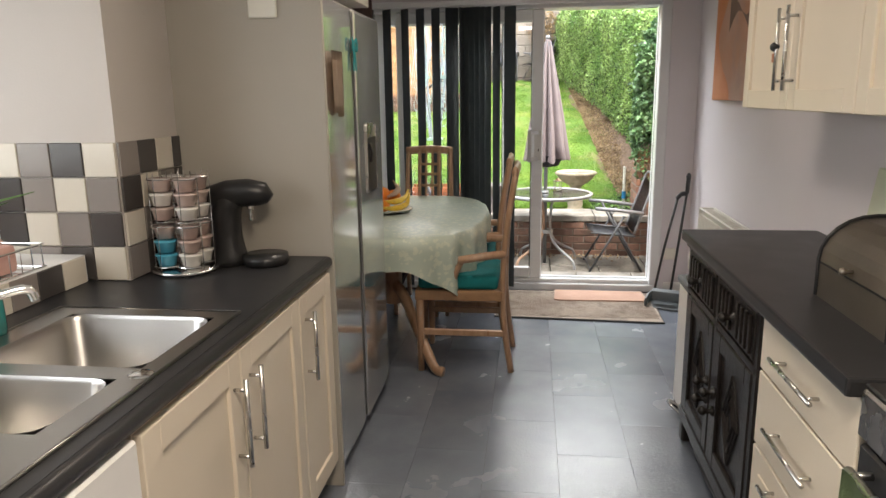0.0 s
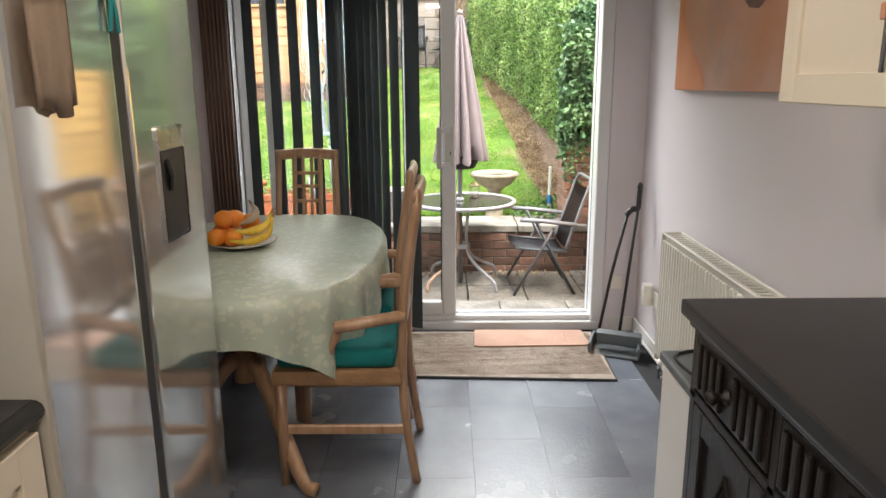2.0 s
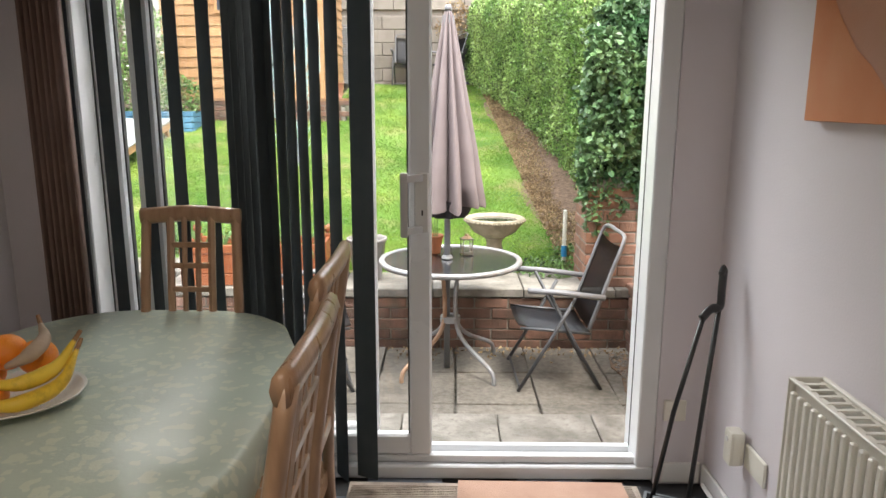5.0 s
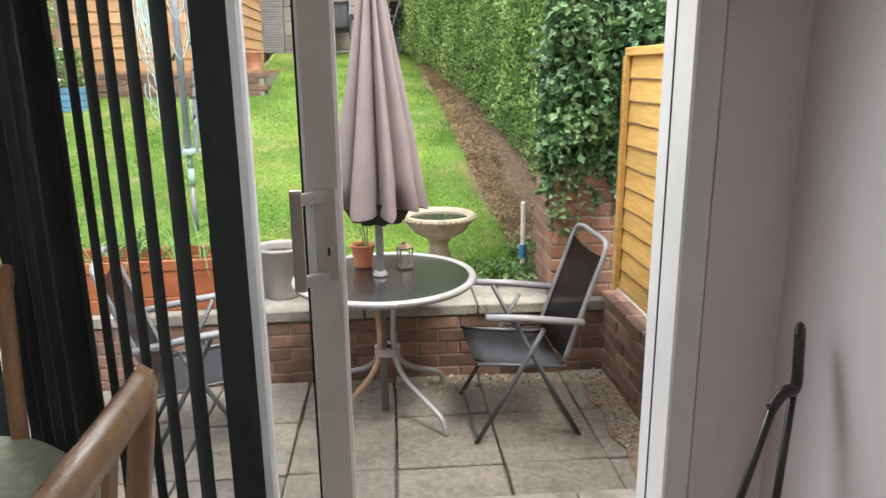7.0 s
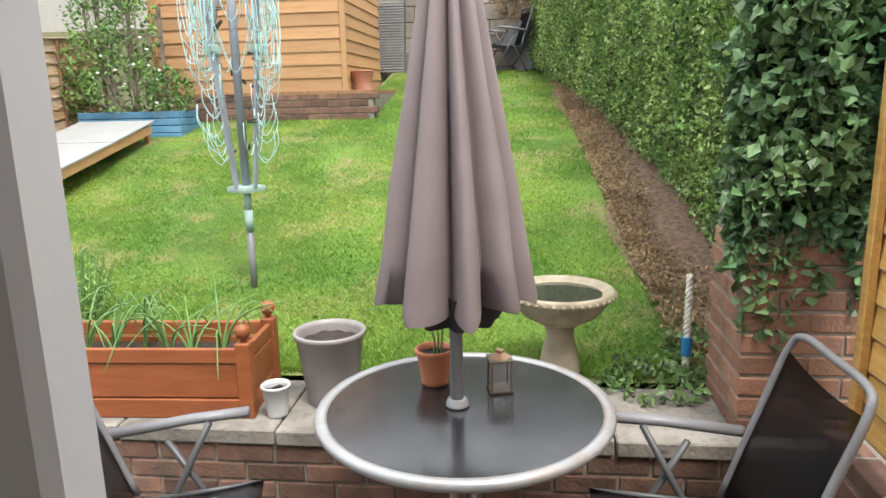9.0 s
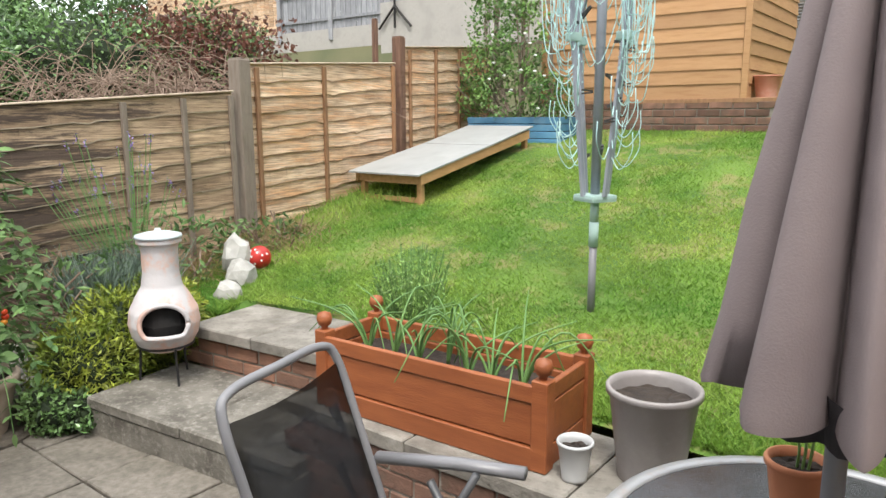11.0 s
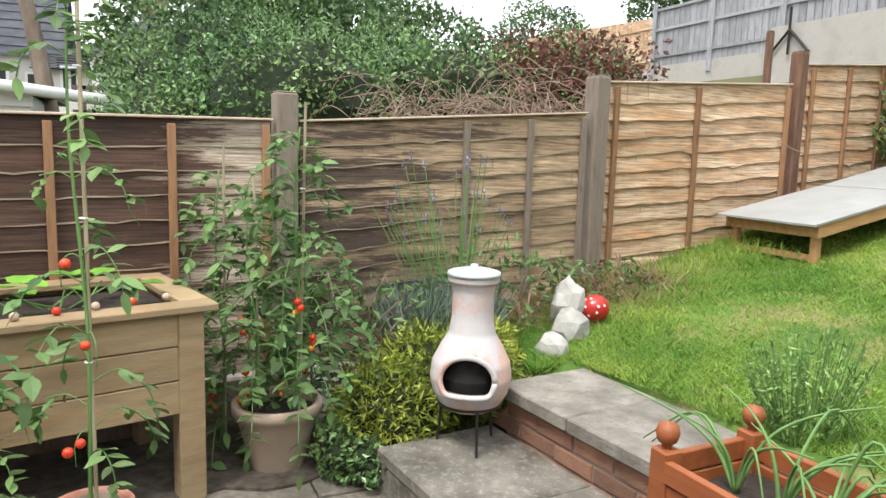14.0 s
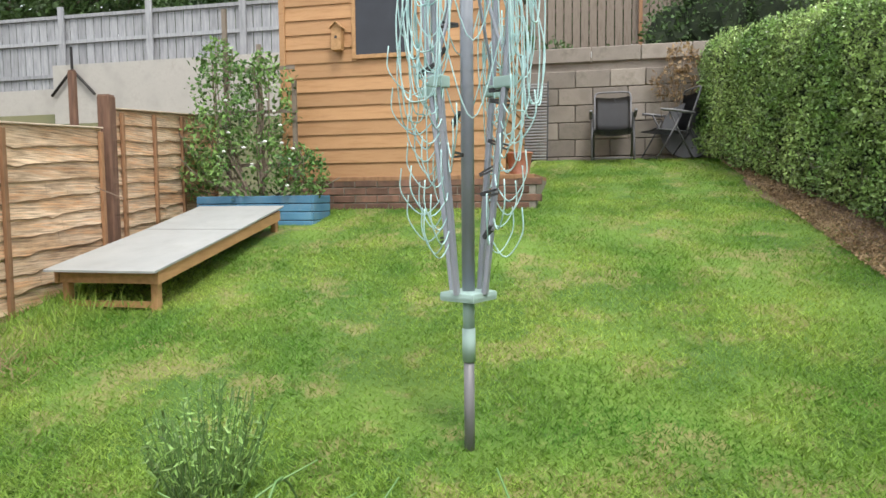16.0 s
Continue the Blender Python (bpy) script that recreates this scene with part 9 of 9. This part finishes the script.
rosem = thing("rosemary", "feathery green rosemary bush on the lawn", "shrub", pose(-1.74, 8.80, LZ(8.80)))
tips, q = [], []
bm = B()
for i in range(95):
    a, r = rng.uniform(0, 6.28), 0.18 * math.sqrt(rng.random())
    s = Vector((math.cos(a) * r * 0.6, math.sin(a) * r * 0.5, 0))
    e = Vector((math.cos(a) * r * 1.35, math.sin(a) * r * 1.1, rng.uniform(0.22, 0.46) * (1 - 1.2 * r)))
    tube(bm, [s, (s + e) / 2, e], 0.0022, 4)
    for k in range(16):
        f = 0.2 + 0.8 * k / 16
        q.append(tuple(s.lerp(e, f) + Vector(rng.normal(size=3) * 0.006)))
tagged(part("sprig", bm, M_stalk, rosem), kind="stuff")
ob = new("foliage", leaf_mesh("foliage", q, 0.0105, M_rose, rng, np.tile([0, 0, 1.0], (len(q), 1)), 3.4))
ob.parent = rosem
bm = B()
rng = np.random.default_rng(140)
for i in range(420):
    p = Vector((1.44 + 0.14 * rng.random(), 6.5 + 1.15 * rng.random(), PZ + 0.012))
    bmesh.ops.create_icosphere(bm, subdivisions=1, radius=rng.uniform(0.005, 0.012), matrix=Matrix.Translation(p) @ Matrix.Diagonal((1, 1.3, 0.7, 1)))
tagged(part("gravel", bm, M_mortar), "loose brownish pebbles along the side wall", "gravel", kind="stuff")
bush("border_weeds", "low weeds at the corner of the border", "weeds", pose(1.12, 8.25, 0.2), [(0, 0, 0.06, 0.22, 0.2, 0.08), (0.25, 0.3, 0.08, 0.2, 0.25, 0.08)], 900, 0.026, M_bramble, 106, False, 0, 1.6, "stuff")

# ---- pieces of floors, walls and paving ----
def shared_box(name, sx, sy, sz, bevel, mat):
    return finish(name, box(B(), -sx / 2, -sy / 2, -sz / 2, sx / 2, sy / 2, sz / 2, bevel), mat)


def lay(name, me, parent, m):
    ob = new(name, me)
    ob.parent = parent
    ob.matrix_basis = m
    return ob


# kitchen floor: staggered plank tiles
tile_me = shared_box("tile", 0.2931, 0.5962, 0.012, 0.0003, M_tile)
for c in range(-5, 4):
    x = 0.378 + 0.294 * c + 0.147
    for r in range(-1, 11):
        y = 4.18 - 0.597 * (r - 2) + (0.0 if c % 2 == 0 else 0.2985)
        if 0.3 < y < 5.85 and x < 1.38:
            lay("tile", tile_me, floor, pose(x, y, -0.006))

# tiled splash-back
rng = np.random.default_rng(8)
tones = [surf("cream_glazed_tile", (0.60, 0.555, 0.47), (0.66, 0.61, 0.52), 3, 0.18, bump=0.03), surf("taupe_glazed_tile", (0.22, 0.195, 0.18), (0.26, 0.23, 0.21), 3, 0.18, bump=0.03), surf("charcoal_glazed_tile", (0.055, 0.05, 0.048), (0.075, 0.068, 0.065), 3, 0.18, bump=0.03)]
sb_wall = bpy.data.objects["wall_pier"]
me3 = [shared_box("wall_tile", 0.104, 0.008, 0.104, 0.002, t) for t in tones]
pattern = [[0, 2, 1, 0, 2, 1, 0], [2, 1, 0, 2, 1, 0, 2], [1, 0, 1, 2, 0, 1, 2], [0, 2, 1, 0, 2, 1, 0]]
return_face = [[1, 2, 0, 1], [0, 1, 2, 0], [2, 0, 1, 2], [1, 2, 0, 2]]
for r in range(4):
    for c in range(7):
        lay("wall_tile", me3[pattern[r][c]], sb_wall, pose(-1.040 - 0.1075 * c, 2.576, CZ + 0.0545 + 0.1075 * r))
    for c in range(4):
        if 2.63 + 0.1075 * c < 2.96:
            lay("wall_tile", me3[return_face[r][c]], sb_wall, pose(-0.981, 2.634 + 0.1075 * c, CZ + 0.0545 + 0.1075 * r, 0, 0, 90))
for c in range(9):
    lay("wall_tile", me3[(c * 2) % 3], ledge, pose(-1.116, 2.50 - 0.1075 * c, CZ + 0.0425, 0, 0, 90) @ Matrix.Diagonal((1, 1, 0.8, 1)))

# patio slabs
bed = bpy.data.objects["patio_bed"]
slab_me = [shared_box("paving_slab", 0.446, 0.446, 0.05, 0.005, M_slab) for i in range(3)]
for i in range(-10, 4):
    for j in range(-0, 10):
        x, y = 0.44 + 0.455 * i + 0.2275, 7.33 - 0.455 * (j - 1) + 0.2275
        if y > 7.80 or x > 1.75 or (y < 6.2 and x > -1.56):
            continue
        lay("paving_slab", slab_me[(i + j) % 3], bed, pose(x + 0.004 * math.sin(i * 5 + j), y, PZ - 0.025 + 0.003 * math.sin(i * 3.1 + j * 1.7), 0, 0, 0.6 * math.sin(i * 2 + j * 3)))
step = bpy.data.objects["door_step"]
step_me = shared_box("step_slab", 0.44, 0.40, 0.045, 0.005, M_cope)
for i in range(6):
    lay("step_slab", step_me, step, pose(-0.93 + 0.446 * i, 6.195, -0.02))

# bricks: low wall, side wall, pier, angled wall and shed plinth
brick_me = shared_box("brick", 0.215, 0.10, 0.065, 0.005, M_brick)
brick_red = shared_box("brick", 0.215, 0.10, 0.065, 0.005, M_brick2)


def bricks(parent, me, m, length, courses, pitch_z=0.075, skip=None):
    """Courses in stretcher bond along local x, faces at local y = 0."""
    for r in range(courses):
        x = -0.1125 * (r % 2) + 0.11
        while x < length:
            if not skip or not skip(x, r):
                lay("brick", me, parent, m @ pose(x, 0.046 + 0.002 * math.sin(x * 40 + r * 5), 0.034 + r * pitch_z))
            x += 0.225


RW = bpy.data.objects["retaining_wall"]
bricks(RW, brick_me, Matrix.Translation((-1.45, 7.796, PZ - 0.02)), 3.04, 5, 0.073)
bricks(bpy.data.objects["retaining_wall_west"], brick_red, WA @ Matrix.Translation((-1.78, 0.026, -0.055)), 1.30, 3, 0.076)
bricks(bpy.data.objects["side_wall"], brick_me, Matrix.Translation((1.596, 7.78, PZ - 0.02)) @ Matrix.Rotation(radians(-90), 4, "Z"), 1.7, 6, 0.078)
pier = bpy.data.objects["brick_pier"]
for r in range(9):
    for x, w in ((1.4125, 1.0), (1.595, 0.66)) if r % 2 else ((1.357, 0.48), (1.523, 1.0), (1.66, 0.2)):
        lay("brick", brick_red, pier, pose(x, 7.894, 0.275 + r * 0.0755) @ Matrix.Diagonal((w, 1, 1, 1)))
    for k, y in enumerate((7.98, 8.17) if r % 2 else (7.95, 8.14)):
        lay("brick", brick_red, pier, pose(1.356, y, 0.275 + r * 0.0755, 0, 0, 90))
bricks(bpy.data.objects["shed_base"], brick_me, Matrix.Translation((-3.24, SHY - 0.026, 1.10)), 2.15, 5, 0.075)

# coping
cope_me = shared_box("coping_slab", 0.60, 0.46, 0.06, 0.006, M_cope)
for i in range(-1, 5):
    lay("coping_slab", cope_me, RW, pose(-0.62 + 0.607 * i, 8.01 + 0.004 * math.sin(i * 4), 0.2125, 0, 0, 0.5 * math.sin(i * 3)))
cope_w = shared_box("coping_slab", 0.455, 0.50, 0.06, 0.006, M_cope)
rww = bpy.data.objects["retaining_wall_west"]
for i in range(3):
    lay("coping_slab", cope_w, rww, WA @ pose(-1.575 + 0.462 * i, 0.235, 0.2125, 0, 0, 0.4 * math.sin(i * 2)))
low = bpy.data.objects["lower_step"]
low_me = shared_box("platform_slab", 0.655, 0.575, 0.058, 0.008, M_concrete)
for i in range(2):
    lay("platform_slab", low_me, low, WA @ pose(-1.548 + 0.663 * i, -0.275, -0.009, 0, 0, 0.5 * math.sin(i * 5)))

# blocks of the end wall
bw = bpy.data.objects["block_wall"]
block_me = shared_box("block", 0.437, 0.10, 0.215, 0.006, M_block)
cap_me = shared_box("coping_block", 0.62, 0.24, 0.19, 0.008, M_block)
for r in range(6):
    for i in range(9):
        lay("block", block_me, bw, pose(-1.7 + 0.447 * i + (0.22 if r % 2 else 0), 16.352, 1.70 + r * 0.225))
for i in range(7):
    lay("coping_block", cap_me, bw, pose(-1.55 + 0.63 * i, 16.45, 3.145))

# grass on the lawn, leaf litter on soil and patio
rng = np.random.default_rng(123)
n = 300000
y = 8.4 + 7.6 * rng.random(n) ** 1.7
x = -3.75 + 5.15 * rng.random(n)
keep = (x > -3.75 - 0.11 * (y - 8.3)) & (x < 1.40 + 0.12 * np.sin(y * 1.7) + 0.12 * rng.normal(size=n) - 0.045 * (y - 8.6)) & ~((y > 13.3) & (x < -1.3)) & (behind_coping(x, y) | (x < -2.85))
x, y = x[keep], y[keep]
tuft = np.array([noise.noise((a * 1.3, b * 1.3, 4)) for a, b in zip(x, y)])
zz = LZ(y) + 0.022 - dip(x, y)
h = 0.022 + 0.02 * np.clip(tuft, 0, 1) + 0.03 * (np.abs(x + 3.3) < 0.5) * (rng.random(len(x)) < 0.5)
gr = new("grass", blades("grass", np.stack([x, y, zz], 1), 1.0 * h[:, None].mean() * 0.9, 0.0038, M_blade, rng, 1.0))
tagged(gr, "short green lawn grass", "grass", kind="stuff")
tl = thing("tall_grass", "longer grass at the lawn's edges", "grass", pose(0, 0, 0))
tagged(tl, kind="stuff")
m = 9000
ya = 8.4 + 4.5 * rng.random(m)
xa = np.where(rng.random(m) < 0.55, -3.75 - 0.1 * (ya - 8.3) + np.abs(rng.normal(size=m)) * 0.28, -2.9 + 3.9 * rng.random(m))
ya = np.where(xa > -3.0, 8.38 + np.abs(rng.normal(size=m)) * 0.10, ya)
tall = behind_coping(xa, ya) | (xa < -2.85)
xa, ya = xa[tall], ya[tall]
ob = new("blades", blades("blades", np.stack([xa, ya, LZ(ya)], 1), 0.075, 0.004, M_blade, rng, 0.6))
ob.parent = tl
m = 3600
ya = 8.62 + 1.15 * rng.random(m)
xa = -3.86 - 0.1 * (ya - 8.6) + np.abs(rng.normal(size=m)) * 0.27
dry = (behind_coping(xa, ya) | (xa < -2.85)) & (xa < -2.6)
xa, ya = xa[dry], ya[dry]
dg = new("dry_grass", blades("dry_grass", np.stack([xa, ya, LZ(ya) + 0.02], 1), 0.06, 0.004, M_dry, rng, 1.6))
tagged(dg, "matted straw-coloured dead grass at the foot of the fence", "grass", kind="stuff")
m = 11000
ya = 8.35 + 7.5 * rng.random(m)
xa = 1.24 + np.abs(rng.normal(size=m)) * 0.2 - 0.045 * (ya - 8.6)
pts = np.stack([xa, ya, LZ(ya) + 0.055], 1)
pp = np.stack([rng.uniform(0.0, 1.6, 160), 7.76 - np.abs(rng.normal(size=160)) * 0.10, np.full(160, PZ + 0.008)], 1)
p3 = np.stack([1.57 - np.abs(rng.normal(size=120)) * 0.05, rng.uniform(6.5, 7.7, 120), np.full(120, PZ + 0.008)], 1)
lit = new("fallen_leaves", leaf_mesh("fallen_leaves", np.concatenate([pts, pp, p3]), 0.021, M_dry, rng, None, 1.3))
tagged(lit, "dry brown fallen leaves", "leaves", kind="stuff")
